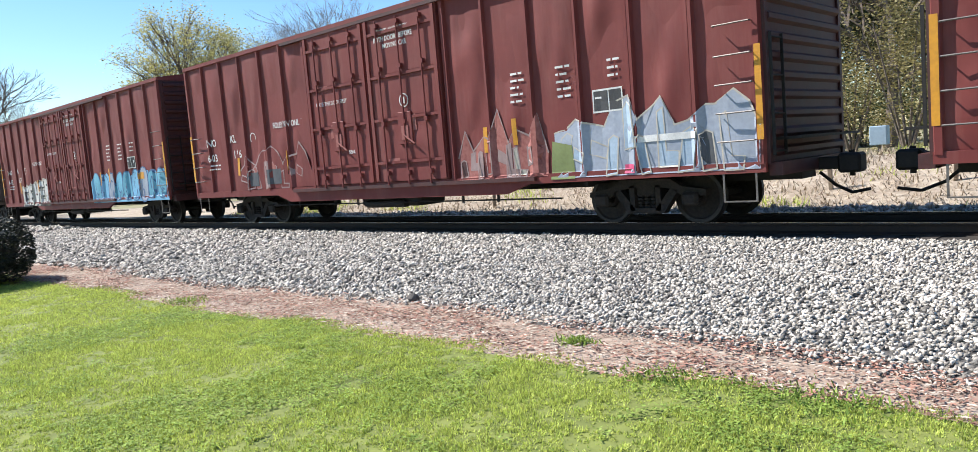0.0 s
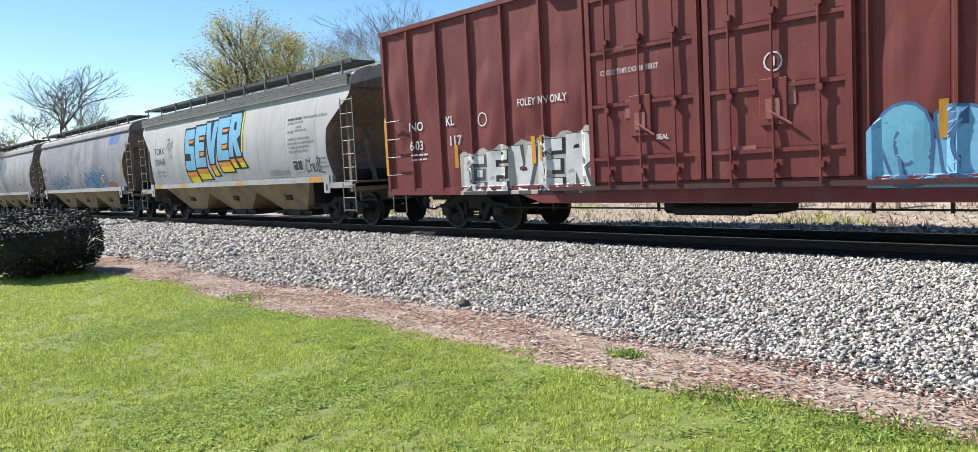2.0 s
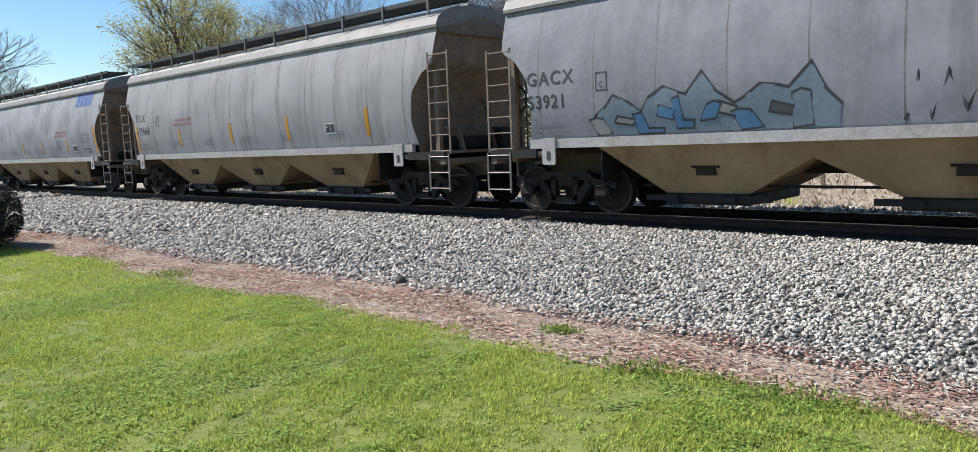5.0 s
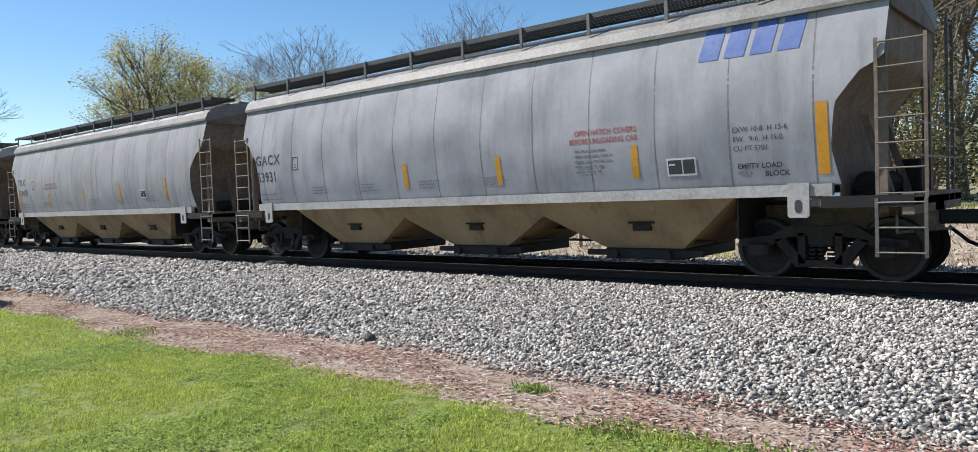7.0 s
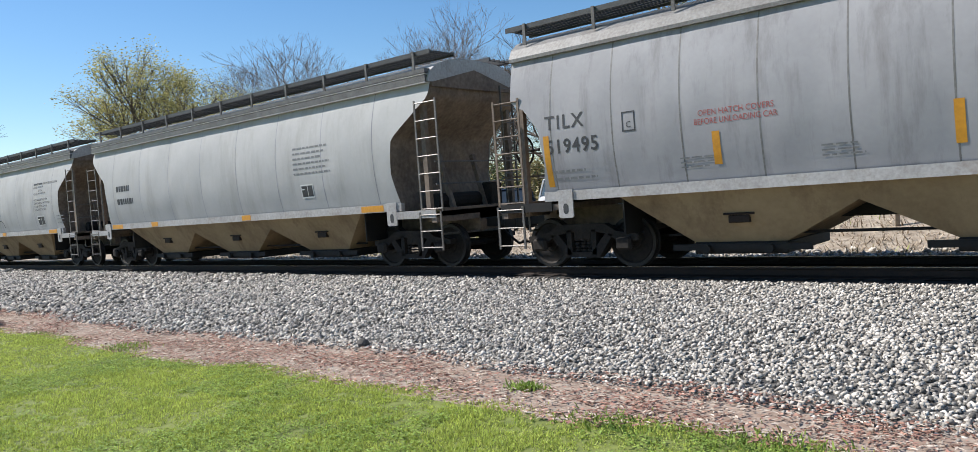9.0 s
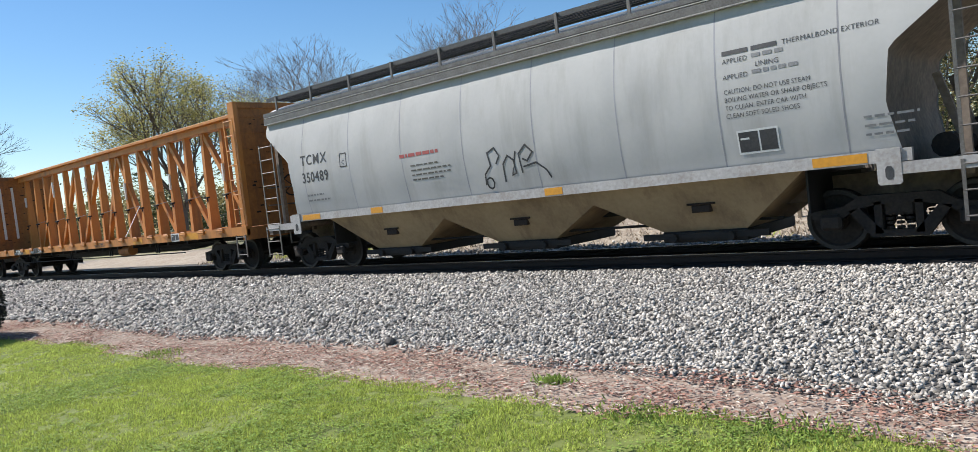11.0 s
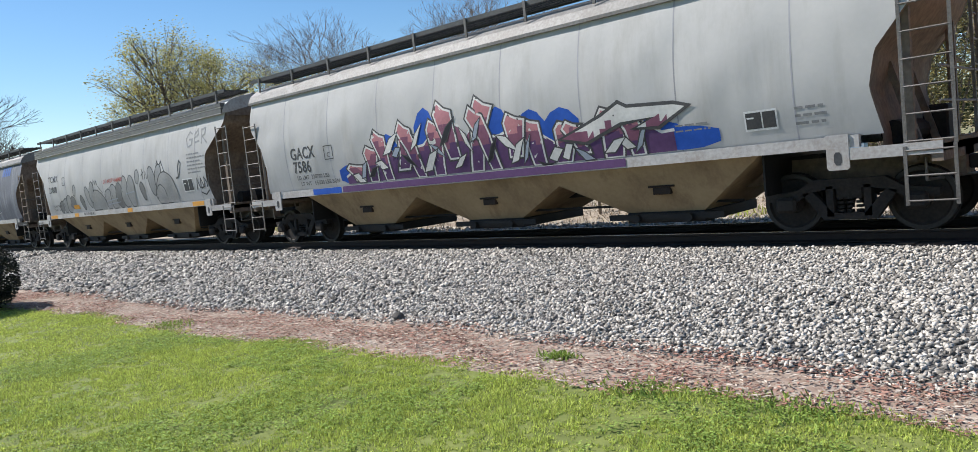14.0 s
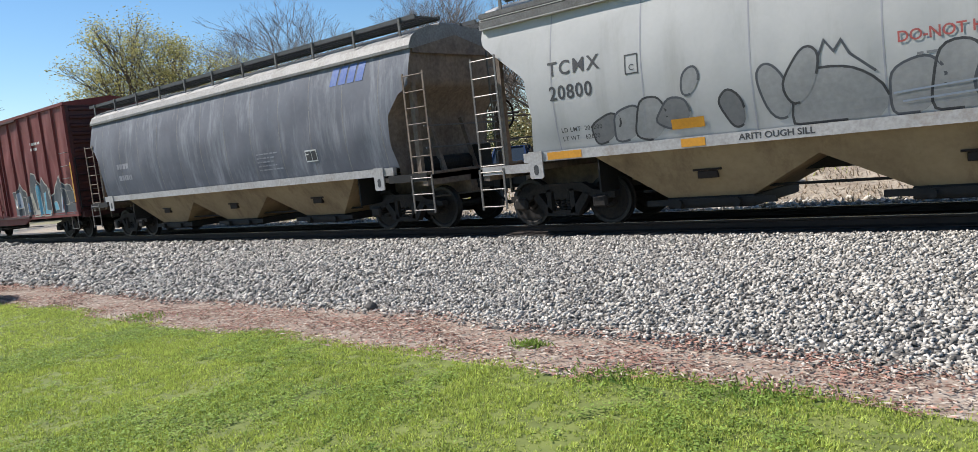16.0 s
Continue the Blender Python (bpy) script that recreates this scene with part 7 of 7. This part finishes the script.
def tree(x, y, h, label, seed, leaves=None, per_tip=0, leaf=0.12, spread=0.9, depth=4, bark=None, lift=1.0, trunk=0.3, first=0.28, fork=5, scatter_r=0.5, low=None):
    t = thing("tree", label, "tree", pose(x, y, ground_z(x, y) - 0.05))
    r = random.Random(seed)
    segs, tips = [], []
    th = h * first
    top = Vector((r.uniform(-0.3, 0.3), r.uniform(-0.3, 0.3), th))
    trunk_bm = B()
    tube(trunk_bm, (0, 0, -0.1), top * 0.5, trunk * 1.25, trunk, 9)
    tube(trunk_bm, top * 0.5, top, trunk, trunk * 0.85, 9)
    part("trunk", trunk_bm, bark or M_BARK, t, "bare grey-brown trunk")
    for k in range(fork):
        a = k * 6.283 / fork + r.uniform(-0.4, 0.4)
        d = Vector((math.cos(a) * spread, math.sin(a) * spread, r.uniform(0.7, 1.6)))
        grow(r, top * r.uniform(0.8, 1.0), d, h * r.uniform(0.24, 0.32), trunk * 0.5, depth - 1, segs, tips, spread * 0.8, lift)
    grow(r, top, Vector((0, 0, 1)), h * 0.34, trunk * 0.7, depth - 1, segs, tips, spread * 0.8, lift)
    hi = max(max(s[1].z for s in segs), 0.1)
    k = (h - th) / max(hi - th, 0.1)
    fix = lambda v: Vector((v.x, v.y, th + (v.z - th) * k)) if v.z > th else v
    segs = [(fix(a), fix(b), p, q) for a, b, p, q in segs]
    tips = [fix(v) for v in tips]
    vs, fs = [], []
    for a, b, r0, r1 in segs:
        q = (b - a).to_track_quat("Z", "Y").to_matrix()
        o = len(vs)
        for p, rr in ((a, r0), (b, r1)):
            for c in range(3):
                vs.append(tuple(p + q @ Vector((rr * math.cos(c * 2.0944), rr * math.sin(c * 2.0944), 0))))
        for c in range(3):
            fs.append((o + c, o + (c + 1) % 3, o + 3 + (c + 1) % 3, o + 3 + c))
    raw("branchwork", vs, fs, bark or M_BARK, t)
    if leaves:
        g = np.random.default_rng(seed)
        tp = np.array([tuple(v) for v in tips])
        p = np.repeat(tp, per_tip, 0)
        p = p + g.normal(0, scatter_r, p.shape)
        n = len(p)
        s = g.uniform(0.5, 1.2, n) * leaf
        shape = [(-1, 0, 0), (0, -0.55, 0.15), (1, 0, 0), (0, 0.55, 0.15)]
        scatter("crown", shape, [[0, 1, 2, 3]], p, turns_of(g, n), np.stack([s, s, s], 1), leaves, t)
    return t


def polar(az, dist):
    """Place at degrees left of straight across the track."""
    a = radians(az)
    return -math.sin(a) * dist, math.cos(a) * dist


bush(-17.5, 3.75, 1.35, 1.1, 1.34, "dark green clipped round bush on the lawn edge", 1)
bush(-21.5, 4.1, 1.3, 1.1, 1.25, "dark green clipped bush behind another", 2)


def stone_and_weeds():
    bm = B()
    bmesh.ops.create_icosphere(bm, subdivisions=2, radius=0.07)
    for v in bm.verts:
        v.co *= 1 + 0.25 * noise.noise(v.co * 14)
        v.co.z *= 0.8
    s = part("stone", bm, M_STONE, None, smooth=False)
    s.matrix_basis = pose(-7.1, 5.98, ground_z(-7.1, 5.98) + 0.05)
    tagged(s, "dark rounded stone at the edge of the ballast", "stone")
    r = np.random.default_rng(3)
    for x, y, n, sp, h in ((-4.04, 5.16, 260, 0.08, 0.075), (-10.6, 4.75, 300, 0.2, 0.07), (-1.9, 4.75, 300, 0.25, 0.07), (-2.9, 4.62, 260, 0.2, 0.06)):
        w = thing("weed_clump", "low green weed clump in the dry soil", "weed", pose(x, y, ground_z(x, y)))
        p = np.stack([r.normal(0, sp, n), r.normal(0, sp * 0.6, n), np.zeros(n)], 1)
        hh = r.uniform(0.5, 1.2, n) * h
        scatter("foliage", [(-1, 0, 0), (1, 0, 0), (0.3, 0.7, 0.8), (-0.2, 1, 0.9)], [[0, 1, 2, 3]], p, turns_of(r, n, True), np.stack([np.full(n, 0.009), hh * 0.6, hh * 0.75], 1), M_CLOVER, w)


stone_and_weeds()


# trees along the far side, by direction and distance
def tree_at(az, dist, h, *args, **kw):
    x, y = polar(az, dist)
    return tree(x, y, h, *args, **kw)


TREES = {}
TREES["bud"] = tree_at(63.2, 48, 10.9, "spring tree with sparse yellow-green young leaves", 5, M_BUD, 22, 0.065, 0.5, 5, M_BARK, 1.0, 0.22, 0.22, 6, 0.26)
tree_at(57.0, 52, 10.4, "spring tree with sparse olive buds", 16, M_BUD, 12, 0.06, 0.5, 5, M_BARKPALE, 1.0, 0.18, 0.22, 5, 0.45)
tree_at(76.3, 64, 10.9, "bare wide-crowned tree without leaves", 21, None, 0, 0.1, 0.85, 6, M_BARK, 1.0, 0.20, 0.3, 4)
TREES["twiggy"] = tree_at(52.4, 60, 14.2, "bare tree with fine upright twigs", 33, None, 0, 0.1, 0.7, 6, M_BARKPALE, 1.2, 0.15, 0.3, 5)
TREES["tall"] = tree_at(43.4, 62, 17.0, "tall bare tree with fine twigs", 41, None, 0, 0.1, 0.6, 6, M_BARKPALE, 1.4, 0.17, 0.3, 5)
TREES["oak"] = tree_at(34.2, 50, 12.0, "bare oak with crooked spreading limbs", 52, None, 0, 0.1, 1.0, 6, M_BARK, 0.8, 0.26, 0.26, 6)
tree_at(23.5, 52, 15.0, "bare tree with grey twigs", 63, M_BUDBROWN, 2, 0.09, 0.8, 5, M_BARKPALE, 1.2, 0.26, 0.3, 5, 0.5)
tree_at(15.5, 42, 16.0, "leafy tree with olive green spring foliage", 74, M_BUDBROWN, 12, 0.10, 0.8, 5, M_BARK, 1.0, 0.28, 0.2, 6, 0.7)
tree_at(9.0, 48, 18.0, "tall leafy tree with olive green foliage", 85, M_BUDBROWN, 12, 0.10, 0.8, 5, M_BARK, 1.0, 0.3, 0.2, 6, 0.7)
TREES["green"] = tree_at(19.5, 58, 13.0, "dense dark evergreen tree", 91, M_EVERGREEN, 16, 0.12, 0.75, 5, M_BARK, 1.0, 0.3, 0.12, 7, 0.8)


for kind, az, dist, turn in (("twiggy", 29.5, 82, 200), ("oak", 40.5, 84, 250), ("tall", 33.5, 88, 310), ("twiggy", 43.0, 90, 20), ("oak", 47.0, 88, 170), ("tall", 51.0, 92, 220), ("twiggy", 36.5, 96, 290), ("oak", 30.5, 92, 40), ("tall", 38.5, 75, 60), ("tall", 28.5, 70, 130), ("oak", 24.5, 66, 100), ("green", 13.0, 62, 90), ("twiggy", 47.5, 78, 80)):
    tx, ty = polar(az, dist)
    copy_thing(TREES[kind], pose(tx, ty, ground_z(tx, ty) - 0.05, 0, 0, turn))


def shrub_row():
    """Dense understorey below the trees, clump by clump."""
    specs = [(51, 64, 6.5, M_BUDBROWN), (56, 62, 6.2, M_EVERGREEN), (59.5, 66, 6.6, M_BUDBROWN), (64, 62, 5.6, M_EVERGREEN), (67.5, 70, 6.5, M_BUDBROWN), (72.5, 76, 6.4, M_EVERGREEN), (12, 46, 4.2, M_EVERGREEN), (17, 50, 4.5, M_EVERGREEN), (22, 54, 4.0, M_EVERGREEN), (27, 60, 5.5, M_BUDBROWN), (31, 58, 4.2, M_EVERGREEN), (36, 56, 5.0, M_BUDBROWN), (40, 54, 4.0, M_EVERGREEN), (45, 58, 4.6, M_EVERGREEN), (49, 60, 5.2, M_BUDBROWN), (54, 62, 4.6, M_EVERGREEN), (61, 60, 4.0, M_EVERGREEN), (70, 80, 4.5, M_EVERGREEN), (80, 90, 6.0, M_EVERGREEN), (84, 80, 5.5, M_BUDBROWN), (6, 50, 5.0, M_EVERGREEN), (14.5, 36, 7.6, M_BUDBROWN), (17.8, 39, 6.8, M_BUDBROWN), (11.0, 36, 8.2, M_BUDBROWN), (20.8, 44, 4.0, M_EVERGREEN)]
    for i, (az, dist, h, mat) in enumerate(specs):
        x, y = polar(az, dist)
        s = thing("shrub", "dense dark green shrub below the trees" if mat is M_EVERGREEN else "brownish twiggy shrub below the trees", "shrub", pose(x, y, ground_z(x, y) - 0.1))
        g = np.random.default_rng(200 + i)
        bm = B()
        for k in range(6):
            a = k * 1.05
            tube(bm, (0.1 * math.cos(a), 0.1 * math.sin(a), 0), (1.6 * math.cos(a), 1.6 * math.sin(a), h * 0.7), 0.07, 0.02, 5)
        part("woody_base", bm, M_BARK, s)
        n = 3200 if dist > 45 else 7000
        c = g.normal(0, 1, (60, 3)) * np.array([2.0, 1.2, h * 0.22]) + np.array([0, 0, h * 0.5])
        p = c[g.integers(0, 60, n)] + g.normal(0, 0.4, (n, 3))
        p[:, 2] = np.clip(p[:, 2], 0.05, h * 1.1)
        sz = g.uniform(0.06, 0.15, n) * (1.0 if dist > 45 else 0.6)
        scatter("foliage", [(-1, 0, 0), (0, -0.55, 0.15), (1, 0, 0), (0, 0.55, 0.15)], [[0, 1, 2, 3]], p, turns_of(g, n), np.stack([sz, sz, sz], 1), mat, s)


shrub_row()


def far_woods():
    g = np.random.default_rng(400)
    n = 60000
    az = np.radians(g.uniform(-15, 88, n))
    d = g.uniform(110, 170, n)
    h = (7.5 + 2.2 * np.sin(az * 9) + 1.5 * np.sin(az * 23)) * g.beta(1.3, 1.2, n)
    p = np.stack([-np.sin(az) * d, np.cos(az) * d, 0.5 + h], 1)
    s = g.uniform(0.2, 0.5, n)
    ob = scatter("far_woods", [(-1, 0, 0), (0, -0.55, 0.15), (1, 0, 0), (0, 0.55, 0.15)], [[0, 1, 2, 3]], p, turns_of(g, n), np.stack([s, s, s], 1), M_BUDBROWN)
    return tagged(ob, "distant brown and green spring woods", "woods", kind="stuff")


far_woods()


# ---- things beyond the track ----
def stake(x, y, h):
    bm = B()
    box(bm, -0.045, 0.045, -0.045, 0.045, -0.1, h, 0.008)
    s = part("wooden_post", bm, M_POST)
    s.matrix_basis = pose(x, y, ground_z(x, y), RNG.uniform(-3, 3), RNG.uniform(-3, 3), RNG.uniform(0, 40))
    return tagged(s, "short weathered wooden post on the bank", "post", "posts along the bank")


for az, dist in ((26.4, 19.5), (19.3, 18.5), (34, 20.5), (12, 18.2), (43, 22.5)):
    stake(*polar(az, dist), 0.75)


def street_lamp(az, dist, h):
    x, y = polar(az, dist)
    l = thing("street_lamp", "black iron street lamp with a white globe and teal banner", "lamp post", pose(x, y, ground_z(x, y)))
    bm = B()
    tube(bm, (0, 0, 0), (0, 0, 0.5), 0.16, 0.10, 10)
    tube(bm, (0, 0, 0.5), (0, 0, h - 0.5), 0.07, 0.05, 10)
    tube(bm, (0, 0, h - 0.5), (0, 0, h - 0.42), 0.13, 0.13, 10)
    part("pole", bm, M_IRON, l)
    bm = B()
    bmesh.ops.create_uvsphere(bm, u_segments=14, v_segments=10, radius=0.2)
    for v in bm.verts:
        v.co.z = v.co.z * 1.15 + h - 0.2
    part("globe", bm, M_GLOBE, l, "white glass globe", smooth=True)
    bm = B()
    box(bm, -0.52, -0.08, -0.01, 0.01, 1.35, 2.35)
    part("banner", bm, M_TEAL, l, "teal cloth banner")
    bm = B()
    tube(bm, (-0.55, 0, 2.37), (0, 0, 2.37), 0.015, n=6)
    tube(bm, (-0.55, 0, 1.33), (0, 0, 1.33), 0.015, n=6)
    part("banner_arm", bm, M_IRON, l)


street_lamp(24.4, 36, 4.3)


def utility_pole(az, dist, h):
    x, y = polar(az, dist)
    p = thing("utility_pole", "tall dark wooden utility pole", "pole", pose(x, y, ground_z(x, y)))
    bm = B()
    tube(bm, (0, 0, -0.2), (0, 0, h), 0.16, 0.11, 10)
    part("pole", bm, M_BARK, p)
    bm = B()
    beam(bm, (-1.1, 0, h - 0.6), (1.1, 0, h - 0.6), 0.1)
    part("crossarm", bm, M_BARK, p)


utility_pole(19.9, 34, 11)


def sedan(az, dist, turn, paint_mat, label, tall):
    """A parked car: lower body, cabin, windows, wheels, lights."""
    x, y = polar(az, dist)
    c = thing("parked_car", label, "car", pose(x, y, ground_z(x, y), 0, 0, turn), "parked cars")
    L, W = 4.6, 1.85
    z1, z2 = 0.95 * tall, 1.75 * tall
    bm = B()
    prism(bm, [(-L / 2, 0.35), (-L / 2, z1 - 0.05), (-L / 2 + 0.15, z1), (0.9, z1), (L / 2 - 0.25, z1 - 0.14), (L / 2, z1 - 0.35), (L / 2, 0.35)], -W / 2, W / 2)
    bmesh.ops.bevel(bm, geom=bm.edges[:], offset=0.06, segments=2, affect="EDGES")
    part("body", bm, paint_mat, c, smooth=False)
    bm = B()
    lo, hi = [(-L / 2 + 0.1, z1), (1.0, z1)], [(-L / 2 + 0.35, z2), (0.25, z2)]
    wl, wh = W / 2 - 0.06, W / 2 - 0.22
    v = [bm.verts.new(p) for p in ((lo[0][0], -wl, z1 - 0.02), (lo[1][0], -wl, z1 - 0.02), (lo[1][0], wl, z1 - 0.02), (lo[0][0], wl, z1 - 0.02), (hi[0][0], -wh, z2 - 0.06), (hi[1][0], -wh, z2 - 0.06), (hi[1][0], wh, z2 - 0.06), (hi[0][0], wh, z2 - 0.06))]
    co = [tuple(q.co) for q in v]
    bm.free()
    for f in ((0, 1, 5, 4), (1, 2, 6, 5), (2, 3, 7, 6), (3, 0, 4, 7)):
        bm = B()
        bm.faces.new([bm.verts.new(co[i]) for i in f])
        part("window", bm, M_CARGLASS, c, "dark tinted car window")
    bm = B()
    box(bm, hi[0][0] - 0.03, hi[1][0] + 0.05, -wh - 0.03, wh + 0.03, z2 - 0.06, z2, 0.02)
    for s in (-1, 1):
        for a, b in ((lo[0], hi[0]), (lo[1], hi[1]), ((-0.6, z1), (-0.6, z2))):
            beam(bm, (a[0], s * (wl + 0.005), z1), (b[0], s * (wh + 0.005), z2 - 0.04), 0.08)
        tube(bm, (hi[0][0], s * (wh - 0.05), z2 + 0.05), (hi[1][0], s * (wh - 0.05), z2 + 0.05), 0.02, n=6)
    part("roof", bm, paint_mat, c)
    for s in (-1, 1):
        for a in (-1.4, 1.4):
            bm = B()
            tube(bm, (a, s * 0.72, 0.34), (a, s * 0.93, 0.34), 0.34, n=18)
            w = part("wheel", bm, M_TYRE, c)
            bm = B()
            tube(bm, (a, s * 0.925, 0.34), (a, s * 0.94, 0.34), 0.2, n=12)
            part("rim", bm, M_GALV, w, "grey alloy rim")
        bm = B()
        box(bm, L / 2 - 0.03, L / 2 + 0.01, s * 0.68 - 0.18, s * 0.68 + 0.18, z1 - 0.34, z1 - 0.2)
        part("headlight", bm, M_GLOBE, c, "clear headlight")
    bm = B()
    box(bm, L / 2 - 0.01, L / 2 + 0.02, -0.45, 0.45, 0.45, 0.62)
    part("grille", bm, M_TYRE, c)
    return c


sedan(33.2, 33.5, -30, M_CARWHITE, "white parked sport utility car with roof rails", 1.0)
sedan(38.2, 37, -60, M_CARBLUE, "dark blue parked car", 0.85)


def pavilion(az, dist, turn):
    x, y = polar(az, dist)
    h = thing("low_building", "low brown brick building with a dark shingle roof", "building", pose(x, y, ground_z(x, y), 0, 0, turn))
    bm = B()
    box(bm, -7, 7, -4, 4, 0, 2.2)
    part("wall", bm, M_BRICK, h)
    bm = B()
    v = [bm.verts.new(p) for p in ((-7.7, -4.7, 2.15), (7.7, -4.7, 2.15), (7.7, 4.7, 2.15), (-7.7, 4.7, 2.15), (-4, 0, 3.1), (4, 0, 3.1))]
    for f in ((0, 1, 5, 4), (1, 2, 5), (2, 3, 4, 5), (3, 0, 4), (3, 2, 1, 0)):
        bm.faces.new([v[i] for i in f])
    part("roof", bm, M_SHINGLE, h)
    for k in range(5):
        bm = B()
        a = -5.4 + k * 2.7
        box(bm, a - 0.55, a + 0.55, -4.04, -3.98, 0.8, 1.8)
        w = part("window", bm, M_CARGLASS, h, "dark window")
        bm = B()
        for q in (a - 0.58, a, a + 0.58):
            box(bm, q - 0.035, q + 0.035, -4.07, -4.0, 0.75, 1.85)
        for q in (0.78, 1.82):
            box(bm, a - 0.6, a + 0.6, -4.07, -4.0, q - 0.035, q + 0.035)
        part("window_frame", bm, M_BRICK, w, "brown window frame")


pavilion(27.0, 52, 28)


def signal_box(az, dist):
    x, y = polar(az, dist)
    s = thing("utility_box", "pale blue metal utility box on a post", "utility box", pose(x, y, ground_z(x, y)))
    bm = B()
    box(bm, -0.04, 0.04, -0.04, 0.04, -0.1, 0.3)
    part("post", bm, M_GALV, s)
    bm = B()
    box(bm, -0.22, 0.22, -0.15, 0.15, 0.18, 0.70, 0.02)
    part("cabinet", bm, M_BLUEBOX, s)


signal_box(16.2, 23.5)


# ---- movement ----
def travel(t):
    """Metres that the train has rolled at t seconds."""
    u = t / 16
    return 13.543 * t - 3.284 * u ** 2 + 0.128 * u ** 3


def motions():
    times = [k * 0.5 for k in range(33)]
    for car in CARS:
        x, y, z = car.matrix_basis.translation
        walk(car, [(t, pose(x + travel(t), y, z)) for t in times])
        spin = []
        for k in range(481):
            t = k / 30
            spin.append((t, Matrix.Rotation(travel(t) / WHEEL_R, 4, "Y")))
        for truck in [c for c in car.children if c.name.startswith("truck")]:
            for w in [c for c in truck.children if c.name.startswith("wheelset")]:
                at = Matrix.Translation(w.matrix_basis.translation)
                walk(w, [(t, at @ m) for t, m in spin])


motions()
